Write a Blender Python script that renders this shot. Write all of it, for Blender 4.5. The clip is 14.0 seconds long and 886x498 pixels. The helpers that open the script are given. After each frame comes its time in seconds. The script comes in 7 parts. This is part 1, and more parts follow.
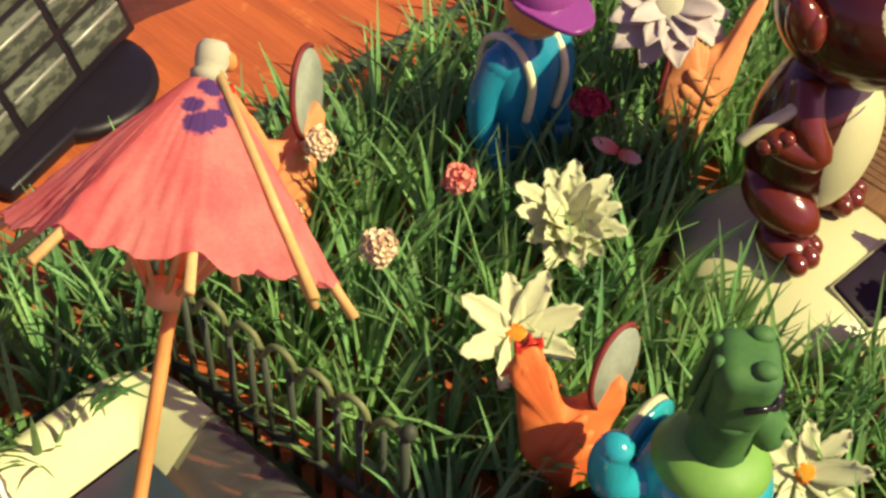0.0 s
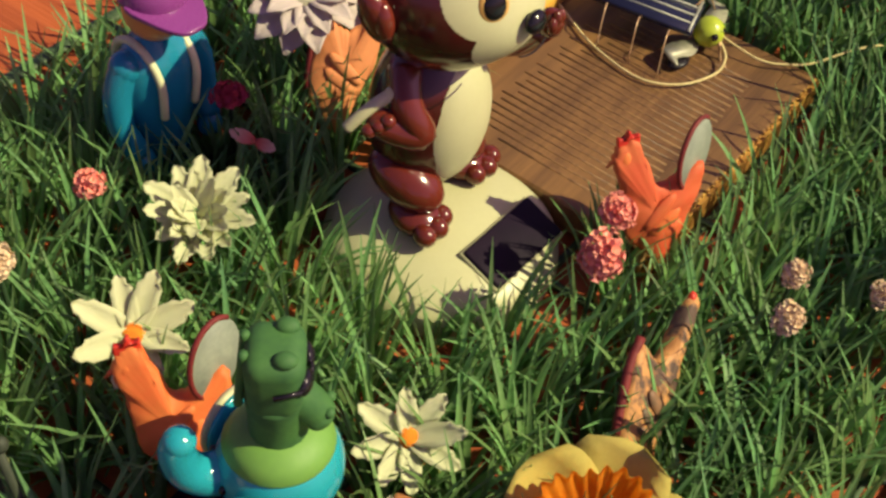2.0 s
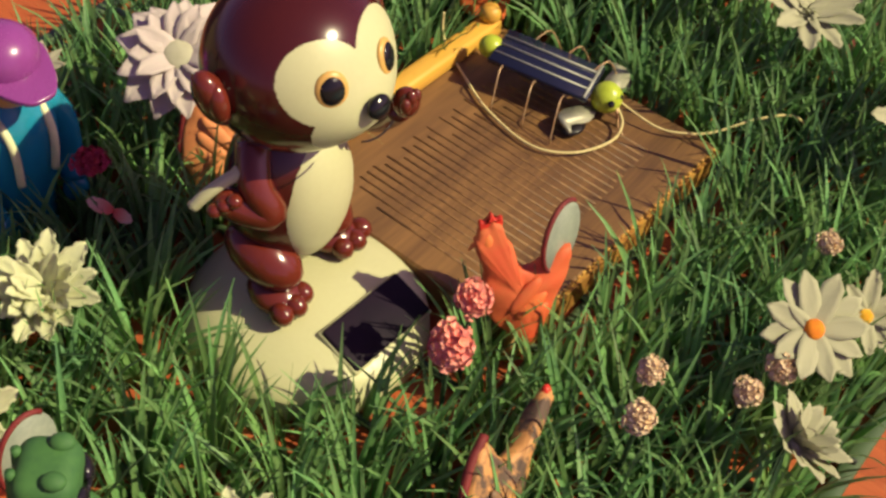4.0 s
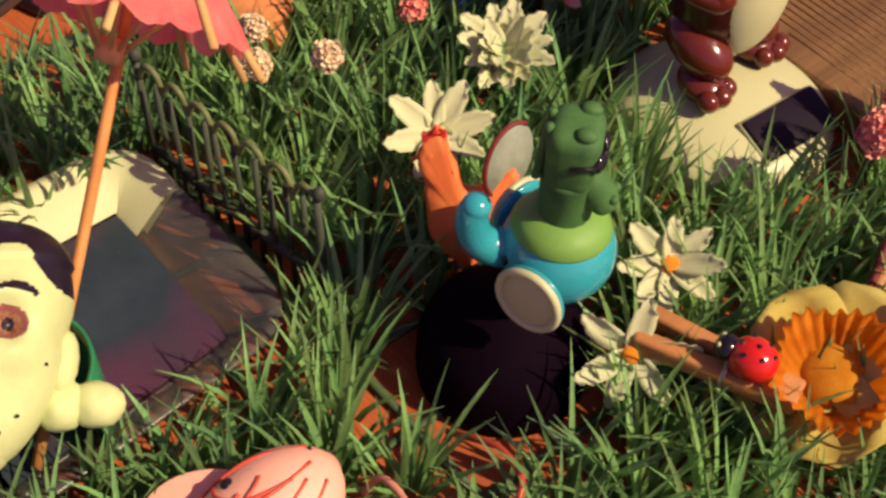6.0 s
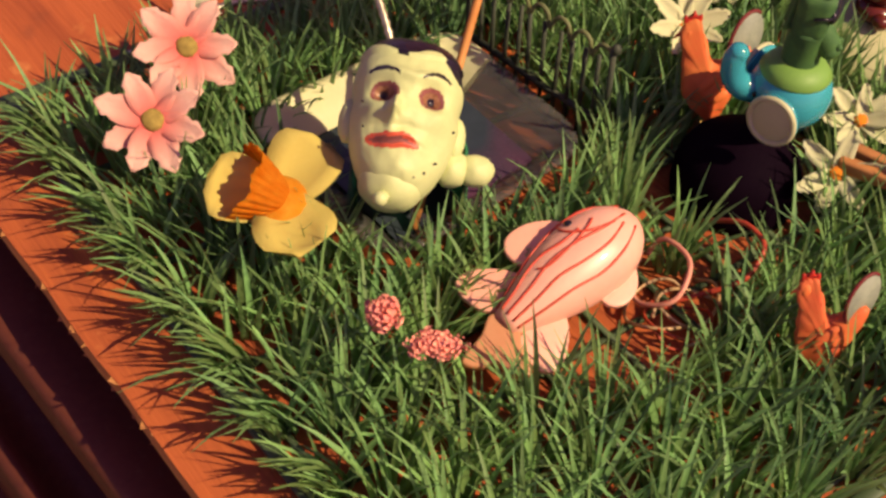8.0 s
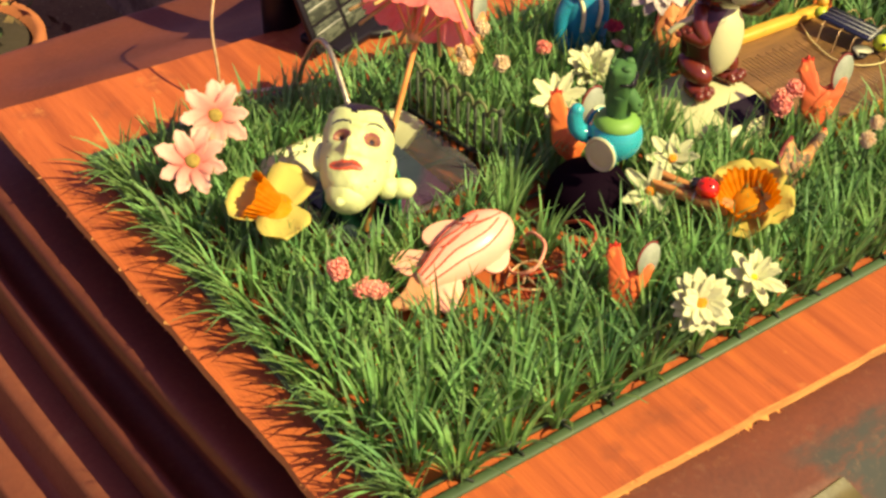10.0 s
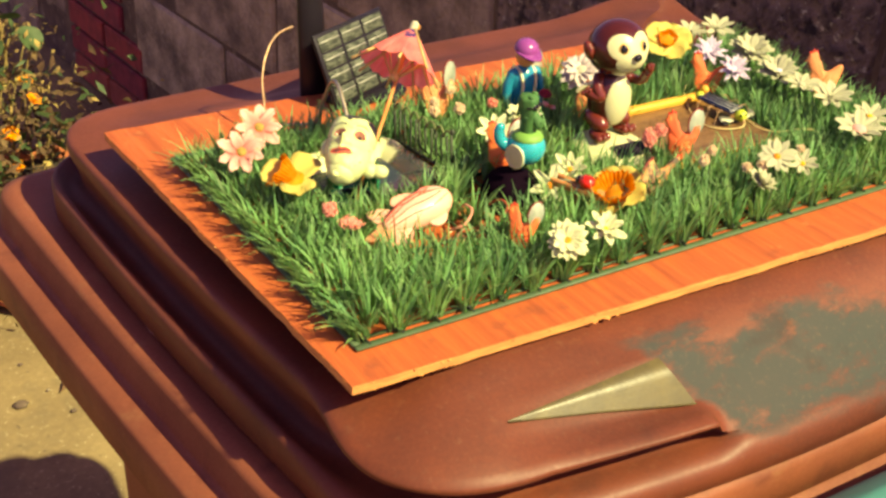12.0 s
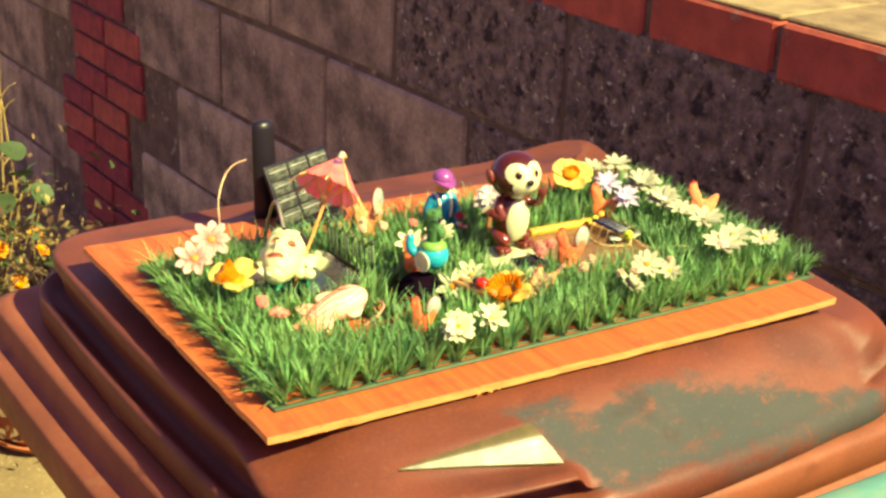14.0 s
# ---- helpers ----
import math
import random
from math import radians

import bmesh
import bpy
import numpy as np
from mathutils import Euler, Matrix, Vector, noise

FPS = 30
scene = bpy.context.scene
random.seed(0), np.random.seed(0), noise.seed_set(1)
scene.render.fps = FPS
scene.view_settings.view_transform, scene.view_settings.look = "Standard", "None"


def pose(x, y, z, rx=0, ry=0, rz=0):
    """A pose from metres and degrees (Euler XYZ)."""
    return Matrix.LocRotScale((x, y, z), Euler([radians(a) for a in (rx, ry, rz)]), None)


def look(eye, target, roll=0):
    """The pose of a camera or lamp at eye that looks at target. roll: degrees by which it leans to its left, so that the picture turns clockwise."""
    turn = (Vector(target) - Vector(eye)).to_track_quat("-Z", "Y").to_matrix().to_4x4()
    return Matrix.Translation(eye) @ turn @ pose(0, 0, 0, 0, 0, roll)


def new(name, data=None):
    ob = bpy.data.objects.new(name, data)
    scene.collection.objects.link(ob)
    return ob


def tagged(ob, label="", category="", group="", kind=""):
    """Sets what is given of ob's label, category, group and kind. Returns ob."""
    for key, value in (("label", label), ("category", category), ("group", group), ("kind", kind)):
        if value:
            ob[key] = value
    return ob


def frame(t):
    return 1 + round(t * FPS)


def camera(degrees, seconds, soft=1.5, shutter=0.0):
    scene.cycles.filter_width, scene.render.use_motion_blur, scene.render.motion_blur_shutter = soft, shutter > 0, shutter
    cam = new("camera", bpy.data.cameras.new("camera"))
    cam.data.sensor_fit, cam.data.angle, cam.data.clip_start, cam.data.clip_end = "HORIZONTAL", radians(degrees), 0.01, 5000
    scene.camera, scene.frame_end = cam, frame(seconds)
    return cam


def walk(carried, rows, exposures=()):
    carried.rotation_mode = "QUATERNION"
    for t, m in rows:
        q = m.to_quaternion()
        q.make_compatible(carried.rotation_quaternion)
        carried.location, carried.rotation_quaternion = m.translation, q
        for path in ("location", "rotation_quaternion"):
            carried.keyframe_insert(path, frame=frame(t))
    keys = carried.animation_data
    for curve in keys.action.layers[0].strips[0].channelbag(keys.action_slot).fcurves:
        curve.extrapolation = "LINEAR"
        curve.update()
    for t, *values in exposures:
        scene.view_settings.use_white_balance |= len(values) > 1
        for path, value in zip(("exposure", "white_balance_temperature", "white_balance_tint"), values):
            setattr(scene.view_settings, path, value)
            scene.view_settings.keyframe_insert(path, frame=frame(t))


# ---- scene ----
# ---- camera ----
cam = camera(37.6, 14.0, soft=2.8)
PATH = [
    (0, (0.0581, 0.0696, 1.2587), (1.1469, 0.9733, -0.1547), 6.18),
    (0.5, (0.0549, 0.0583, 1.2627), (1.1696, 0.9007, -0.1683), 6.25),
    (1, (0.0631, 0.0457, 1.2719), (1.1878, 0.8328, -0.1827), 6.36),
    (1.5, (0.0785, 0.0318, 1.2751), (1.2192, 0.7901, -0.1822), 5.85),
    (2, (0.0897, 0.0286, 1.2769), (1.2545, 0.7560, -0.1771), 6.43),
    (2.5, (0.1037, 0.0248, 1.2803), (1.2881, 0.7332, -0.1671), 6.68),
    (2.7, (0.1079, 0.0226, 1.2815), (1.3047, 0.7259, -0.1583), 6.93),
    (4.8, (0.1267, 0.0126, 1.2843), (1.1905, 0.8346, -0.1964), 6.35),
    (5, (0.1182, 0.0124, 1.2828), (1.1495, 0.8725, -0.1993), 5.57),
    (5.5, (0.0900, 0.0156, 1.2733), (1.0529, 0.9399, -0.2161), 4.97),
    (6, (0.0531, 0.0087, 1.2707), (0.9686, 0.9786, -0.2196), 4.76),
    (6.5, (0.0219, 0.0028, 1.2745), (0.9002, 0.9843, -0.2305), 4.74),
    (7, (-0.0102, -0.0005, 1.2776), (0.8811, 0.9952, -0.2104), 6.58),
    (7.5, (-0.0330, -0.0284, 1.2918), (0.8327, 1.0271, -0.1700), 4.97),
    (7.7, (-0.0457, -0.0342, 1.2945), (0.8422, 1.0260, -0.1503), 5.45),
    (9.8, (-0.1307, -0.1725, 1.3716), (0.8230, 1.0501, 0.1083), 1.78),
    (10, (-0.1345, -0.1896, 1.3797), (0.8092, 1.0414, 0.1171), 2.63),
    (10.5, (-0.1441, -0.2534, 1.3912), (0.7723, 1.0452, 0.1772), 3.30),
    (11, (-0.1585, -0.3343, 1.4018), (0.6882, 1.0746, 0.2623), 2.27),
    (11.5, (-0.1880, -0.3908, 1.4153), (0.6694, 1.0520, 0.3276), 3.40),
    (12, (-0.2408, -0.4378, 1.4184), (0.7189, 1.0028, 0.4167), 3.03),
    (12.5, (-0.2890, -0.5014, 1.4143), (0.7097, 0.9467, 0.4627), 2.03),
    (13, (-0.2770, -0.5625, 1.4321), (0.6837, 0.9694, 0.5777), 2.16),
    (13.5, (-0.2652, -0.5904, 1.4383), (0.6715, 0.9807, 0.6295), 1.75),
    (14, (-0.2645, -0.5988, 1.4439), (0.7284, 0.9580, 0.6753), 2.67),
]
walk(cam, [(t, look(eye, target, roll)) for t, eye, target, roll in PATH],
     exposures=[(0.0, 1.00, 7700, 17), (1.2, 0.66, 7300, 18), (5.0, 0.63, 7300, 23), (6.5, 0.56, 7700, 40), (7.7, 0.52, 8000, 42), (9.8, 1.15, 8800, 15), (11.5, 1.40, 8900, 11), (14.0, 1.86, 8700, 1)])

# ---- light ----
SUN_DIR = Vector((0.285, -0.64, 0.71)).normalized()
world = bpy.data.worlds.new("world")
scene.world = world
world.use_nodes = True
wn = world.node_tree.nodes
sky = wn.new("ShaderNodeTexSky")
sky.sky_type = "NISHITA"
sky.sun_disc = False
sky.sun_elevation = math.asin(SUN_DIR.z)
sky.sun_rotation = math.atan2(SUN_DIR.x, SUN_DIR.y)
sky.air_density, sky.dust_density = 1.0, 1.5
wn["Background"].inputs["Strength"].default_value = 0.050
tone = wn.new("ShaderNodeMix")  # hazy, faintly rosy sky
tone.data_type, tone.blend_type = "RGBA", "MULTIPLY"
tone.inputs["Factor"].default_value = 1.0
tone.inputs["B"].default_value = (1.22, 0.73, 1.18, 1)
world.node_tree.links.new(sky.outputs[0], tone.inputs["A"])
world.node_tree.links.new(tone.outputs["Result"], wn["Background"].inputs["Color"])
sun = new("sun", bpy.data.lights.new("sun", "SUN"))
sun.data.energy, sun.data.angle, sun.data.color = 3.7, radians(0.55), (0.93, 0.965, 0.61)
sun.matrix_world = look(Vector((0, 0, 3)) + SUN_DIR, (0, 0, 3))

# ---- materials ----
MATS = {}


def mat(name, c1, c2=None, scale=60.0, rough=0.6, bump=0.15, fine=600.0, metal=0.0, spec=0.4, coat=0.0, trans=0.0,
        stretch=(1, 1, 1), rand=0.0, island=0.0, thin=0.0, hard=False, rough2=None, bumpscale=None):
    """A surface with a coarse and a fine variation of colour, fine relief and gloss that varies with it."""
    if name in MATS:
        return MATS[name]
    m = bpy.data.materials.new(name)
    m.use_nodes = True
    nt = m.node_tree
    b = nt.nodes["Principled BSDF"]
    L = nt.links.new
    co = nt.nodes.new("ShaderNodeTexCoord")
    mp = nt.nodes.new("ShaderNodeMapping")
    mp.inputs["Scale"].default_value = stretch
    L(co.outputs["Object"], mp.inputs["Vector"])
    n1, n2 = nt.nodes.new("ShaderNodeTexNoise"), nt.nodes.new("ShaderNodeTexNoise")
    n1.inputs["Scale"].default_value, n2.inputs["Scale"].default_value = scale, fine
    n1.inputs["Detail"].default_value, n2.inputs["Detail"].default_value = 5, 3
    L(mp.outputs[0], n1.inputs["Vector"])
    L(mp.outputs[0], n2.inputs["Vector"])
    ramp = nt.nodes.new("ShaderNodeMapRange")
    ramp.inputs["From Min"].default_value, ramp.inputs["From Max"].default_value = (0.45, 0.55) if hard else (0.3, 0.7)
    mx = nt.nodes.new("ShaderNodeMath")
    mx.operation = "MULTIPLY_ADD"
    L(n2.outputs["Fac"], mx.inputs[0])
    mx.inputs[1].default_value = 0.35
    sub = nt.nodes.new("ShaderNodeMath")
    sub.operation = "SUBTRACT"
    L(n1.outputs["Fac"], sub.inputs[0])
    sub.inputs[1].default_value = 0.175
    L(sub.outputs[0], mx.inputs[2])
    L(mx.outputs[0], ramp.inputs["Value"])
    mix = nt.nodes.new("ShaderNodeMix")
    mix.data_type = "RGBA"
    c2 = c2 or tuple(v * 0.75 for v in c1)
    mix.inputs["A"].default_value, mix.inputs["B"].default_value = (*c1, 1), (*c2, 1)
    L(ramp.outputs[0], mix.inputs["Factor"])
    col = mix.outputs["Result"]
    if rand or island:
        src = nt.nodes.new("ShaderNodeObjectInfo") if rand else nt.nodes.new("ShaderNodeNewGeometry")
        hsv = nt.nodes.new("ShaderNodeHueSaturation")
        vr = nt.nodes.new("ShaderNodeMapRange")
        amount = rand or island
        vr.inputs["To Min"].default_value, vr.inputs["To Max"].default_value = 1 - amount, 1 + amount
        L(src.outputs["Random" if rand else "Random Per Island"], vr.inputs["Value"])
        L(vr.outputs[0], hsv.inputs["Value"])
        L(col, hsv.inputs["Color"])
        hr = nt.nodes.new("ShaderNodeMapRange")
        hr.inputs["To Min"].default_value, hr.inputs["To Max"].default_value = 0.5 - amount * 0.05, 0.5 + amount * 0.05
        L(src.outputs["Random" if rand else "Random Per Island"], hr.inputs["Value"])
        L(hr.outputs[0], hsv.inputs["Hue"])
        col = hsv.outputs["Color"]
    L(col, b.inputs["Base Color"])
    rr = nt.nodes.new("ShaderNodeMapRange")
    rr.inputs["To Min"].default_value, rr.inputs["To Max"].default_value = rough, rough2 if rough2 is not None else min(1, rough * 1.25)
    L(ramp.outputs[0], rr.inputs["Value"])
    L(rr.outputs[0], b.inputs["Roughness"])
    b.inputs["Metallic"].default_value = metal
    b.inputs["Specular IOR Level"].default_value = spec
    b.inputs["Coat Weight"].default_value = coat
    b.inputs["Coat Roughness"].default_value = 0.08
    b.inputs["Transmission Weight"].default_value = trans
    if bump:
        bp = nt.nodes.new("ShaderNodeBump")
        bp.inputs["Strength"].default_value = bump
        bp.inputs["Distance"].default_value = bumpscale if bumpscale else 0.4 / fine
        L(mx.outputs[0], bp.inputs["Height"])
        L(bp.outputs[0], b.inputs["Normal"])
    if thin:
        tr = nt.nodes.new("ShaderNodeBsdfTranslucent")
        L(col, tr.inputs["Color"])
        ms = nt.nodes.new("ShaderNodeMixShader")
        ms.inputs[0].default_value = thin
        L(b.outputs[0], ms.inputs[1])
        L(tr.outputs[0], ms.inputs[2])
        L(ms.outputs[0], nt.nodes["Material Output"].inputs["Surface"])
    MATS[name] = m
    return m


def specks(m, colour, scale, low, high, detail=4.0, amount=1.0):
    """Scattered spots of another colour: lichen, rust, grit."""
    nt = m.node_tree
    b = nt.nodes["Principled BSDF"]
    old = b.inputs["Base Color"].links[0].from_socket
    co = nt.nodes.new("ShaderNodeTexCoord")
    nz = nt.nodes.new("ShaderNodeTexNoise")
    nz.inputs["Scale"].default_value, nz.inputs["Detail"].default_value, nz.inputs["Roughness"].default_value = scale, detail, 0.6
    nt.links.new(co.outputs["Object"], nz.inputs["Vector"])
    r = nt.nodes.new("ShaderNodeMapRange")
    r.inputs["From Min"].default_value, r.inputs["From Max"].default_value, r.inputs["To Max"].default_value = low, high, amount
    nt.links.new(nz.outputs["Fac"], r.inputs["Value"])
    mx = nt.nodes.new("ShaderNodeMix")
    mx.data_type = "RGBA"
    nt.links.new(r.outputs[0], mx.inputs["Factor"])
    nt.links.new(old, mx.inputs["A"])
    mx.inputs["B"].default_value = (*colour, 1)
    nt.links.new(mx.outputs["Result"], b.inputs["Base Color"])


# ---- mesh helpers ----
BASE = {}


def thing(name, at, label, category, group="", kind=""):
    """An empty at the base of a thing made of parts."""
    ob = new(name)
    ob.location = at
    ob.empty_display_size = 0.005
    BASE[ob.name] = Vector(at)
    return tagged(ob, label, category, group, kind)


def mesh_of(bm, material, smooth=True, name="mesh"):
    me = bpy.data.meshes.new(name)
    for f in bm.faces:
        f.smooth = smooth
    bm.to_mesh(me)
    bm.free()
    for m in material if isinstance(material, (list, tuple)) else [material]:
        me.materials.append(m)
    return me


def part(name, bm, material, parent=None, label="", smooth=True):
    """Links a bmesh, given in world coordinates, as one mesh object, alone or under a thing or part."""
    base = BASE[parent.name] if parent else Vector((0, 0, 0))
    if parent:
        bmesh.ops.translate(bm, verts=bm.verts, vec=-base)
    ob = new(name, mesh_of(bm, material, smooth, name))
    if parent:
        ob.parent = parent
    BASE[ob.name] = base
    if label:
        ob["label"] = label
    return ob


def single(name, bm, material, label, category, group="", kind="", smooth=True):
    return tagged(part(name, bm, material, None, "", smooth), label, category, group, kind)


def fuse(pieces):
    """One bmesh out of (bmesh, material) pairs, and its list of materials."""
    out, mats = bmesh.new(), []
    for bm, m in pieces:
        if m not in mats:
            mats.append(m)
        k = mats.index(m)
        for f in bm.faces:
            f.material_index = k
        me = bpy.data.meshes.new("piece")
        bm.to_mesh(me)
        bm.free()
        out.from_mesh(me)
        bpy.data.meshes.remove(me)
    return out, mats


def frame_z(direction, up=(0, 0, 1)):
    """A turn whose z axis lies along direction."""
    d = Vector(direction).normalized()
    u = Vector(up)
    if abs(d.dot(u)) > 0.98:
        u = Vector((0, 1, 0))
    x = u.cross(d).normalized()
    y = d.cross(x)
    return Matrix((x, y, d)).transposed().to_4x4()


def box(size, m=None, bevel=0.0, segments=2):
    bm = bmesh.new()
    bmesh.ops.create_cube(bm, size=1)
    bmesh.ops.scale(bm, verts=bm.verts, vec=size)
    if bevel:
        bmesh.ops.bevel(bm, geom=bm.edges[:], offset=bevel, segments=segments, affect="EDGES", profile=0.5)
    if m:
        bmesh.ops.transform(bm, verts=bm.verts, matrix=m)
    return bm


def lathe(profile, m=None, n=32, wobble=0.0, caps=True):
    """Turns (radius, height) pairs round the z axis."""
    bm = bmesh.new()
    rings = []
    for r, z in profile:
        if r < 1e-6:
            rings.append([bm.verts.new((0, 0, z))])
        else:
            rings.append([bm.verts.new((r * (1 + wobble * math.sin(3 * a + z * 900)) * math.cos(a), r * math.sin(a), z))
                          for a in (2 * math.pi * k / n for k in range(n))])
    for a, b in zip(rings, rings[1:]):
        for k in range(n):
            j = (k + 1) % n
            if len(a) == 1 and len(b) == 1:
                continue
            if len(a) == 1:
                bm.faces.new((a[0], b[k], b[j]))
            elif len(b) == 1:
                bm.faces.new((a[k], a[j], b[0]))
            else:
                bm.faces.new((a[k], a[j], b[j], b[k]))
    if caps:
        for ring, flip in ((rings[0], True), (rings[-1], False)):
            if len(ring) > 1:
                bm.faces.new(ring[::-1] if flip else ring)
    bmesh.ops.recalc_face_normals(bm, faces=bm.faces)
    if m:
        bmesh.ops.transform(bm, verts=bm.verts, matrix=m)
    return bm


def tube(points, radius, n=8, closed=False, smooth_steps=0, taper=None):
    """A tube along points; smooth_steps adds rounded points in between."""
    pts = [Vector(p) for p in points]
    if smooth_steps:
        out, k = [], len(pts)
        last = k if closed else k - 1
        for i in range(last):
            p0 = pts[(i - 1) % k] if closed or i else pts[0]
            p1, p2 = pts[i], pts[(i + 1) % k]
            p3 = pts[(i + 2) % k] if closed or i + 2 < k else pts[-1]
            for s in range(smooth_steps):
                t = s / smooth_steps
                out.append(0.5 * (2 * p1 + (p2 - p0) * t + (2 * p0 - 5 * p1 + 4 * p2 - p3) * t * t + (3 * p1 - p0 - 3 * p2 + p3) * t ** 3))
        if not closed:
            out.append(pts[-1])
        pts = out
    bm = bmesh.new()
    rings, ref = [], Vector((0.31, 0.12, 0.94))
    for i, p in enumerate(pts):
        if closed:
            d = pts[(i + 1) % len(pts)] - pts[i - 1]
        else:
            d = pts[min(i + 1, len(pts) - 1)] - pts[max(i - 1, 0)]
        d.normalize()
        x = (ref - d * ref.dot(d)).normalized()
        ref = x
        y = d.cross(x)
        r = radius if not taper else radius * (1 + (taper - 1) * i / max(1, len(pts) - 1))
        if callable(radius):
            r = radius(i)
        rings.append([bm.verts.new(p + (x * math.cos(a) + y * math.sin(a)) * r) for a in (2 * math.pi * k / n for k in range(n))])
    pairs = list(zip(rings, rings[1:])) + ([(rings[-1], rings[0])] if closed else [])
    for a, b in pairs:
        for k in range(n):
            j = (k + 1) % n
            bm.faces.new((a[k], a[j], b[j], b[k]))
    if not closed:
        bm.faces.new(rings[0][::-1])
        bm.faces.new(rings[-1])
    bmesh.ops.recalc_face_normals(bm, faces=bm.faces)
    return bm


def blob(center, radii, m=None, u=24, v=16, rough=0.0, seed=0.0):
    """An ellipsoid at center, turned by m, its skin a little uneven."""
    bm = bmesh.new()
    bmesh.ops.create_uvsphere(bm, u_segments=u, v_segments=v, radius=1)
    for w in bm.verts:
        k = 1 + (rough * noise.noise(w.co * 2.1 + Vector((seed, 0, 0))) if rough else 0)
        w.co = Vector((w.co.x * radii[0], w.co.y * radii[1], w.co.z * radii[2])) * k
    t = Matrix.Translation(center) @ (m if m else Matrix())
    bmesh.ops.transform(bm, verts=bm.verts, matrix=t)
    return bm


def plate(outline, thick, m=None, bevel=0.0, inflate=0.0):
    """A flat piece with the given (x, y) outline, its edges rounded; inflate swells its middle."""
    bm = bmesh.new()
    vs = [bm.verts.new((x, y, 0)) for x, y in outline]
    f = bm.faces.new(vs)
    r = bmesh.ops.extrude_face_region(bm, geom=[f])
    top = [g for g in r["geom"] if isinstance(g, bmesh.types.BMVert)]
    bmesh.ops.translate(bm, verts=top, vec=(0, 0, thick))
    bmesh.ops.translate(bm, verts=bm.verts, vec=(0, 0, -thick / 2))
    bmesh.ops.recalc_face_normals(bm, faces=bm.faces)
    if bevel:
        es = [e for e in bm.edges if abs(e.verts[0].co.z - e.verts[1].co.z) < 1e-7]
        bmesh.ops.bevel(bm, geom=es, offset=bevel, segments=3, affect="EDGES", profile=0.6)
    if m:
        bmesh.ops.transform(bm, verts=bm.verts, matrix=m)
    return bm


def smooth_outline(pts, steps=5):
    out, k = [], len(pts)
    for i in range(k):
        p0, p1, p2, p3 = (Vector(pts[(i + j - 1) % k]) for j in range(4))
        for s in range(steps):
            t = s / steps
            q = 0.5 * (2 * p1 + (p2 - p0) * t + (2 * p0 - 5 * p1 + 4 * p2 - p3) * t * t + (3 * p1 - p0 - 3 * p2 + p3) * t ** 3)
            out.append((q.x, q.y))
    return out


def at(x, y, z):
    return Matrix.Translation((x, y, z))


ZB = 1.050  # top of the wooden board
CLEAR = []  # circles (x, y, radius) and boxes (x0, y0, x1, y1) that no blade grows in

# ---- ground ----
M_GROUND = mat("worn concrete", (0.25, 0.175, 0.085), (0.14, 0.095, 0.05), scale=5, fine=90, rough=0.9, bump=0.5, bumpscale=0.004)
specks(M_GROUND, (0.42, 0.34, 0.2), 95.0, 0.60, 0.70, 4, 0.8)
specks(M_GROUND, (0.07, 0.05, 0.035), 60.0, 0.64, 0.72, 5, 0.8)
specks(M_GROUND, (0.12, 0.09, 0.055), 6.0, 0.52, 0.66, 6, 0.6)
bm = bmesh.new()
bmesh.ops.create_grid(bm, x_segments=90, y_segments=90, size=30)
for v in bm.verts:
    v.co.z = 0.004 * noise.noise(v.co * 2.0) if v.co.length < 6 else 0
single("ground", bm, M_GROUND, "worn sunlit yellowish concrete yard ground with grit", "ground", kind="structure")

# ---- garden wall ----
WD = Vector((-0.075, 0.9972, 0)).normalized()  # along the wall, away from the viewer
WN = Vector((-WD.y, WD.x, 0))  # out of the wall, towards the bin
WA = Vector((0.915, 0.50, 0))
M_BLOCK = mat("grey-brown concrete block", (0.42, 0.31, 0.22), (0.18, 0.13, 0.095), scale=14, fine=110, rough=0.95, bump=1.0, bumpscale=0.011, rand=0.2)
specks(M_BLOCK, (0.50, 0.43, 0.33), 55.0, 0.64, 0.72, 6, 0.75)
specks(M_BLOCK, (0.05, 0.032, 0.028), 4.0, 0.50, 0.66, 6, 0.75)
specks(M_BLOCK, (0.40, 0.36, 0.28), 42.0, 0.66, 0.72, 5)
M_ROUGH = mat("dark pebbly render", (0.225, 0.155, 0.130), (0.065, 0.045, 0.042), scale=48, fine=130, rough=1.0, bump=1.0, bumpscale=0.018, rand=0.12)
specks(M_ROUGH, (0.42, 0.37, 0.28), 75.0, 0.62, 0.70, 3)
specks(M_ROUGH, (0.03, 0.02, 0.02), 30.0, 0.56, 0.64, 3)
M_MORTAR = mat("old mortar", (0.15, 0.10, 0.07), (0.075, 0.05, 0.04), scale=25, fine=300, rough=1.0, bump=0.6, bumpscale=0.003)
specks(M_MORTAR, (0.34, 0.28, 0.2), 30.0, 0.58, 0.70, 5, 0.7)
M_BRICK = mat("red brick", (0.33, 0.050, 0.045), (0.18, 0.034, 0.034), scale=30, fine=350, rough=0.9, bump=0.8, bumpscale=0.003, rand=0.25)
specks(M_BRICK, (0.30, 0.2, 0.15), 40.0, 0.62, 0.74, 5, 0.6)
M_COPING = mat("weathered red coping brick", (0.42, 0.08, 0.05), (0.26, 0.05, 0.035), scale=30, fine=350, rough=0.9, bump=0.9, bumpscale=0.004, rand=0.25)
specks(M_COPING, (0.30, 0.22, 0.16), 30.0, 0.60, 0.72, 6, 0.6)
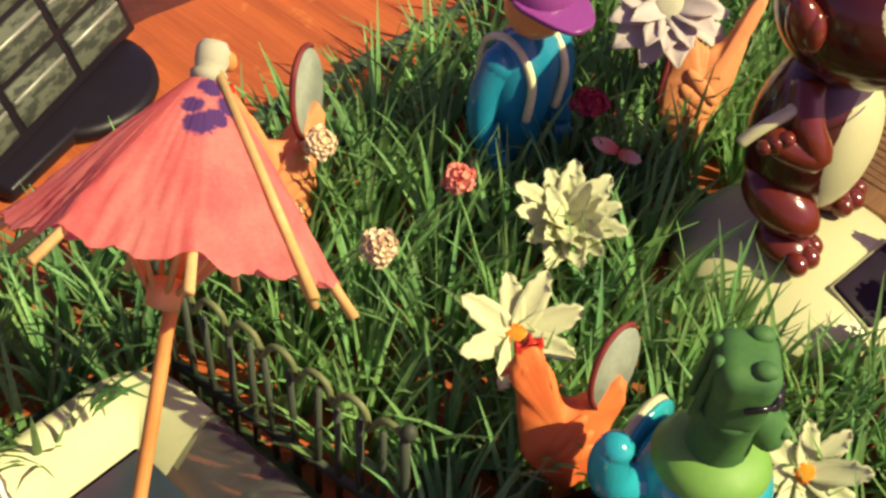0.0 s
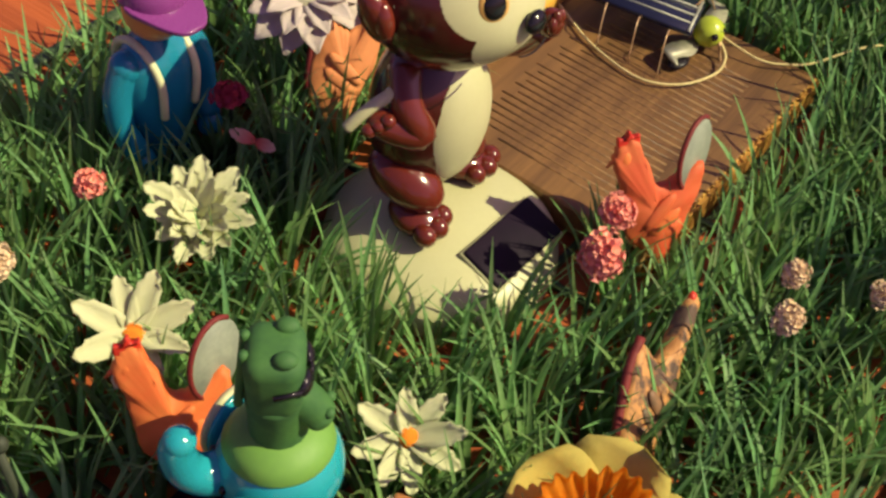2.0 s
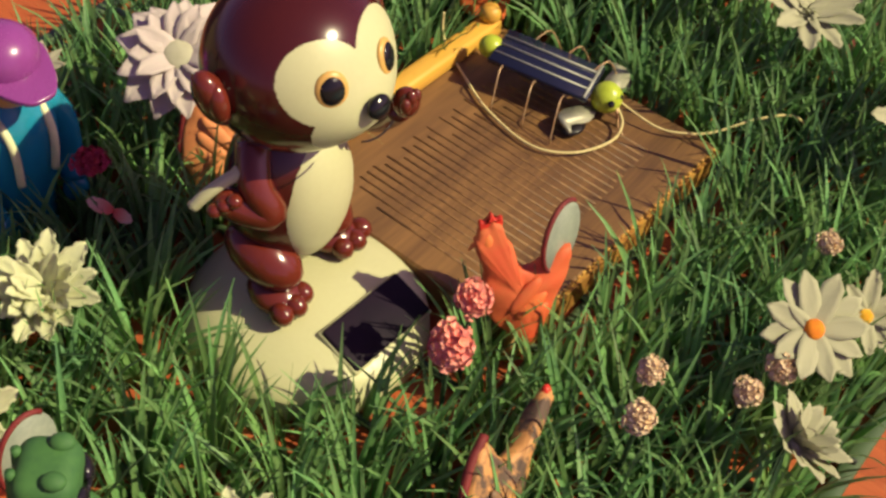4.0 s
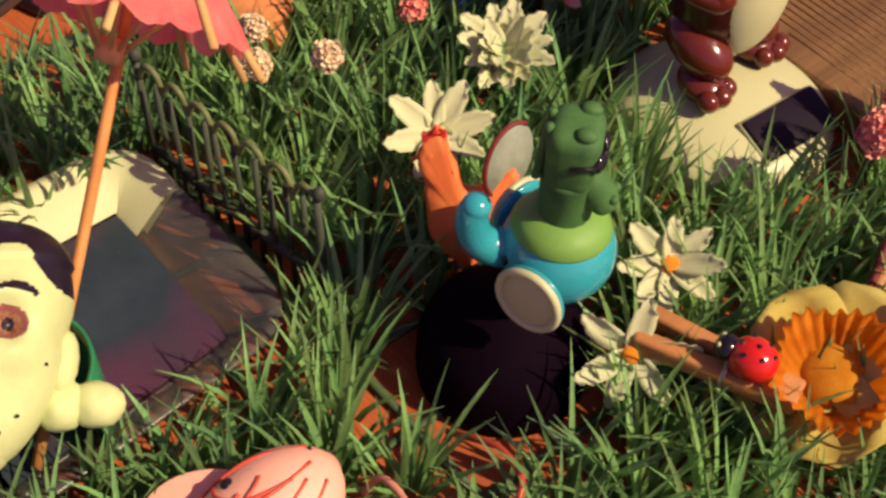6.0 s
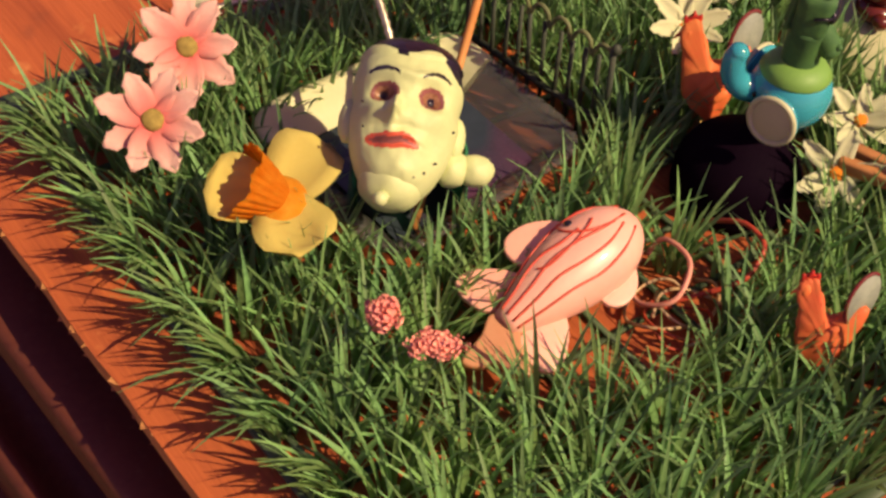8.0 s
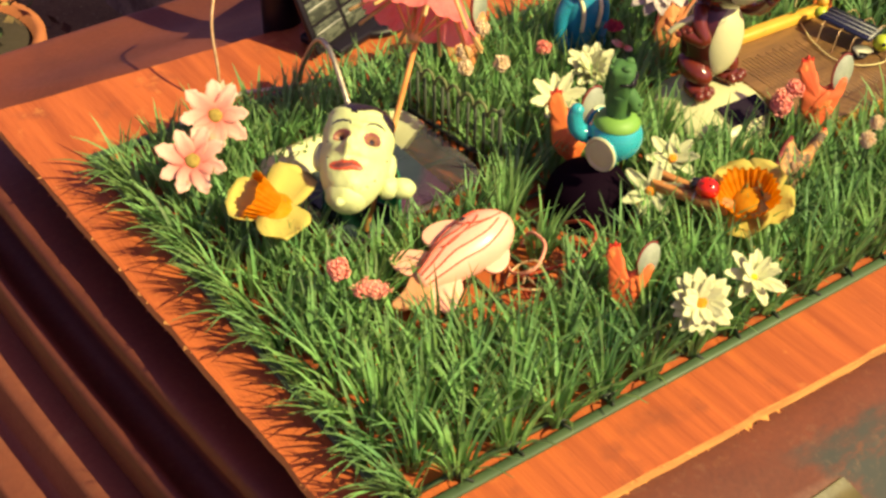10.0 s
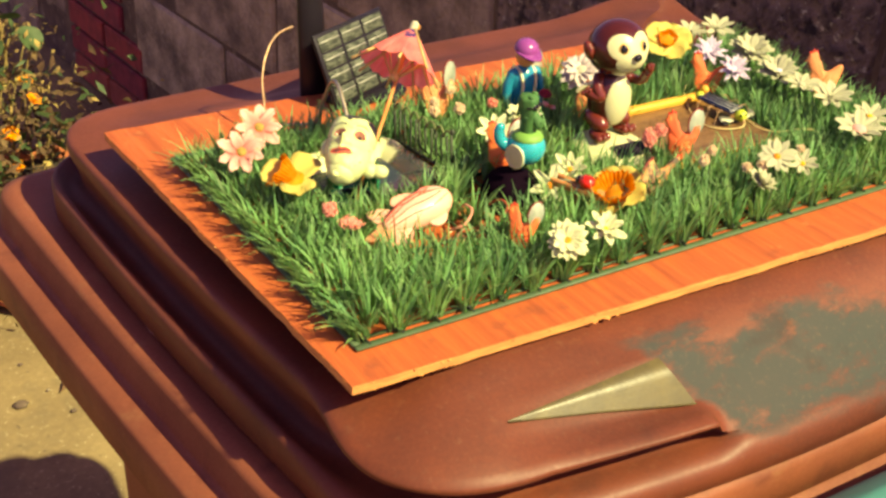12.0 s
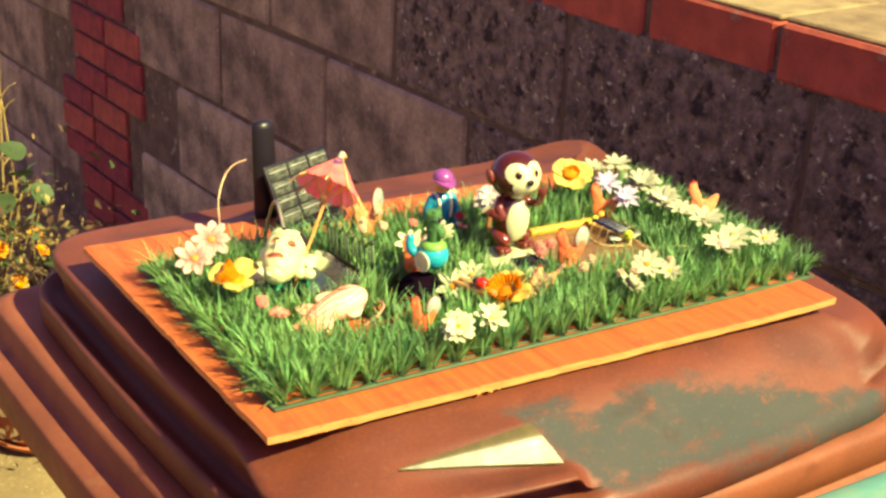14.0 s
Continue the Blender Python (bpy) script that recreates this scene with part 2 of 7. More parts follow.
M_CAP = mat("sunlit lichened cap", (0.27, 0.19, 0.10), (0.15, 0.10, 0.055), scale=24, fine=260, rough=1.0, bump=0.9, bumpscale=0.004, rand=0.15)


def wall_pose(s, z, out=0.0):
    p = WA + WD * s + WN * out
    return Matrix.Translation((p.x, p.y, z)) @ Matrix((WD, -WN, (0, 0, 1))).transposed().to_4x4()


def masonry_mesh(name, size, material, bevel, seed):
    b = box(size, None, bevel, 1)
    for v in b.verts:
        v.co += 0.12 * bevel * 8 * Vector((0, noise.noise(v.co * 30 + Vector((seed, 0, 0))) * 0.5, noise.noise(v.co * 25 + Vector((0, seed, 0))) * 0.3))
    return mesh_of(b, material, False, name)


wall = part("wall_garden", box((5.6, 0.09, 1.045), wall_pose(1.1, 0.5225, -0.0505), 0.002, 1), M_MORTAR, smooth=False)
tagged(wall, "shaded garden wall of concrete blocks with red brick pier and coping", "wall", kind="structure")


def piece(name, me, m):
    ob = new(name, me)
    ob.parent = wall
    ob.matrix_basis = m
    return ob


PIER0, PIER1 = 1.95, 2.24
block_meshes = [masonry_mesh("block", (0.440, 0.1, 0.215), M_BLOCK, 0.006, 3.1 * k) for k in range(3)]
rough_meshes = [masonry_mesh("block", (0.440, 0.1, 0.215), M_ROUGH, 0.005, 3.1 * k) for k in range(3)]
coping_meshes = [masonry_mesh("brick", (0.215, 0.104, 0.072), M_COPING, 0.005, 2.3 * k) for k in range(4)]
brick_meshes = [masonry_mesh("brick", (0.215, 0.102, 0.065), M_BRICK, 0.004, 1.7 * k) for k in range(4)]
random.seed(4)
for c in range(-1, 5):
    z = 1.05 - 0.225 * (5 - c) + 0.1125
    if z < -0.05:
        continue
    off = 0.848 if (4 - c) % 2 == 0 else 0.848 + 0.225
    for k in range(-7, 7):
        s = off + 0.45 * k + 0.225
        if PIER0 - 0.2 < s < PIER1 + 0.2:
            continue
        rough = s < 0.90 - 0.30 * (4 - c)
        piece("block", random.choice(rough_meshes if rough else block_meshes), wall_pose(s, z, -0.05 + random.uniform(-0.002, 0.003)) @ pose(0, 0, 0, 0, random.uniform(-0.4, 0.4), random.uniform(-0.3, 0.3)))
for r in range(14):
    z = 0.0375 + 0.075 * r
    shift = 0.10 if (r // 3) % 2 else -0.01
    for k in range(2):
        piece("brick", random.choice(brick_meshes), wall_pose(PIER0 + shift + 0.11 + 0.225 * k + (0.11 if r % 2 and 0 else 0), z, -0.046 + random.uniform(-0.002, 0.004)))
for k in range(-9, 13):
    piece("brick", random.choice(coping_meshes), wall_pose(0.128 + 0.228 * k, 1.0735, -0.05 + random.uniform(-0.003, 0.003)) @ pose(0, 0, 0, 0, random.uniform(-0.5, 0.5), random.uniform(-0.6, 0.6)))
    piece("brick", random.choice(coping_meshes), wall_pose(0.018 + 0.228 * k, 1.0735, -0.162 + random.uniform(-0.003, 0.003)))
part("coping_bed", box((5.0, 0.2, 0.066), wall_pose(0.4, 1.0695, -0.108), 0.002, 1), M_MORTAR, wall, smooth=False)
# Added slabs; their yellowish tone carries both lichen and the tops' sunlit look.
for k in range(-9, 13):
    cap = box((0.220, 0.196, 0.007), None, 0.0025, 1)
    for v in cap.verts:
        v.co.z += 0.002 * noise.noise(v.co * 22 + Vector((k, 0, 0)))
    me = mesh_of(cap, M_CAP, False, "cement_cap")
    piece("cement_cap", me, wall_pose(0.128 + 0.228 * k, 1.1115, -0.104))

# ---- brown wheeled bin ----
M_BIN = mat("sun-faded brown plastic", (0.225, 0.066, 0.034), (0.15, 0.042, 0.024), scale=11, fine=420, rough=0.52, rough2=0.68, bump=0.2, spec=0.24)


def bin_lid_material():
    """Brown plastic with a chalky grey-green bloom worn into the front of the lid."""
    m = mat("chalky brown lid plastic", (0.148, 0.037, 0.019), (0.086, 0.022, 0.014), scale=14, fine=420, rough=0.44, rough2=0.60, bump=0.2, spec=0.26)
    nt = m.node_tree
    L = nt.links.new
    b = nt.nodes["Principled BSDF"]
    old = b.inputs["Base Color"].links[0].from_socket
    co = nt.nodes.new("ShaderNodeTexCoord")
    sep = nt.nodes.new("ShaderNodeSeparateXYZ")
    L(co.outputs["Object"], sep.inputs[0])

    def ramp(sock, a, bb):
        r = nt.nodes.new("ShaderNodeMapRange")
        r.interpolation_type = "SMOOTHSTEP"
        r.inputs["From Min"].default_value, r.inputs["From Max"].default_value = a, bb
        L(sock, r.inputs["Value"])
        return r.outputs[0]

    def mul(p, q):
        r = nt.nodes.new("ShaderNodeMath")
        r.operation = "MULTIPLY"
        L(p, r.inputs[0])
        if isinstance(q, float):
            r.inputs[1].default_value = q
        else:
            L(q, r.inputs[1])
        return r.outputs[0]
    nz = nt.nodes.new("ShaderNodeTexNoise")
    nz.inputs["Scale"].default_value, nz.inputs["Detail"].default_value, nz.inputs["Roughness"].default_value = 26, 6, 0.7
    mp = nt.nodes.new("ShaderNodeMapping")
    mp.inputs["Scale"].default_value = (0.6, 1.4, 1)
    L(co.outputs["Object"], mp.inputs[0])
    L(mp.outputs[0], nz.inputs["Vector"])
    add = nt.nodes.new("ShaderNodeMath")
    add.operation = "MULTIPLY_ADD"
    L(nz.outputs["Fac"], add.inputs[0])
    add.inputs[1].default_value = 0.055
    L(sep.outputs["Y"], add.inputs[2])
    tilt = nt.nodes.new("ShaderNodeMath")
    tilt.operation = "MULTIPLY_ADD"
    L(sep.outputs["X"], tilt.inputs[0])
    tilt.inputs[1].default_value = 0.105
    L(add.outputs[0], tilt.inputs[2])
    slant = nt.nodes.new("ShaderNodeMath")  # the bloom begins along the grip's slanting end
    slant.operation = "ADD"
    L(sep.outputs["X"], slant.inputs[0])
    L(add.outputs[0], slant.inputs[1])
    k = mul(ramp(slant.outputs[0], -0.291, -0.279), ramp(sep.outputs["X"], 0.27, 0.20))
    k = mul(k, mul(ramp(add.outputs[0], -0.231, -0.219), ramp(tilt.outputs[0], -0.176, -0.190)))
    k = mul(k, ramp(nz.outputs["Fac"], 0.68, 0.50))
    k = mul(k, 0.85)
    # rusty scuffed streak along the upper edge of the bloom
    scuff = mul(mul(ramp(tilt.outputs[0], -0.190, -0.180), ramp(tilt.outputs[0], -0.163, -0.172)), ramp(slant.outputs[0], -0.300, -0.250))
    scuff = mul(mul(scuff, ramp(nz.outputs["Fac"], 0.40, 0.62)), 0.45)
    rust = nt.nodes.new("ShaderNodeMix")
    rust.data_type = "RGBA"
    L(scuff, rust.inputs["Factor"])
    L(old, rust.inputs["A"])
    rust.inputs["B"].default_value = (0.170, 0.047, 0.025, 1)
    mx = nt.nodes.new("ShaderNodeMix")
    mx.data_type = "RGBA"
    L(k, mx.inputs["Factor"])
    L(rust.outputs["Result"], mx.inputs["A"])
    mx.inputs["B"].default_value = (0.037, 0.053, 0.052, 1)
    L(mx.outputs["Result"], b.inputs["Base Color"])
    dull = nt.nodes.new("ShaderNodeMapRange")
    L(k, dull.inputs["Value"])
    smooth_rough = b.inputs["Roughness"].links[0].from_socket
    L(smooth_rough, dull.inputs["To Min"])
    dull.inputs["To Max"].default_value = 0.85
    L(dull.outputs[0], b.inputs["Roughness"])
    shine = nt.nodes.new("ShaderNodeMapRange")
    L(k, shine.inputs["Value"])
    shine.inputs["To Min"].default_value, shine.inputs["To Max"].default_value = 0.26, 0.12
    L(shine.outputs[0], b.inputs["Specular IOR Level"])
    return m


M_LID = bin_lid_material()
specks(M_LID, (0.17, 0.055, 0.025), 45.0, 0.66, 0.74, 6, 0.6)
specks(M_LID, (0.22, 0.10, 0.06), 110.0, 0.62, 0.76, 5, 0.25)
specks(M_LID, (0.04, 0.016, 0.014), 24.0, 0.58, 0.70, 7, 0.35)
specks(M_LID, (0.26, 0.15, 0.09), 330.0, 0.58, 0.74, 4, 0.13)
specks(M_BIN, (0.28, 0.16, 0.10), 260.0, 0.58, 0.74, 4, 0.16)
specks(M_BIN, (0.08, 0.02, 0.015), 30.0, 0.58, 0.70, 6, 0.5)
specks(M_BIN, (0.22, 0.10, 0.05), 48.0, 0.6, 0.72, 6, 0.5)


def outline(corners, radii, bow, n=14, m=22):
    """A closed outline through rounded corners; bow pushes each side outwards."""
    pts = []
    k = len(corners)
    for i in range(k):
        a, b, c = (Vector((*corners[(i + j - 1) % k], 0)) for j in range(3))
        u, v = (a - b).normalized(), (c - b).normalized()
        r = radii[i]
        p, q = b + u * r, b + v * r
        for s in range(n + 1):
            t = s / n
            pts.append(p * (1 - t) ** 2 + b * 2 * t * (1 - t) * 0.999 + q * t * t)
        e = Vector((*corners[(i + 1) % k], 0)) - v * radii[(i + 1) % k]
        out = Vector((v.y, -v.x, 0))
        for s in range(1, m):
            t = s / m
            pts.append(q.lerp(e, t) + out * bow[i] * math.sin(math.pi * t))
    return pts


LID = outline([(-0.006, -0.066), (0.520, -0.066), (0.574, 0.432), (-0.033, 0.420)], [0.085, 0.085, 0.06, 0.075], [0.014, 0.004, 0.004, 0.004], 20, 120)


def normals_in(pts):
    k = len(pts)
    out = []
    for i in range(k):
        d = (pts[(i + 1) % k] - pts[i - 1]).normalized()
        out.append(Vector((-d.y, d.x, 0)))
    return out


LIDN = normals_in(LID)


def smoothstep(a, b, x):
    t = max(0, min(1, (x - a) / (b - a)))
    return t * t * (3 - 2 * t)


def shell(pts, nrm, rings, cap_first=True, cap_last=True):
    """Rings of (inset, height), or functions of the place on the outline, joined to a skin."""
    bm = bmesh.new()
    rows = []
    mid = sum(pts, Vector((0, 0, 0))) / len(pts)
    for ring in rings:
        row = []
        for p, n in zip(pts, nrm):
            d, z = ring(p) if callable(ring) else ring
            q = p + n * min(d, 0.045)
            if d > 0.045:
                q = q.lerp(mid, (d - 0.045) / 0.26)
            row.append(bm.verts.new((q.x, q.y, z)))
        rows.append(row)
    k = len(pts)
    for a, b in zip(rows, rows[1:]):
        for i in range(k):
            j = (i + 1) % k
            bm.faces.new((a[i], a[j], b[j], b[i]))
    if cap_first:
        bm.faces.new(rows[0])
    if cap_last:
        bm.faces.new(rows[-1][::-1])
    bmesh.ops.recalc_face_normals(bm, faces=bm.faces)
    return bm


def lid_ring(base, front, grip, opened, start=0.183, end=0.205):
    """One ring of the lid: its inset and height at the sides, at the front, at the grip's end and past the grip."""
    def ring(p):
        wf = smoothstep(0.05, -0.03, p.y) * smoothstep(0.53, 0.47, p.x)
        g = max(0, min(1, (p.x - 0.055) / 0.115)) * wf
        o = smoothstep(start, end, p.x) * smoothstep(0.505, 0.46, p.x) * wf
        d, z = base
        d, z = d + (front[0] - d) * wf, z + (front[1] - z) * wf
        d, z = d + (grip[0] - d) * g, z + (grip[1] - z) * g
        d, z = d + (opened[0] - d) * o, z + (opened[1] - z) * o
        hump = 0.012 * smoothstep(0.42, 0.52, p.x) * smoothstep(0.62, 0.56, p.x) * smoothstep(0.36, 0.43, p.y) * max(0, 1 - d / 0.12)
        return d, z + hump
    return ring


lid_rings = [lid_ring(*r) for r in (
    ((0.150, 1.0445), (0.150, 1.0445), (0.150, 1.0445), (0.150, 1.0445)),
    ((0.100, 1.0440), (0.100, 1.0440), (0.100, 1.0440), (0.100, 1.0440)),
    ((0.075, 1.0370), (0.070, 1.0400), (0.072, 1.0400), (0.074, 1.0400), 0.16, 0.24),
    ((0.055, 1.0305), (0.054, 1.0355), (0.056, 1.0355), (0.060, 1.0355), 0.16, 0.24),
    ((0.042, 1.0282), (0.044, 1.0320), (0.0480, 1.0335), (0.050, 1.0305), 0.16, 0.23),
    ((0.030, 1.0278), (0.034, 1.0290), (0.0450, 1.0325), (0.042, 1.0245), 0.163, 0.205),
    ((0.022, 1.0279), (0.026, 1.0260), (0.0300, 1.0105), (0.034, 1.0165), 0.180, 0.200),
    ((0.0165, 1.0280), (0.017, 1.0225), (0.0280, 1.0098), (0.027, 1.0095), 0.180, 0.198),
    ((0.0142, 1.0276), (0.009, 1.0190), (0.0160, 1.0128), (0.021, 1.0035), 0.177, 0.196),
    ((0.0130, 1.0264), (0.004, 1.0155), (0.0040, 1.0150), (0.0165, 0.9990), 0.174, 0.194),
    ((0.0122, 1.0245), (0.003, 1.0125), (0.0025, 1.0132), (0.0145, 0.9972), 0.174, 0.194),
    ((0.0120, 1.0200), (0.008, 1.0110), (0.0060, 1.0112), (0.0138, 0.9966), 0.176, 0.194),
    ((0.0170, 1.0080), (0.042, 1.0080), (0.0260, 1.0060), (0.0125, 0.9958), 0.182, 0.194),
    ((0.0215, 0.9890), (0.042, 0.9880), (0.0340, 0.9900), (0.0115, 0.9951)),
    ((0.0085, 0.9885), (0.020, 0.9885), (0.0180, 0.9895), (0.0100, 0.9943)),
    ((0.0045, 0.9965), (0.012, 0.9890), (0.0110, 0.9895), (0.0070, 0.9930)),
    ((0.0012, 0.9962), (0.006, 0.9870), (0.0050, 0.9875), (0.0035, 0.9895)),
    ((-0.0006, 0.9925), (0.002, 0.9840), (0.0020, 0.9840), (0.0020, 0.9850)),
    ((0.0000, 0.9740), (0.000, 0.9740), (0.0000, 0.9740), (0.0000, 0.9740)),
    ((0.0030, 0.9715), (0.003, 0.9715), (0.0030, 0.9715), (0.0030, 0.9715)),
    ((0.0300, 0.9715), (0.030, 0.9715), (0.0300, 0.9715), (0.0300, 0.9715)))]
wheelie = thing("wheeled_bin", (0.27, 0.18, 0), "tall brown plastic wheeled bin with closed faded lid", "bin")
bin_lid = part("lid", shell(LID, LIDN, lid_rings), M_LID, wheelie, "closed brown lid with chalky grey-green bloom and moulded grip")
RIM = outline([(-0.028, -0.07), (0.548, -0.07), (0.60, 0.46), (-0.065, 0.460)], [0.07, 0.07, 0.05, 0.05], [0.006, 0.003, 0.003, 0.003])
RIMN = normals_in(RIM)


def rim_ring(front, side):
    """One ring of the bin's rim: its inset and height at the front and along the open side."""
    def ring(p):
        w = smoothstep(0.03, -0.02, p.x)
        return front[0] + (side[0] - front[0]) * w, front[1] + (side[1] - front[1]) * w
    return ring


rim_rings = [rim_ring(*r) for r in (
    ((0.075, 0.968), (0.075, 0.968)), ((0.012, 0.969), (0.020, 0.969)), ((0.003, 0.967), (0.0115, 0.9675)), ((0.0, 0.962), (0.0095, 0.963)),
    ((0.001, 0.938), (0.0075, 0.946)), ((0.004, 0.936), (0.0065, 0.9435)), ((0.004, 0.9335), (0.004, 0.9425)), ((-0.008, 0.932), (-0.0085, 0.9415)),
    ((-0.010, 0.928), (-0.0105, 0.938)), ((-0.008, 0.905), (-0.009, 0.905)), ((0.006, 0.903), (0.006, 0.903)))]
part("rim", shell(RIM, RIMN, rim_rings), M_BIN, wheelie, "thick moulded rim of the bin body")
BODYO = outline([(0.000, -0.05), (0.530, -0.05), (0.58, 0.37), (-0.024, 0.37)], [0.05, 0.05, 0.04, 0.04], [0.0, 0, 0, 0])
BODYN = normals_in(BODYO)
part("body", shell(BODYO, BODYN, [(0.0, 0.904), (0.004, 0.86), (0.012, 0.855), (0.02, 0.6), (0.045, 0.2), (0.055, 0.06), (0.07, 0.02)], True, True), M_BIN, wheelie, "tapered brown bin body")
for sx in (0.07, 0.49):
    w = lathe([(0.02, -0.022), (0.09, -0.022), (0.1, -0.012), (0.1, 0.012), (0.09, 0.022), (0.02, 0.022)], at(sx, 0.40, 0.1) @ pose(0, 0, 0, 0, 90, 0), 28)
    part("wheel", w, mat("black rubber", (0.02, 0.02, 0.022), rough=0.8), wheelie)

M_CHIP = mat("pale scuffed plastic edge", (0.42, 0.24, 0.19), (0.20, 0.08, 0.06), scale=240, fine=900, rough=0.7, hard=True)
random.seed(17)
for p, q in ((Vector((-0.0240, 0.2090, 0.9716)), Vector((-0.0160, 0.1280, 0.9716))), (Vector((-0.0100, 0.0700, 0.9716)), Vector((-0.0060, 0.0330, 0.9716)))):
    ragged = [p.lerp(q, k / 14) + Vector((random.uniform(-0.0011, 0.0011), random.uniform(-0.0006, 0.0006), random.uniform(-0.0004, 0.0006))) for k in range(15)]
    part("chipped_edge", tube(ragged, 0.00055, 5), M_CHIP, bin_lid, "pale chipped lower edge of the lid")

M_FACET = mat("glossy olive lid plastic", (0.105, 0.080, 0.036), (0.065, 0.050, 0.028), scale=60, fine=420, rough=0.23, rough2=0.28, bump=0.08, spec=0.062)


def glinting_grip():
    """The smooth glossy facet of the grip, slightly rounded towards its lower edge."""
    bm = bmesh.new()
    upper = (Vector((0.0720, -0.0335, 1.0282)), Vector((0.1680, -0.0322, 1.0330)))
    lower = (Vector((0.0720, -0.0340, 1.0278)), Vector((0.125, -0.0415, 1.0195)), Vector((0.1825, -0.0505, 1.0098)))
    n = Vector((-0.03, -0.57, 0.82)).normalized()
    nu, nv = 40, 16
    grid, tops = [], {}
    for i in range(nu + 1):
        t = i / nu
        p = upper[0].lerp(upper[1], t)
        q = lower[0].lerp(lower[1], t * 2) if t < 0.5 else lower[1].lerp(lower[2], t * 2 - 1)
        row = []
        for j in range(nv + 1):
            w = j / nv
            v = bm.verts.new(p.lerp(q, w) + n * (0.0006 + 0.0008 * t * math.sin(math.pi * w)))
            # Normals bent off the surface, so the sun's glint is put into the shape.
            slope = radians(33 + 14.5 * smoothstep(0.0, 0.45, w))
            tops[v] = Vector((-0.125, -math.sin(slope), math.cos(slope))).normalized()
            row.append(v)
        grid.append(row)
    for a, b in zip(grid, grid[1:]):
        for j in range(nv):
            bm.faces.new((a[j], a[j + 1], b[j + 1], b[j]))
    ring = [r[0] for r in grid] + grid[-1][1:] + [r[-1] for r in grid[-2::-1]] + grid[0][-2:0:-1]
    low = [bm.verts.new(v.co - n * 0.006) for v in ring]
    k = len(ring)
    for i in range(k):
        bm.faces.new((ring[i], ring[(i + 1) % k], low[(i + 1) % k], low[i]))
    bm.faces.new(low)
    bmesh.ops.recalc_face_normals(bm, faces=bm.faces)
    bm.verts.index_update()
    bends = [tuple(tops.get(v, Vector((0, 0, 0)))) for v in bm.verts]
    facet = part("grip_facet", bm, M_FACET, bin_lid, "glossy facet of the lid grip with its sun glint put in")
    facet.data.normals_split_custom_set_from_vertices(bends)
    # Bead added for the bright line along the facet's lower edge.
    edge = [lower[0].lerp(lower[1], k / 5) + n * 0.0004 for k in range(5)] + [lower[1].lerp(lower[2], k / 5) + n * 0.0004 for k in range(6)]
    part("worn_edge", tube(edge, 0.0005, 8), M_FACET, bin_lid, "thin glossy bead along lower edge of grip facet")


glinting_grip()

# ---- teal bin beside it ----
M_TEAL = mat("chalky teal plastic", (0.055, 0.27, 0.235), (0.09, 0.31, 0.26), scale=9, fine=300, rough=0.5, rough2=0.65, bump=0.12)
specks(M_TEAL, (0.30, 0.34, 0.2), 7.0, 0.46, 0.66, 5, 0.8)
specks(M_TEAL, (0.10, 0.2, 0.16), 40.0, 0.6, 0.7, 4, 0.6)
tealbin = thing("wheeled_bin", (0.4, -0.35, 0), "teal plastic wheeled bin with sun-bleached lid", "bin")
TL = outline([(0.075, -0.72), (0.72, -0.74), (0.74, -0.098), (0.105, -0.100)], [0.05, 0.05, 0.03, 0.02], [0, 0, 0, 0])
TLN = normals_in(TL)
part("lid", shell(TL, TLN, [(0.18, 0.993), (0.045, 0.990), (0.032, 0.987), (0.026, 0.983), (0.004, 0.961), (0.0, 0.957), (0.0, 0.935), (0.02, 0.933)]), M_TEAL, tealbin, "bleached teal lid with a sloped edge")
TB = outline([(0.10, -0.69), (0.69, -0.71), (0.71, -0.12), (0.13, -0.12)], [0.05, 0.05, 0.03, 0.03], [0, 0, 0, 0])
part("body", shell(TB, normals_in(TB), [(0.0, 0.94), (0.02, 0.5), (0.05, 0.02)]), M_TEAL, tealbin)

# ---- plants and pot by the wall ----
M_TERRA = mat("terracotta", (0.42, 0.13, 0.055), (0.32, 0.09, 0.04), scale=20, fine=250, rough=0.85, bump=0.3)
M_LEAF = mat("round garden leaf", (0.06, 0.10, 0.035), (0.04, 0.07, 0.028), scale=60, fine=600, rough=0.55, rand=0.25, thin=0.25)
M_DRY = mat("dry straw stem", (0.36, 0.26, 0.09), (0.24, 0.16, 0.06), scale=60, fine=500, rough=0.8, island=0.25)
M_DEAD = mat("withered leaf", (0.15, 0.085, 0.04), (0.06, 0.034, 0.022), scale=60, fine=500, rough=0.9, island=0.4, thin=0.15)
M_MARI = mat("orange marigold petal", (0.8, 0.30, 0.01), (0.7, 0.22, 0.01), scale=80, fine=600, rough=0.7, island=0.15, thin=0.2)
M_YEL = mat("yellow seed head", (0.34, 0.24, 0.08), (0.22, 0.14, 0.055), scale=80, fine=600, rough=0.8, island=0.3, thin=0.15)


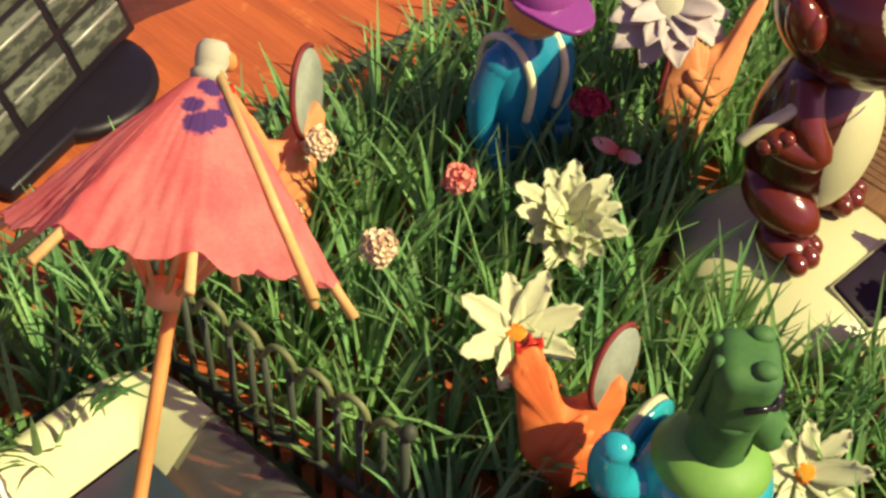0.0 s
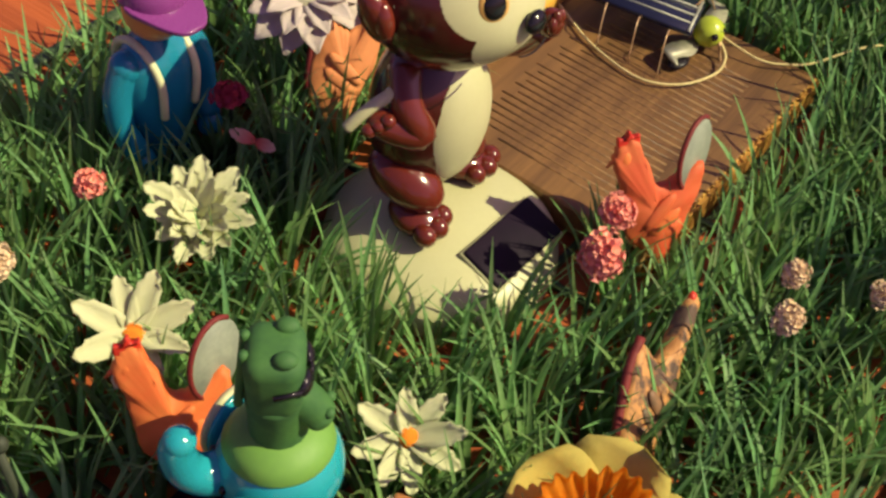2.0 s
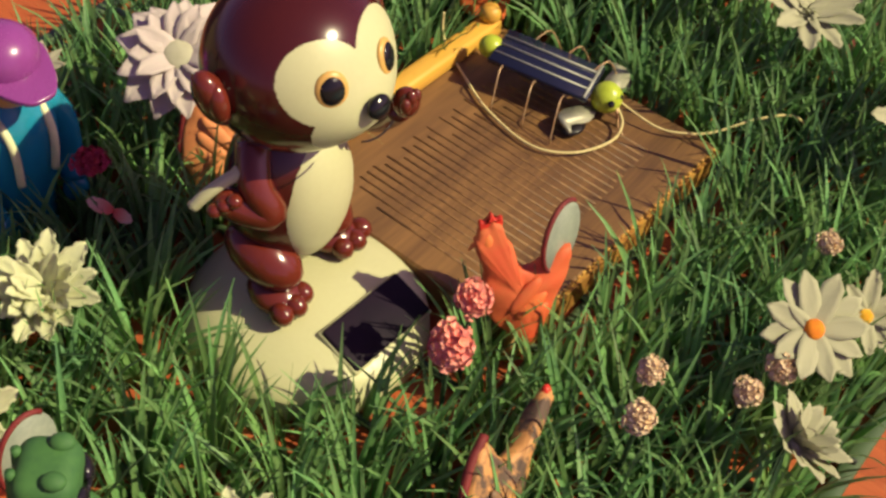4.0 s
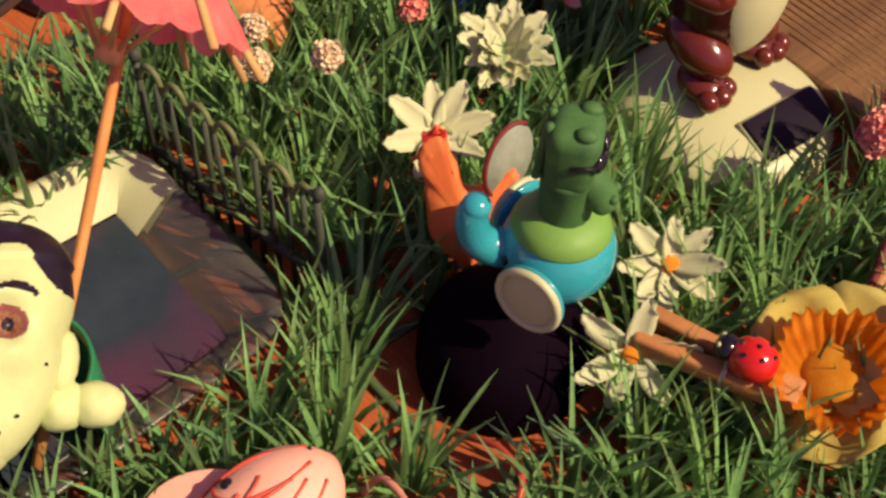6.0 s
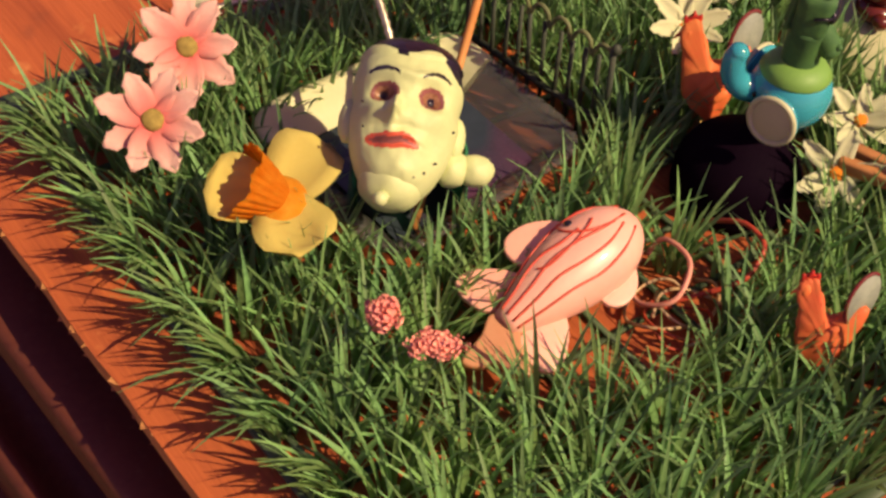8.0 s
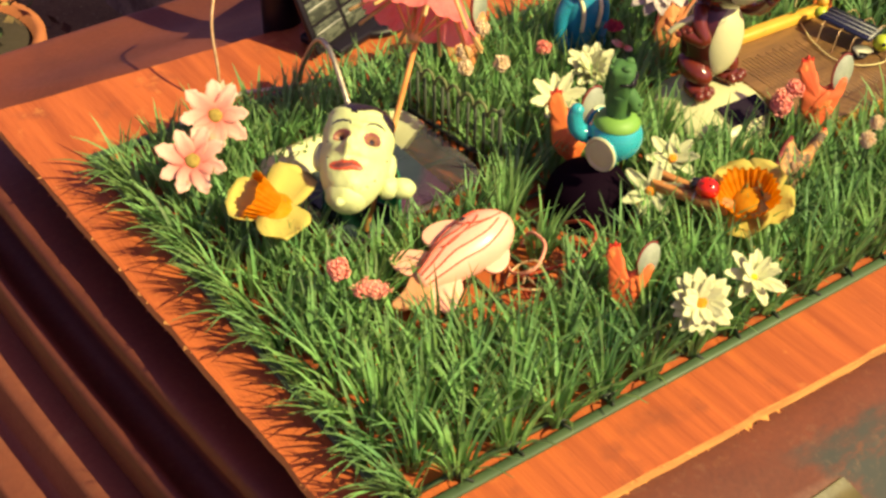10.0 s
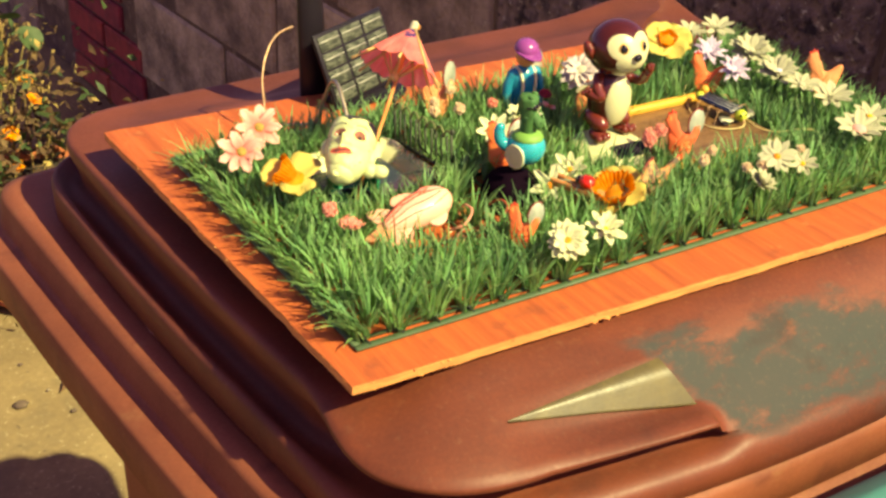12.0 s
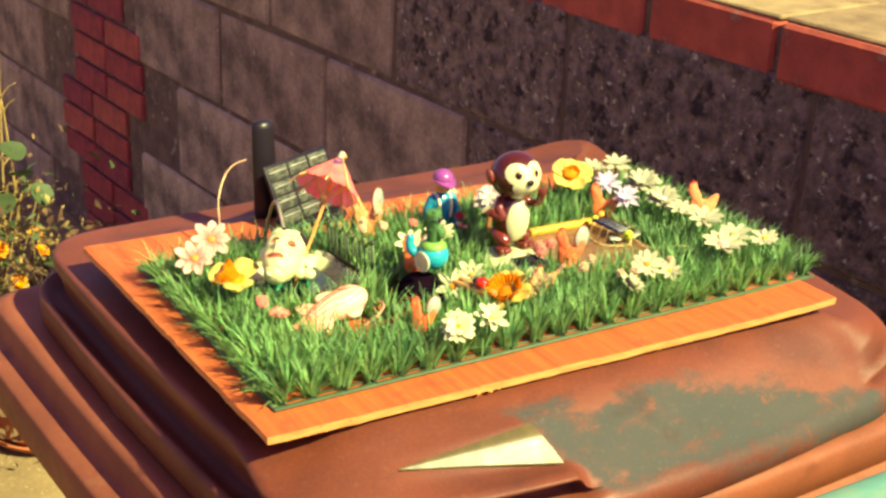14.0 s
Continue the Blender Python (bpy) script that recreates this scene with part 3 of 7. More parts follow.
def pot():
    prof = [(0.120, 0.0), (0.130, 0.006), (0.137, 0.02), (0.150, 0.17), (0.163, 0.17), (0.166, 0.175), (0.166, 0.205), (0.162, 0.21), (0.148, 0.21), (0.143, 0.17), (0.0, 0.17)]
    root = thing("plant_pot", (0.35, 1.865, 0), "round terracotta plant pot with saucer standing on the concrete", "plant pot")
    part("pot", lathe(prof, at(0.35, 1.865, 0.014), 48, caps=False), M_TERRA, root)
    part("saucer", lathe([(0.0, 0.0), (0.135, 0.0), (0.152, 0.018), (0.158, 0.026), (0.152, 0.026), (0.132, 0.010), (0.0, 0.010)], at(0.35, 1.865, 0.002), 48, caps=False), M_TERRA, root)
    part("soil", lathe([(0.145, 0.0), (0.142, 0.006), (0.06, 0.012), (0.0, 0.01)], at(0.35, 1.865, 0.200), 32, 0.02), mat("dark soil", (0.04, 0.028, 0.02), scale=60, fine=300, rough=1.0, bump=0.8, bumpscale=0.004), root)


pot()


def scatter_leaves(n, center, spread, size, seed, kinds):
    """Many small bent leaves in a loose crown, denser inside, with gaps."""
    rnd = random.Random(seed)
    verts, faces = [], []
    for k in range(n):
        for _ in range(6):
            p = Vector((rnd.gauss(0, 1), rnd.gauss(0, 1), rnd.gauss(0, 1)))
            p = Vector((p.x * spread[0], p.y * spread[1], p.z * spread[2]))
            if noise.noise((p + Vector(center)) * 11) > -0.12:
                break
        p += Vector(center)
        if p.z < 0.01:
            p.z = 0.01 + rnd.uniform(0, 0.05)
        s = size * rnd.uniform(0.5, 1.3)
        q = Euler((rnd.uniform(-1.1, 1.1), rnd.uniform(-1.1, 1.1), rnd.uniform(0, 6.3))).to_matrix()
        w = rnd.uniform(0.25, 0.6)
        base = len(verts)
        for x, y, z in ((0, 0, 0), (0.5, w * 0.5, 0.06), (0.5, -w * 0.5, 0.06), (0.55, 0, -0.02), (1, 0, rnd.uniform(-0.25, 0.15))):
            v = p + q @ (Vector((x, y, z)) * s)
            verts.append(tuple(v))
        faces += [(base, base + 3, base + 1), (base, base + 2, base + 3), (base + 1, base + 3, base + 4), (base + 3, base + 2, base + 4)]
    bm = bmesh.new()
    vs = [bm.verts.new(v) for v in verts]
    for f in faces:
        bm.faces.new([vs[i] for i in f])
    return bm


def round_leaf(x, y, z, r, tilt, spin):
    """A nasturtium leaf: a shallow round blade with veins as creases."""
    bm = bmesh.new()
    c = bm.verts.new((0, 0, -0.12 * r))
    n = 18
    mid, ring = [], []
    for k in range(n):
        a = 2 * math.pi * k / n
        w = 1 + 0.05 * math.sin(3 * a + spin)
        mid.append(bm.verts.new((0.55 * r * math.cos(a), 0.55 * r * math.sin(a), -0.03 * r + 0.02 * r * (-1) ** k)))
        ring.append(bm.verts.new((r * w * math.cos(a), r * w * math.sin(a), 0.08 * r * math.sin(2 * a + spin) + 0.01 * r * (-1) ** k)))
    for k in range(n):
        j = (k + 1) % n
        bm.faces.new((c, mid[k], mid[j]))
        bm.faces.new((mid[k], ring[k], ring[j], mid[j]))
    bmesh.ops.transform(bm, verts=bm.verts, matrix=at(x, y, z) @ pose(0, 0, 0, tilt, tilt * 0.4, spin * 57))
    return bm


def marigold(x, y, z, r, seed):
    rnd = random.Random(seed)
    bm = bmesh.new()
    tilt = pose(0, 0, 0, 40 + rnd.uniform(-15, 15), rnd.uniform(-15, 15), rnd.uniform(-30, 30))
    for ring in range(4):
        for k in range(11):
            a = 2 * math.pi * (k + 0.5 * (ring % 2)) / 11 + rnd.uniform(-0.1, 0.1)
            s = r * (1 - 0.2 * ring) * rnd.uniform(0.85, 1.1)
            w = s * 0.28
            lift = 0.1 + 0.28 * ring
            u, v = Vector((math.cos(a), math.sin(a), lift)), Vector((-math.sin(a), math.cos(a), 0))
            vs = [bm.verts.new(at(x, y, z) @ tilt @ q) for q in (u * 0.1 * s, u * s * 0.7 + v * w, u * s * 1.0 + v * w * 0.4, u * s * 1.0 - v * w * 0.4, u * s * 0.7 - v * w)]
            bm.faces.new(vs)
    return bm


def garden_plants():
    root = thing("flowering_plant", (0.20, 2.0, 0.0), "tangled garden plant with withered leaves, orange marigolds and round leaves", "plant", "plants by the wall")
    rnd = random.Random(31)
    pieces = []
    for k in range(46):
        x, y = rnd.gauss(0.17, 0.13), rnd.gauss(2.02, 0.1)
        h = rnd.uniform(0.15, 0.5)
        lx, ly = rnd.uniform(-0.08, 0.1), rnd.uniform(-0.1, 0.06)
        pieces.append((tube([(x, y, 0.0), (x + lx * 0.3, y + ly * 0.3, h * 0.5), (x + lx, y + ly, h)], rnd.uniform(0.0012, 0.003), 5, smooth_steps=3, taper=0.4), M_DRY))
    bm, mats = fuse(pieces)
    part("stems", bm, mats, root)
    part("withered_leaves", scatter_leaves(4200, (0.17, 1.93, 0.20), (0.14, 0.10, 0.14), 0.028, 5, 1), M_DEAD, root, "withered brown leaves")
    part("green_leaves", scatter_leaves(750, (0.20, 1.95, 0.30), (0.13, 0.09, 0.12), 0.030, 8, 1), M_LEAF, root, "small green leaves")
    tagged(part("dried_seed_spray", scatter_leaves(700, (0.22, 1.98, 0.34), (0.12, 0.07, 0.09), 0.018, 12, 1), M_YEL, root, "yellow dried seed heads"), "yellow dried seed heads", kind="stuff")
    for k, (x, y, z, r) in enumerate(((0.313, 1.88, 0.611, 0.026), (0.276, 1.88, 0.565, 0.030), (0.318, 1.88, 0.562, 0.029), (0.324, 1.89, 0.520, 0.027), (0.275, 1.87, 0.507, 0.033), (0.364, 1.89, 0.51, 0.026), (0.384, 1.88, 0.347, 0.034), (0.245, 1.88, 0.60, 0.028), (0.395, 1.95, 0.3, 0.034), (0.235, 1.95, 0.55, 0.03), (0.2, 1.97, 0.47, 0.03), (0.41, 1.98, 0.25, 0.03), (0.33, 1.92, 0.3, 0.026))):
        leaf = part("round_leaf", round_leaf(x, y, z, r, rnd.uniform(20, 55), k * 1.3), M_LEAF, root)
        part("leaf_stalk", tube([(x - 0.05, y + 0.02, max(0.05, z - 0.22)), (x - 0.02, y + 0.012, z - 0.1), (x, y, z - 0.12 * r)], 0.0014, 5, smooth_steps=4), M_DRY, leaf)
    for k, (x, y, z, r) in enumerate(((0.267, 1.87, 0.413, 0.022), (0.354, 1.88, 0.392, 0.018), (0.300, 1.87, 0.335, 0.02), (0.253, 1.95, 0.235, 0.022), (0.318, 1.93, 0.235, 0.018), (0.31, 1.95, 0.175, 0.022), (0.225, 1.96, 0.36, 0.02), (0.19, 1.94, 0.26, 0.022), (0.26, 1.95, 0.305, 0.016), (0.14, 1.92, 0.3, 0.02), (0.37, 1.99, 0.385, 0.016))):
        part("marigold", marigold(x, y, z, r * 0.85, k), M_MARI, root, "orange marigold")
    for k, (x, y, z) in enumerate(((0.376, 1.97, 0.375), (0.37, 1.96, 0.49), (0.345, 1.95, 0.42), (0.27, 1.95, 0.44), (0.32, 1.95, 0.31))):
        tagged(part("seed_cluster", scatter_leaves(70, (x, y, z), (0.015, 0.012, 0.013), 0.012, 40 + k, 1), M_YEL, root), "clustered yellow seed head", kind="stuff")
    tall = thing("dry_stalk_plant", (0.27, 2.05, 0.0), "tall straw-coloured dry stalks with narrow leaves", "plant", "plants by the wall")
    for k, (x0, x1, h) in enumerate(((0.32, 0.30, 0.95), (0.29, 0.33, 0.9), (0.24, 0.25, 0.85), (0.2, 0.16, 0.8), (0.27, 0.22, 0.7), (0.14, 0.12, 0.75))):
        pts = [Vector((x0, 2.02, 0.0)), Vector((x0 + 0.02, 2.0, h * 0.45)), Vector((x1, 1.98, h))]
        part("stalk", tube(pts, 0.0042, 6, smooth_steps=5, taper=0.35), M_DRY, tall)
        for j in range(9):
            t = 0.35 + 0.06 * j + rnd.uniform(-0.02, 0.02)
            p = pts[0].lerp(pts[1], min(1, t / 0.5)) if t < 0.5 else pts[1].lerp(pts[2], (t - 0.5) * 2)
            a = rnd.uniform(0, 6.28)
            q = p + Vector((math.cos(a) * 0.04, math.sin(a) * 0.03, 0.035))
            part("twig_leaf", tube([p, p.lerp(q, 0.5) + Vector((0, 0, 0.006)), q], 0.0026, 5, smooth_steps=3, taper=0.2), M_DRY, tall)


garden_plants()
M_DEADLEAF = mat("fallen brown leaf", (0.14, 0.07, 0.035), (0.09, 0.045, 0.025), scale=50, fine=400, rough=0.9)
single("fallen_leaf", scatter_leaves(1, (0.27, 1.53, 0.012), (0.02, 0.02, 0.006), 0.09, 77, 1), M_DEADLEAF, "curled brown dead leaf lying on the concrete", "leaf")
pebbles = [(blob((x, y, 0.004), (r, r * 0.8, r * 0.45), None, 8, 6, 0.25, x * 9), M_MORTAR) for x, y, r in ((0.165, 1.48, 0.014), (0.2, 1.6, 0.005), (0.24, 1.42, 0.006), (0.3, 1.62, 0.004), (0.12, 1.55, 0.006), (0.22, 1.5, 0.004), (0.18, 1.7, 0.005), (0.1, 1.66, 0.008))]
for bm, m in pebbles:
    single("pebble", bm, m, "small pale pebble on the concrete", "pebble", "pebbles")

# ---- wooden board ----
M_BOARD = mat("orange stained plywood", (0.47, 0.105, 0.030), (0.30, 0.058, 0.018), scale=22, fine=190, rough=0.6, rough2=0.8, bump=0.5, stretch=(6, 0.35, 1))
specks(M_BOARD, (0.22, 0.05, 0.02), 38.0, 0.58, 0.70, 6, 0.7)
specks(M_BOARD, (0.62, 0.22, 0.07), 70.0, 0.62, 0.72, 5, 0.6)
M_BOARD_EDGE = mat("raw ply edge", (0.62, 0.27, 0.085), (0.42, 0.16, 0.055), scale=60, fine=500, rough=0.8, stretch=(1, 1, 8))


def board():
    bm = bmesh.new()
    nx, ny = 46, 32
    c00, c10, c01, c11 = Vector((0.0045, 0.001)), Vector((0.4580, -0.012)), Vector((-0.0035, 0.3225)), Vector((0.4500, 0.3095))
    random.seed(11)

    def z_of(x, y):
        return 0.002 * max(0, (x - 0.36) / 0.1) ** 2
    top, bot = [], []
    for j in range(ny + 1):
        for i in range(nx + 1):
            x, y = c00.lerp(c10, i / nx).lerp(c01.lerp(c11, i / nx), j / ny)
            ex = 0.0011 * noise.noise(Vector((x * 90, y * 90, 1))) if i in (0, nx) else 0
            ey = 0.0011 * noise.noise(Vector((x * 90, y * 90, 5))) if j in (0, ny) else 0
            top.append(bm.verts.new((x + ex, y + ey, ZB + z_of(x, y))))
            bot.append(bm.verts.new((x + ex, y + ey, ZB - 0.005 + z_of(x, y))))
    w = nx + 1
    for j in range(ny):
        for i in range(nx):
            a = j * w + i
            bm.faces.new((top[a], top[a + 1], top[a + w + 1], top[a + w]))
            bm.faces.new((bot[a], bot[a + w], bot[a + w + 1], bot[a + 1]))
    ring = [i for i in range(w)] + [j * w + nx for j in range(1, ny + 1)] + [ny * w + i for i in range(nx - 1, -1, -1)] + [j * w for j in range(ny - 1, 0, -1)]
    for a, b in zip(ring, ring[1:] + ring[:1]):
        f = bm.faces.new((top[a], bot[a], bot[b], top[b]))
        f.material_index = 1
    bmesh.ops.recalc_face_normals(bm, faces=bm.faces)
    return single("board", bm, [M_BOARD, M_BOARD_EDGE], "thin orange-stained plywood board lying on the bin lid", "board", smooth=False)



def board_splinters(root):
    """Torn slivers of veneer along the sawn front and side of the board."""
    rnd = random.Random(5)
    bm = bmesh.new()
    for k in range(190):
        if k < 130:
            t = rnd.random()
            p, out, along = Vector((0.0045 + 0.4535 * t, 0.001 - 0.013 * t, 0)), Vector((0, -1, 0)), Vector((1, 0, 0))
        else:
            t = rnd.random()
            p, out, along = Vector((0.0045 - 0.008 * t, 0.001 + 0.3215 * t, 0)), Vector((-1, 0, 0)), Vector((0, 1, 0))
        p.z = ZB + 0.002 * max(0, (p.x - 0.36) / 0.1) ** 2 - rnd.choice((0.0002, 0.0006, 0.0043, 0.0047))
        w, l = rnd.uniform(0.0006, 0.003), rnd.uniform(0.0004, 0.0017)
        tip = p + out * l + along * rnd.uniform(-0.002, 0.002) + Vector((0, 0, rnd.uniform(-0.0006, 0.0004)))
        a, b, c = (bm.verts.new(v) for v in (p - along * w - out * 0.0012, p + along * w - out * 0.0012, p - Vector((0, 0, 0.0004)) - out * 0.0012))
        d = bm.verts.new(tip)
        for tri in ((a, b, d), (b, c, d), (c, a, d), (a, c, b)):
            bm.faces.new(tri)
    bmesh.ops.recalc_face_normals(bm, faces=bm.faces)
    tagged(part("torn_veneer", bm, M_BOARD_EDGE, root, smooth=False), "torn pale slivers of veneer", kind="stuff")


board_splinters(board())

# ---- things on the board ----
M_CREAM = mat("cream paper petal", (0.56, 0.54, 0.42), (0.48, 0.45, 0.32), scale=120, fine=1500, rough=0.75, bump=0.25, thin=0.25)
M_WHITE = mat("white cloth petal", (0.76, 0.77, 0.51), (0.68, 0.69, 0.45), scale=150, fine=1800, rough=0.8, bump=0.3, thin=0.35)
M_IVORY = mat("ivory cloth petal", (0.50, 0.49, 0.33), (0.42, 0.41, 0.28), scale=150, fine=1800, rough=0.85, bump=0.3, thin=0.25)
M_PINK = mat("pink cloth petal", (0.8, 0.3, 0.28), (0.85, 0.5, 0.45), scale=90, fine=1500, rough=0.8, bump=0.3, thin=0.25)
M_ORANGE = mat("orange cloth trumpet", (0.88, 0.40, 0.04), (0.8, 0.27, 0.015), scale=200, fine=1500, rough=0.8, bump=0.3, thin=0.45)
M_YELLOW = mat("pale yellow cloth petal", (0.66, 0.55, 0.15), (0.58, 0.45, 0.12), scale=90, fine=1500, rough=0.8, bump=0.3, thin=0.25)
M_LILAC = mat("lilac cloth petal", (0.42, 0.27, 0.5), (0.72, 0.66, 0.72), scale=120, fine=1500, rough=0.8, bump=0.3, thin=0.2)
M_BLUSH = mat("blush and lilac cloth petal", (0.64, 0.52, 0.56), (0.72, 0.64, 0.56), scale=90, fine=1500, rough=0.8, bump=0.3, thin=0.3)
M_STEM = mat("dark green wire stem", (0.03, 0.07, 0.03), rough=0.6)
M_EYE_Y = mat("yellow flower middle", (0.75, 0.42, 0.04), (0.6, 0.28, 0.02), scale=600, fine=2500, rough=0.9, bump=0.8)
M_EYE_G = mat("olive flower middle", (0.34, 0.24, 0.06), (0.22, 0.15, 0.04), scale=600, fine=2500, rough=0.9, bump=0.8)
M_EYE_O = mat("orange flower middle", (0.8, 0.25, 0.02), (0.65, 0.16, 0.02), scale=600, fine=2500, rough=0.9, bump=0.8)
M_POM_P = mat("pink dried flower head", (0.75, 0.2, 0.16), (0.85, 0.4, 0.32), scale=800, fine=3000, rough=0.95, bump=0.5, island=0.2)
M_POM_C = mat("cream dried flower head", (0.70, 0.50, 0.32), (0.74, 0.60, 0.42), scale=800, fine=3000, rough=0.95, bump=0.5, island=0.2)
M_POM_D = mat("dark pink dried flower head", (0.35, 0.03, 0.06), (0.5, 0.06, 0.1), scale=800, fine=3000, rough=0.95, bump=0.5, island=0.2)


def petal_bm(length, width, cup, point=0.5, droop=0.0, fold=0.12, n=8, m=4):
    """A petal along +x from the middle, cupped up and its midrib folded; thin but with thickness."""
    bm = bmesh.new()
    top, bot = [], []
    for i in range(n + 1):
        t = i / n
        w = width * (math.sin(math.pi * min(1, t ** 0.75 * 0.97 + 0.03)) ** (0.9 if point < 0.7 else 0.55)) * (1 - point * 0.35 * t)
        if 1.0 < point < 1.5:
            w = width * math.sin(math.pi * (0.10 + 0.84 * t)) ** 0.75
            if point > 1.22 and t > 0.72:
                w *= 1.0 + (0.16 if i % 2 else -0.14)  # frayed towards the tip
        if point > 1.5:
            w = width * (0.3 + 0.7 * math.sin(math.pi * min(1, 0.08 + 0.62 * t))) * (1 if t < 0.8 else math.sqrt(max(0.02, 1 - ((t - 0.8) / 0.2) ** 2)))
        if i == n:
            w = width * (0.06 if point < 1 else 0.12 if point < 1.5 else 0.25)
        if i == 0:
            w = width * 0.22
        x, z = length * t, length * (cup * t * t - droop * t ** 3)
        rt, rb = [], []
        for j in range(m + 1):
            v = 2 * j / m - 1
            dz = fold * width * (v * v) * (1 - 0.4 * t)
            rip = 0.04 * width * math.sin(7 * t + 3 * v)
            rt.append(bm.verts.new((x, v * w / 2, z + dz + rip)))
            rb.append(bm.verts.new((x, v * w / 2, z + dz + rip - 0.00028)))
        top.append(rt)
        bot.append(rb)
    for i in range(n):
        for j in range(m):
            bm.faces.new((top[i][j], top[i + 1][j], top[i + 1][j + 1], top[i][j + 1]))
            bm.faces.new((bot[i][j], bot[i][j + 1], bot[i + 1][j + 1], bot[i + 1][j]))
    for i in range(n):
        for j in (0, m):
            bm.faces.new((top[i][j], bot[i][j], bot[i + 1][j], top[i + 1][j]))
    for j in range(m):
        bm.faces.new((top[n][j], top[n][j + 1], bot[n][j + 1], bot[n][j]))
        bm.faces.new((top[0][j], bot[0][j], bot[0][j + 1], top[0][j + 1]))
    bmesh.ops.recalc_face_normals(bm, faces=bm.faces)
    return bm


PETALS = {}


def petal_mesh(kind):
    """Shared petal meshes, unit length."""
    if kind not in PETALS:
        spec = {
            "lily": (petal_bm(1, 0.40, 0.30, 1.25, 0.20, 0.26, 12, 4), M_WHITE),
            "ivory": (petal_bm(1, 0.40, 0.30, 1.25, 0.20, 0.26, 12, 4), M_IVORY),
            "ivory_daisy": (petal_bm(1, 0.42, 0.08, 1.25, 0.08, 0.06, 9, 4), M_IVORY),
            "lily_pink": (petal_bm(1, 0.50, 0.22, 1.25, 0.16, 0.12, 11, 4), M_PINK_FADE),
            "daisy": (petal_bm(1, 0.42, 0.08, 1.25, 0.08, 0.06, 9, 4), M_WHITE),
            "daffodil": (petal_bm(1, 1.0, 0.24, 2.0, 0.2, 0.2), M_YELLOW),
            "lilac": (petal_bm(1, 0.42, 0.16, 0.5, 0.14), M_LILAC),
            "blush": (petal_bm(1, 0.46, 0.10, 1.25, 0.30, 0.12, 9, 4), M_BLUSH),
            "cream": (petal_bm(1, 0.5, 0.2, 0.4, 0.1), M_CREAM),
        }[kind]
        PETALS[kind] = mesh_of(spec[0], spec[1], True, "petal")
    return PETALS[kind]


def fade_material(name, inner, outer, edge=0.75):
    """Cloth dyed from the middle of the flower outwards (along the petal's own length)."""
    m = mat(name, outer, tuple(v * 0.92 for v in outer), scale=6, fine=80, rough=0.8, bump=0.25, thin=0.25, bumpscale=0.01)
    nt = m.node_tree
    b = nt.nodes["Principled BSDF"]
    old = b.inputs["Base Color"].links[0].from_socket
    co = nt.nodes.new("ShaderNodeTexCoord")
    sp = nt.nodes.new("ShaderNodeSeparateXYZ")
    nt.links.new(co.outputs["Object"], sp.inputs[0])
    r = nt.nodes.new("ShaderNodeMapRange")
    r.inputs["From Min"].default_value, r.inputs["From Max"].default_value = 0.1, edge
    nt.links.new(sp.outputs["X"], r.inputs["Value"])
    mx = nt.nodes.new("ShaderNodeMix")
    mx.data_type = "RGBA"
    mx.inputs["A"].default_value = (*inner, 1)
    nt.links.new(old, mx.inputs["B"])
    nt.links.new(r.outputs[0], mx.inputs["Factor"])
    for n in nt.nodes:
        if n.type == "BSDF_TRANSLUCENT":
            nt.links.new(mx.outputs["Result"], n.inputs["Color"])
    nt.links.new(mx.outputs["Result"], b.inputs["Base Color"])
    return m


M_PINK_FADE = fade_material("pink cloth petal paling outwards", (0.80, 0.14, 0.12), (0.85, 0.50, 0.42))


def middle_bm(r, h, n=26):
    bm = blob((0, 0, 0), (r, r, h), None, 16, 10, 0.12, r * 1000)
    return bm


def flower(x, y, z, kind, n, radius, facing=(0, -0.35, 1), layers=1, middle=None, label="", group="", spin=0.0, category="flower", mid_r=0.18, cup=0.0, name="cloth_flower"):
    root = thing(name, (x, y, ZB + 0.001), label, category, group)
    turn = at(x, y, z) @ frame_z(facing) @ pose(0, 0, 0, 0, 0, spin)
    inv = Matrix.Translation(-BASE[root.name])
    me = petal_mesh(kind)
    rnd = random.Random(int(x * 9973 + y * 7919 + z * 31))
    for layer in range(layers):
        for k in range(n):
            s = radius * (1 - 0.16 * layer) * rnd.uniform(0.9, 1.06)
            tilt = -8 - 22 * layer - cup + rnd.uniform(-9, 9)
            ob = new("petal", me)
            ob.parent = root
            ob.matrix_basis = inv @ turn @ pose(0, 0, 0.0004 * layer, 0, 0, 360 * (k + 0.5 * layer) / n + rnd.uniform(-6, 6)) @ pose(0, 0, 0, rnd.uniform(-12, 12), tilt, 0) @ Matrix.Diagonal((s, s, s, 1))
            BASE[ob.name] = BASE[root.name]
    if middle:
        c = middle_bm(radius * mid_r, radius * mid_r * 0.55)
        bmesh.ops.transform(c, verts=c.verts, matrix=turn @ at(0, 0, radius * 0.05))
        part("flower_middle", c, middle, root)
    d = (Vector((x, y, z)) - Vector((x, y, ZB)))
    back = Vector(facing).normalized() * -0.004
    part("stem", tube([(x + 0.002, y + 0.001, ZB + 0.001), Vector((x, y, (z + ZB) / 2)) + back * 0.6, Vector((x, y, z)) + back, (x, y, z)], 0.0008, 6, smooth_steps=3), M_STEM, root)
    return root


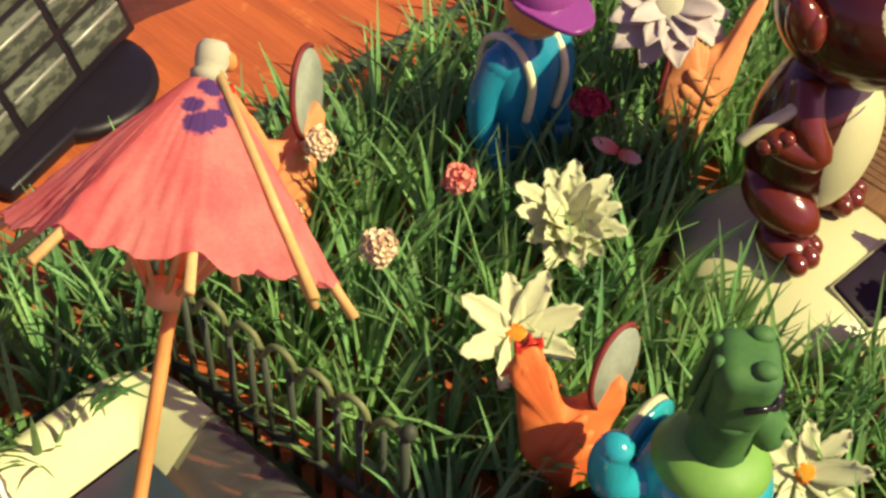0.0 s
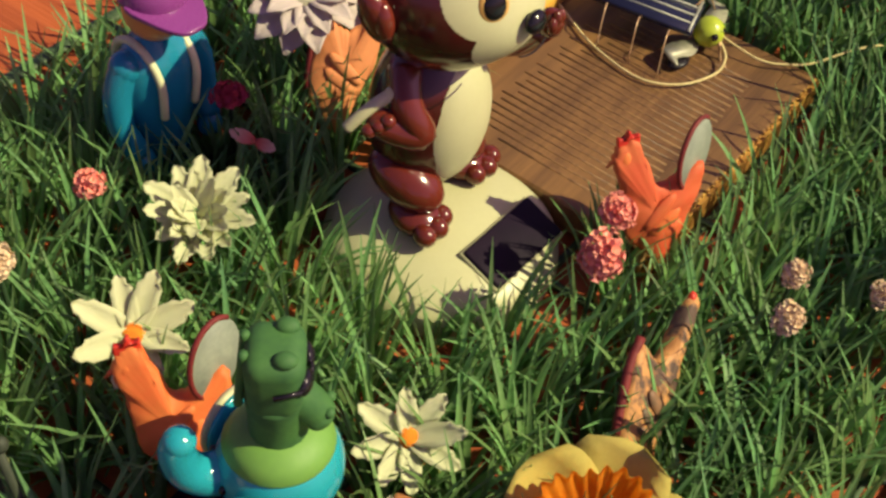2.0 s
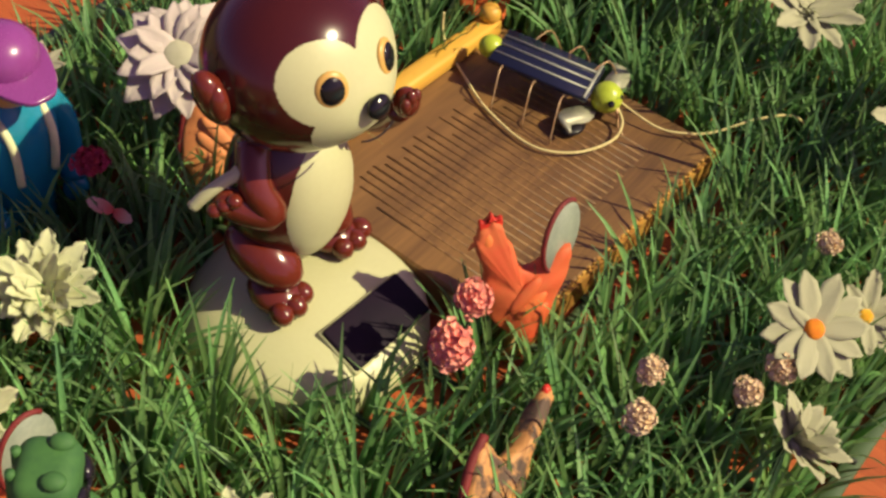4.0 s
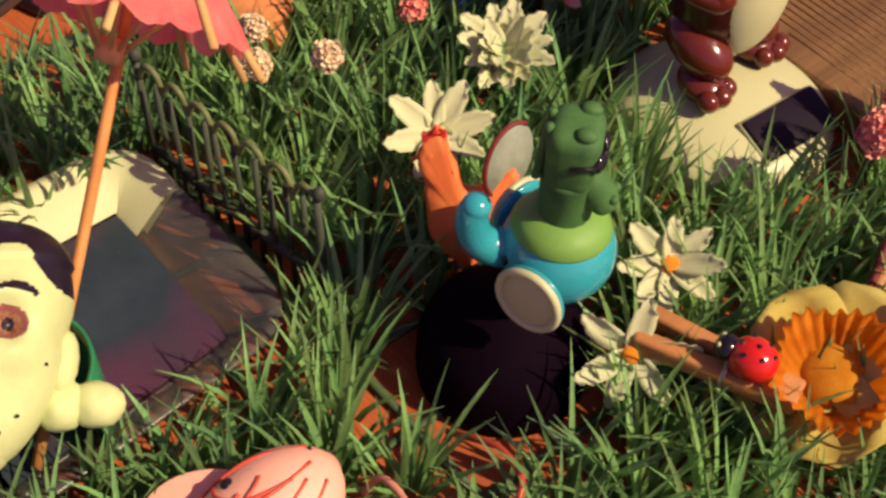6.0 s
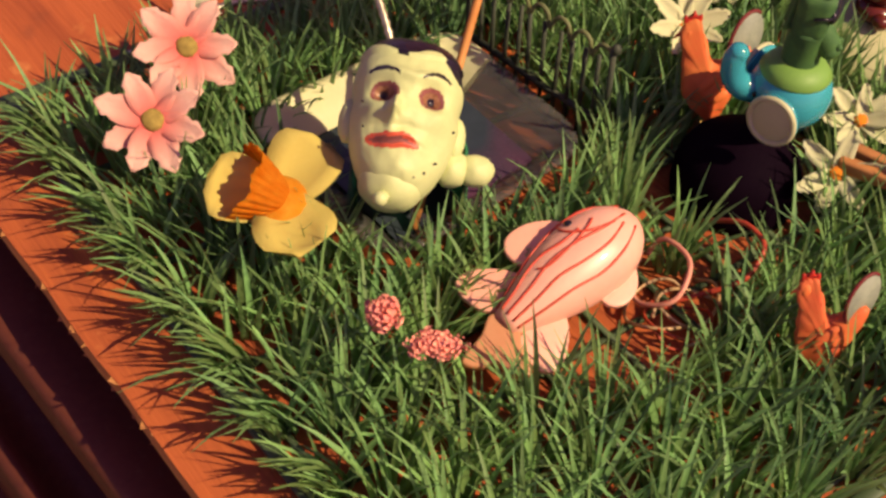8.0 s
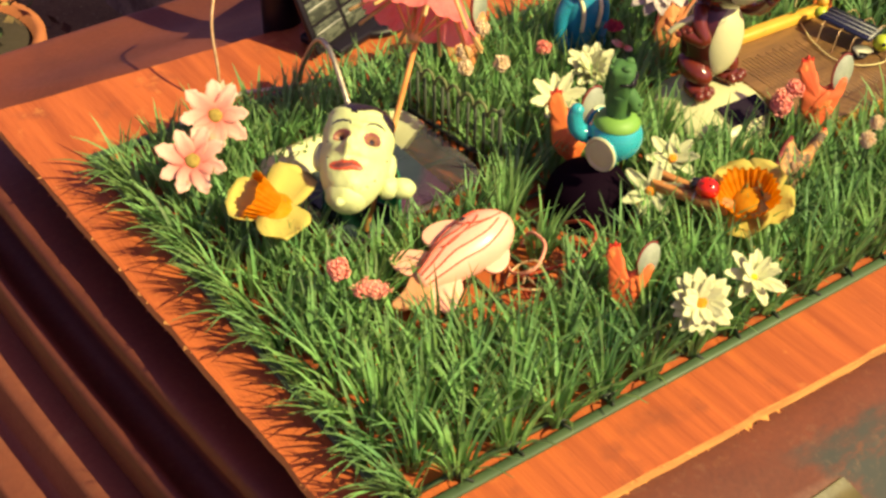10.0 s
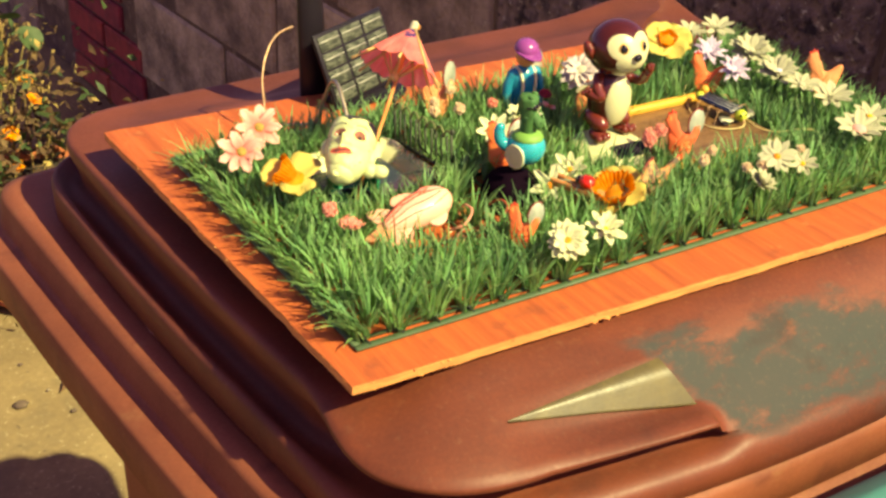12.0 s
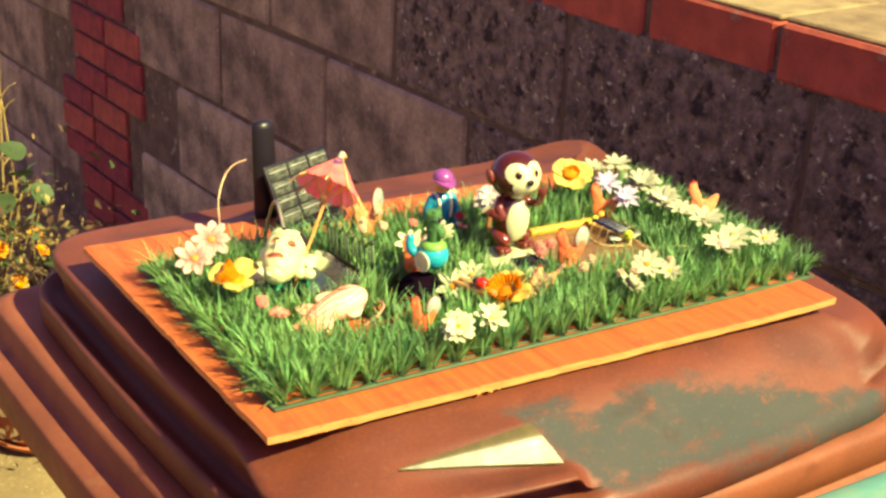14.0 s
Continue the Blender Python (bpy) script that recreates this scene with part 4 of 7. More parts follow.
def pompom(x, y, z, r, material, label, group, stretch=1.0, axis=(0, 0, 1)):
    """A dried flower head: a ball of many small florets on a thin stem."""
    root = thing("dried_flower", (x, y, ZB + 0.001), label, "flower", group)
    rnd = random.Random(int(x * 1e5 + y * 1e4))
    bm = bmesh.new()
    turn = frame_z(axis)
    core = blob((0, 0, 0), (r * 0.7, r * 0.7, r * 0.7 * stretch), turn, 10, 8)
    for k in range(130):
        zz = 1 - 2 * (k + 0.5) / 130
        a = 2.39996 * k
        q = math.sqrt(1 - zz * zz)
        d = Vector((q * math.cos(a), q * math.sin(a), zz))
        lump = 1.0 + 0.35 * noise.noise(d * 2.2 + Vector((x, y, z)) * 400)
        p = turn @ Vector((d.x, d.y, d.z * stretch)) * (r * lump * rnd.uniform(0.6, 0.98))
        s = r * rnd.uniform(0.14, 0.34)
        t = at(*p) @ frame_z(turn @ d) @ pose(0, 0, 0, 0, 0, rnd.uniform(0, 90))
        vs = [bm.verts.new(t @ Vector(c)) for c in ((s, 0, s * 0.9), (0, s, s * 0.9), (-s, 0, s * 0.9), (0, -s, s * 0.9), (0, 0, 0))]
        for i in range(4):
            bm.faces.new((vs[i], vs[(i + 1) % 4], vs[4]))
    b, mats = fuse([(core, material), (bm, material)])
    bmesh.ops.translate(b, verts=b.verts, vec=(x, y, z))
    part("flower_head", b, mats, root, smooth=False)
    part("stem", tube([(x + 0.003, y + 0.002, ZB + 0.001), (x + 0.001, y + 0.001, (z + ZB) / 2), (x, y, z)], 0.0006, 5, smooth_steps=3), M_STEM, root)
    return root


WL = "white cloth lily flower on a wire stem in the grass"
flower(0.2260, 0.1768, 1.0722, "lily", 11, 0.0132, (-0.30, -0.35, 0.88), 2, None, "large double white cloth lily in the grass", "white flowers", 10, cup=10)
flower(0.1924, 0.1613, 1.0765, "lily", 8, 0.0128, (-0.25, -0.50, 0.8), 1, M_EYE_O, "white cloth lily with orange middle behind a hen", "white flowers", 50, cup=8)
flower(0.2110, 0.1075, 1.0705, "lily", 8, 0.0122, (-0.45, -0.50, 0.75), 1, M_EYE_O, "white cloth lily with orange middle beside the peg", "white flowers", 0, cup=10)
flower(0.1883, 0.0962, 1.0705, "lily", 6, 0.0132, (-0.60, -0.62, 0.48), 1, M_EYE_O, "white cloth lily with orange middle leaning by the dome", "white flowers", 20)
flower(0.1522, 0.0322, 1.0750, "daisy", 16, 0.0125, (-0.35, -0.6, 0.72), 2, M_EYE_O, "white cloth daisy with orange middle at the mat edge", "white flowers", 0, mid_r=0.26)
flower(0.1760, 0.0300, 1.0770, "lily", 7, 0.0120, (-0.15, -0.45, 0.88), 2, M_EYE_Y, WL, "white flowers", 14, mid_r=0.2)
flower(0.3200, 0.0460, 1.0820, "ivory_daisy", 12, 0.0125, (-0.4, -0.35, 0.85), 1, M_EYE_O, "white cloth daisy with orange middle in the grass", "white flowers", 5)
flower(0.2985, 0.0365, 1.0725, "ivory_daisy", 12, 0.0112, (0.25, -0.40, 0.88), 2, M_CREAM, "full white cloth daisy leaning in the grass", "white flowers", 9, cup=16)
flower(0.3370, 0.0400, 1.0760, "ivory", 8, 0.0100, (-0.4, -0.4, 0.8), 1, M_EYE_Y, WL, "white flowers", 30)
flower(0.4010, 0.0540, 1.0790, "ivory", 9, 0.0170, (-0.14, -0.20, 0.96), 1, M_PINK, "large white cloth lily with pink middle", "white flowers", 0, mid_r=0.30)
flower(0.4220, 0.0640, 1.0800, "ivory", 8, 0.0140, (-0.14, -0.20, 0.96), 1, M_EYE_Y, WL, "white flowers", 12)
flower(0.4390, 0.0490, 1.0800, "ivory_daisy", 11, 0.0120, (-0.14, -0.20, 0.96), 1, M_EYE_Y, WL, "white flowers", 17)
flower(0.4230, 0.0990, 1.0800, "ivory", 9, 0.0155, (-0.14, -0.20, 0.96), 1, None, WL, "white flowers", 3)
flower(0.4210, 0.1240, 1.0800, "ivory", 9, 0.0130, (-0.14, -0.20, 0.96), 1, M_CREAM, WL, "white flowers", 22)
flower(0.4220, 0.1470, 1.0810, "ivory_daisy", 13, 0.0160, (-0.14, -0.20, 0.96), 2, M_LILAC, "white cloth daisy with lilac middle", "white flowers", 0)
flower(0.4270, 0.1800, 1.0835, "ivory_daisy", 15, 0.0170, (-0.14, -0.20, 0.96), 2, M_CREAM, "large white cloth daisy in the grass", "white flowers", 8)
flower(0.4020, 0.1960, 1.0820, "lilac", 9, 0.0130, (-0.3, -0.4, 0.85), 2, M_LILAC, "dark lilac cloth flower in the grass", "lilac flowers", 4)
flower(0.3980, 0.1660, 1.0800, "lilac", 9, 0.0128, (-0.3, -0.4, 0.85), 2, M_LILAC, "dark lilac cloth flower in the grass", "lilac flowers", 40)
flower(0.4120, 0.2280, 1.0840, "ivory", 8, 0.0130, (-0.14, -0.20, 0.96), 1, None, WL, "white flowers", 31)
flower(0.4330, 0.2230, 1.0850, "ivory", 8, 0.0142, (-0.14, -0.20, 0.96), 1, None, WL, "white flowers", 12)
flower(0.2900, 0.2010, 1.0850, "blush", 13, 0.0160, (-0.35, -0.35, 0.85), 2, M_CREAM, "pale lilac cloth flower behind the monkey toy", "lilac flowers", 0, mid_r=0.3)
flower(0.2650, 0.2200, 1.0860, "cream", 8, 0.0060, (-0.4, -0.35, 0.8), 1, M_EYE_Y, "tiny cream cloth flower beside the figure", "white flowers", 0)
flower(0.0730, 0.2420, 1.0760, "cream", 7, 0.0085, (-0.2, -0.3, 0.9), 2, M_CREAM, "small cream cloth flower behind the pink lilies", "white flowers", 0)
PL = "pink and white cloth lily with yellow middle"
flower(0.0606, 0.2226, 1.0815, "lily_pink", 8, 0.0155, (-0.28, -0.55, 0.72), 1, M_EYE_G, PL, "pink lilies", 5, mid_r=0.2)
flower(0.0405, 0.2042, 1.0775, "lily_pink", 8, 0.0155, (-0.3, -0.5, 0.75), 1, M_EYE_G, PL, "pink lilies", 25, mid_r=0.2)


def trumpet(root, x, y, z, facing, r, h, material, spin=0):
    """The ruffled cup of a daffodil."""
    bm = bmesh.new()
    n, rows = 156, []
    for i in range(9):
        t = i / 8
        row = []
        for k in range(n):
            a = 2 * math.pi * k / n
            ruff = 0.055 * (t ** 0.6) * math.sin(26 * a + 0.8) + 0.06 * t * t * math.sin(5 * a + 1)
            rr = r * (0.42 + 0.58 * t ** 0.8) * (1 + ruff)
            row.append(bm.verts.new((rr * math.cos(a), rr * math.sin(a), h * t + 0.05 * h * t * math.sin(7 * a + 2) + 0.03 * h * t * math.sin(26 * a))))
        rows.append(row)
    for a, b in zip(rows, rows[1:]):
        for k in range(n):
            bm.faces.new((a[k], a[(k + 1) % n], b[(k + 1) % n], b[k]))
    bm.faces.new(rows[0][::-1])
    bmesh.ops.solidify(bm, geom=bm.faces[:], thickness=0.00025)
    bmesh.ops.recalc_face_normals(bm, faces=bm.faces)
    bmesh.ops.transform(bm, verts=bm.verts, matrix=at(x, y, z) @ frame_z(facing) @ pose(0, 0, 0, 0, 0, spin))
    part("trumpet", bm, material, root, "ruffled orange trumpet")


d1 = flower(0.0535, 0.1625, 1.0745, "daffodil", 3, 0.0208, (-0.17, -0.12, 0.96), 1, M_ORANGE, "pale yellow cloth daffodil with orange trumpet by the tray", "daffodils", 72, name="cloth_daffodil", mid_r=0.36, cup=2)
trumpet(d1, 0.0540, 0.1620, 1.0750, (-0.68, 0.46, 0.53), 0.0100, 0.0125, M_ORANGE, 10)
d2 = flower(0.2155, 0.0680, 1.0700, "daffodil", 5, 0.0205, (-0.50, -0.10, 0.85), 1, M_ORANGE, "pale yellow cloth daffodil with orange trumpet by the peg", "daffodils", 15, name="cloth_daffodil", mid_r=0.36)
trumpet(d2, 0.2130, 0.0665, 1.0705, (-0.30, -0.10, 0.95), 0.0122, 0.0105, M_ORANGE, 0)
d3 = flower(0.3850, 0.2230, 1.0820, "daffodil", 5, 0.0180, (-0.35, -0.45, 0.8), 1, M_ORANGE, "cream cloth daffodil with orange trumpet at the back", "daffodils", 15, name="cloth_daffodil", mid_r=0.36)
trumpet(d3, 0.3850, 0.2230, 1.0830, (-0.35, -0.45, 0.8), 0.0068, 0.006, M_ORANGE, 0)

PP, PC = "pink dried flower head on a thin stem", "cream dried flower head on a thin stem"
for x, y, z, r, m, lab, st in (
        (0.2146, 0.1975, 1.0780, 0.0030, M_POM_P, PP, 1), (0.2642, 0.0992, 1.0838, 0.0041, M_POM_P, PP, 1.3), (0.2764, 0.1030, 1.0852, 0.0035, M_POM_P, PP, 1),
        (0.0517, 0.1142, 1.0799, 0.0036, M_POM_P, PP, 1.1), (0.1848, 0.1906, 1.0830, 0.0037, M_POM_C, PC, 1), (0.1730, 0.2010, 1.0790, 0.0037, M_POM_C, PC, 1.1),
        (0.2842, 0.0651, 1.0859, 0.0030, M_POM_C, PC, 1.2), (0.2754, 0.0614, 1.0827, 0.0034, M_POM_C, PC, 1.1), (0.2990, 0.0491, 1.0784, 0.0032, M_POM_C, PC, 1),
        (0.3100, 0.0470, 1.0780, 0.0034, M_POM_C, PC, 1), (0.3520, 0.0560, 1.0760, 0.003, M_POM_C, PC, 1), (0.1970, 0.2210, 1.0820, 0.0036, M_POM_C, PC, 1),
        (0.2568, 0.1959, 1.0770, 0.0036, M_POM_D, "dark pink dried flower head in shade", 0.6), (0.1790, 0.2110, 1.0800, 0.0034, M_POM_C, PC, 1)):
    pompom(x, y, z, r * (0.86 if m is M_POM_C else 1), m, lab, "dried flowers", st)
pompom(0.0590, 0.1033, 1.0750, 0.0032, M_POM_P, "long pink dried flower head beside the fish", "dried flowers", 2.4, (0.86, -0.5, -0.05))
flower(0.2511, 0.1828, 1.0740, "lily_pink", 2, 0.0068, (-0.5, -0.1, 0.8), 1, None, "small pink paper blossom in the grass", "pink lilies", 0)


# ---- paper umbrella ----
M_WOOD = mat("pale bare wood", (0.62, 0.4, 0.18), (0.5, 0.28, 0.1), scale=90, fine=900, rough=0.7, stretch=(1, 1, 0.2))
M_STICK = mat("orange-tinted wooden stick", (0.62, 0.27, 0.09), (0.5, 0.19, 0.05), scale=120, fine=900, rough=0.6, stretch=(1, 1, 0.15))


def paper_material(blossoms):
    """Pink tissue paper with inky blue blossoms printed near the top."""
    m = mat("pink tissue paper", (0.97, 0.17, 0.18), (0.97, 0.31, 0.28), scale=120, fine=1400, rough=0.8, bump=0.5, thin=0.5)
    nt = m.node_tree
    L = nt.links.new
    b = nt.nodes["Principled BSDF"]
    old = b.inputs["Base Color"].links[0].from_socket
    co = nt.nodes.new("ShaderNodeTexCoord")
    fac = None
    for p, r in blossoms:
        d = nt.nodes.new("ShaderNodeVectorMath")
        d.operation = "DISTANCE"
        L(co.outputs["Object"], d.inputs[0])
        d.inputs[1].default_value = p
        nz = nt.nodes.new("ShaderNodeTexNoise")
        nz.inputs["Scale"].default_value = 900
        L(co.outputs["Object"], nz.inputs["Vector"])
        add = nt.nodes.new("ShaderNodeMath")
        add.operation = "MULTIPLY_ADD"
        L(nz.outputs["Fac"], add.inputs[0])
        add.inputs[1].default_value = r * 0.8
        L(d.outputs["Value"], add.inputs[2])
        rr = nt.nodes.new("ShaderNodeMapRange")
        rr.inputs["From Min"].default_value, rr.inputs["From Max"].default_value = r * 1.45, r * 1.15
        L(add.outputs[0], rr.inputs["Value"])
        if fac is None:
            fac = rr.outputs[0]
        else:
            mxm = nt.nodes.new("ShaderNodeMath")
            mxm.operation = "MAXIMUM"
            L(fac, mxm.inputs[0])
            L(rr.outputs[0], mxm.inputs[1])
            fac = mxm.outputs[0]
    mx = nt.nodes.new("ShaderNodeMix")
    mx.data_type = "RGBA"
    L(fac, mx.inputs["Factor"])
    L(old, mx.inputs["A"])
    mx.inputs["B"].default_value = (0.12, 0.05, 0.22, 1)
    L(mx.outputs["Result"], b.inputs["Base Color"])
    for n in nt.nodes:
        if n.type == "BSDF_TRANSLUCENT":
            L(mx.outputs["Result"], n.inputs["Color"])
    return m


RIBS = (345, 22, 68, 112, 150, 187, 198, 228, 262, 300)


def umbrella():
    base, tip = Vector((0.0880, 0.1520, 1.0560)), Vector((0.1520, 0.1945, 1.1436))
    ax = Vector((0.610, 0.400, 0.675)).normalized()
    root = thing("paper_umbrella", base, "pink paper cocktail umbrella leaning on a wooden stick in the tray", "umbrella")
    part("stick", tube([base, base.lerp(tip, 0.35), base.lerp(tip, 0.7), tip - ax * 0.004], 0.00115, 8), M_STICK, root)
    fr = Matrix.Translation(tip) @ frame_z(ax)
    n = 216
    apex, rim, R = -0.0050, -0.0308, 0.0254
    bm = bmesh.new()
    rows = []
    for i in range(17):
        t = i / 16
        row = []
        for k in range(n):
            a = 2 * math.pi * k / n
            near = min(abs((math.degrees(a) - g + 180) % 360 - 180) for g in RIBS)
            sag = min(1, near / 20) ** 0.8
            wild = noise.noise(Vector((math.cos(a) * 3.1, math.sin(a) * 3.1, t * 2.5)))
            r = 0.0020 + (R - 0.0020) * t * (1 - 0.09 * sag * t) + 0.0007 * t * wild
            fold = 0.5 + 0.5 * noise.noise(Vector((math.cos(a) * 7, math.sin(a) * 7, t * 1.2)))
            rumple = noise.noise(Vector((math.cos(a) * 9 + t * 2, math.sin(a) * 9, t * 5))) + 0.5 * noise.noise(Vector((math.cos(a) * 19, math.sin(a) * 19 + t * 3, t * 10)))
            crease = t * (0.0012 * fold * abs(math.sin(a * 9 + 2.3 * math.sin(a * 2) + 0.9 * t)) + 0.0008 * abs(math.sin(a * 27 + 3 * wild + 1.2 * t)) + 0.0019 * abs(rumple) + 0.0008 * wild)
            r -= 0.8 * crease
            z = apex + (rim - apex) * (t ** 1.04) - 0.0016 * sag * t * t + 0.35 * crease + 0.0006 * t ** 6 * math.sin(a * 17 + 2 * wild)
            row.append(bm.verts.new((r * math.cos(a), r * math.sin(a), z)))
        rows.append(row)
    for a, b in zip(rows, rows[1:]):
        for k in range(n):
            bm.faces.new((a[k], a[(k + 1) % n], b[(k + 1) % n], b[k]))
    bmesh.ops.transform(bm, verts=bm.verts, matrix=fr)
    blossoms = []
    for g, t, r in ((116, 0.07, 0.0020), (146, 0.16, 0.0022), (106, 0.29, 0.0026), (124, 0.24, 0.0020), (94, 0.19, 0.0018), (20, 0.90, 0.0022)):
        a, r0 = math.radians(g), 0.0020 + (R - 0.0020) * t
        blossoms.append((fr @ Vector((r0 * math.cos(a), r0 * math.sin(a), apex + (rim - apex) * t)) - base, r))
    part("canopy", bm, paper_material(blossoms), root, "crinkled pink tissue paper canopy with blue printed blossoms")
    for g in RIBS:
        a = math.radians(g)
        outside = g == 150
        p0 = fr @ Vector((0.0018 * math.cos(a), 0.0018 * math.sin(a), apex + (0.0008 if outside else -0.0040)))
        p1 = fr @ Vector(((R + 0.0022) * math.cos(a), (R + 0.0022) * math.sin(a), rim - (0.0024 if outside else 0.0044)))
        part("rib", tube([p0, p0.lerp(p1, 0.5), p1], 0.0008, 6), M_WOOD, root)
        q0 = fr @ Vector((0.0022 * math.cos(a), 0.0022 * math.sin(a), rim - 0.006))
        q1 = fr @ Vector((R * 0.55 * math.cos(a), R * 0.55 * math.sin(a), rim + 0.0085))
        part("strut", tube([q0, q1], 0.0005, 5), M_WOOD, root)
    part("collar", lathe([(0.0012, rim - 0.0085), (0.0026, rim - 0.008), (0.0028, rim - 0.004), (0.0012, rim - 0.0035)], fr, 14), M_WOOD, root)
    cap = part("top_collar", lathe([(0.0024, apex - 0.0008), (0.0028, apex + 0.0008), (0.0022, apex + 0.0014), (0.0026, apex + 0.0022), (0.0025, apex + 0.0042), (0.0018, apex + 0.0054), (0, apex + 0.0056)], fr, 12, 0.06), M_CREAM, root, "cream paper-wrapped tip")
    part("top_bead", blob(fr @ Vector((-0.0022, -0.0012, apex + 0.003)), (0.0013, 0.0013, 0.0017), None, 10, 8), M_STICK, cap)


umbrella()

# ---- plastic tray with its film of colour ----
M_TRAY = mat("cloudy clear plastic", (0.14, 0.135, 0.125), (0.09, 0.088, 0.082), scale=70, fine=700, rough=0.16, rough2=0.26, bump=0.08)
M_CREAMY = mat("pale cream plastic", (0.70, 0.70, 0.42), (0.64, 0.64, 0.37), scale=60, fine=700, rough=0.5, rough2=0.6, bump=0.1, thin=0.25)
specks(M_CREAMY, (0.12, 0.10, 0.06), 130.0, 0.68, 0.74, 4, 0.8)


def see_through(m, amount):
    """Lets part of the light through a thin clear plastic."""
    nt = m.node_tree
    tr = nt.nodes.new("ShaderNodeBsdfTransparent")
    ms = nt.nodes.new("ShaderNodeMixShader")
    ms.inputs[0].default_value = amount
    nt.links.new(nt.nodes["Principled BSDF"].outputs[0], ms.inputs[1])
    nt.links.new(tr.outputs[0], ms.inputs[2])
    nt.links.new(ms.outputs[0], nt.nodes["Material Output"].inputs["Surface"])


see_through(M_TRAY, 0.5)


def film_material():
    m = mat("dark iridescent film", (0.034, 0.048, 0.060), (0.020, 0.030, 0.040), scale=45, fine=300, rough=0.16, rough2=0.3, bump=0.05, spec=0.6)
    nt = m.node_tree
    b = nt.nodes["Principled BSDF"]
    old = b.inputs["Base Color"].links[0].from_socket
    nz = nt.nodes.new("ShaderNodeTexNoise")
    nz.inputs["Scale"].default_value = 28
    co = nt.nodes.new("ShaderNodeTexCoord")
    nt.links.new(co.outputs["Object"], nz.inputs["Vector"])
    r = nt.nodes.new("ShaderNodeMapRange")
    r.inputs["From Min"].default_value, r.inputs["From Max"].default_value = 0.5, 0.7
    nt.links.new(nz.outputs["Fac"], r.inputs["Value"])
    mx = nt.nodes.new("ShaderNodeMix")
    mx.data_type = "RGBA"
    nt.links.new(r.outputs[0], mx.inputs["Factor"])
    nt.links.new(old, mx.inputs["A"])
    mx.inputs["B"].default_value = (0.09, 0.03, 0.06, 1)
    nt.links.new(mx.outputs["Result"], b.inputs["Base Color"])
    return m


TRAY = outline([(0.0720, 0.1400), (0.1455, 0.1480), (0.1445, 0.2130), (0.0695, 0.2090)], [0.013] * 4, [0] * 4, 6, 6)


def tray():
    root = thing("plastic_tray", (0.106, 0.175, ZB), "shallow cloudy plastic tray with dark shiny bottom, a small pond", "tray")
    TN = normals_in(TRAY)
    z = ZB
    ring = [(0.0004, 0.0130), (-0.0012, 0.0132), (-0.0014, 0.0122), (0.0002, 0.0118), (0.0080, 0.0034), (0.0090, 0.0028), (0.0112, 0.0030), (0.0106, 0.0042), (0.0036, 0.0108), (0.0030, 0.0110), (0.0016, 0.0128), (0.0004, 0.0130)]
    # The back wall is pale cream, the other walls darker and see-through.
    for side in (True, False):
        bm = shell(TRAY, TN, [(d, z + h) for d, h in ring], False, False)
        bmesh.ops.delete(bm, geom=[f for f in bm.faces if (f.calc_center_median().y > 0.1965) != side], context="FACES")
        part("wall", bm, M_CREAMY if side else M_TRAY, root, "pale cream back wall" if side else "cloudy clear walls")
    inner = [p + n * 0.0108 for p, n in zip(TRAY, TN)]
    bm = bmesh.new()
    lo, hi = [bm.verts.new((p.x, p.y, z + 0.0034)) for p in inner], [bm.verts.new((p.x, p.y, z + 0.0046)) for p in inner]
    bm.faces.new(hi)
    bm.faces.new(lo[::-1])
    for i in range(len(lo)):
        j = (i + 1) % len(lo)
        bm.faces.new((lo[i], lo[j], hi[j], hi[i]))
    bmesh.ops.recalc_face_normals(bm, faces=bm.faces)
    part("bottom", bm, film_material(), root, "dark blue shiny bottom with faint red sheen", smooth=False)
    for x, y in ((0.084, 0.152), (0.133, 0.157), (0.131, 0.199), (0.081, 0.196)):
        part("foot", lathe([(0.003, z), (0.0032, z + 0.002), (0.0028, z + 0.0036)], at(x, y, 0), 10), M_TRAY, root)


tray()
CLEAR.append((0.130, 0.256, 0.224, 0.350))
CLEAR.append((0.0690, 0.1400, 0.1440, 0.2100))
CLEAR.append((0.1420, 0.152, 0.1585, 0.212))

# ---- scalloped toy fence ----
# Lighter than the bars: the top wire's sunlit look is put into this colour.
M_SCROLL = mat("sunlit olive wire", (0.16, 0.18, 0.075), (0.10, 0.12, 0.05), scale=150, fine=900, rough=0.5)
M_FENCE = mat("dark grey-green metal", (0.035, 0.045, 0.030), (0.05, 0.06, 0.04), scale=150, fine=900, rough=0.6, metal=0.1)


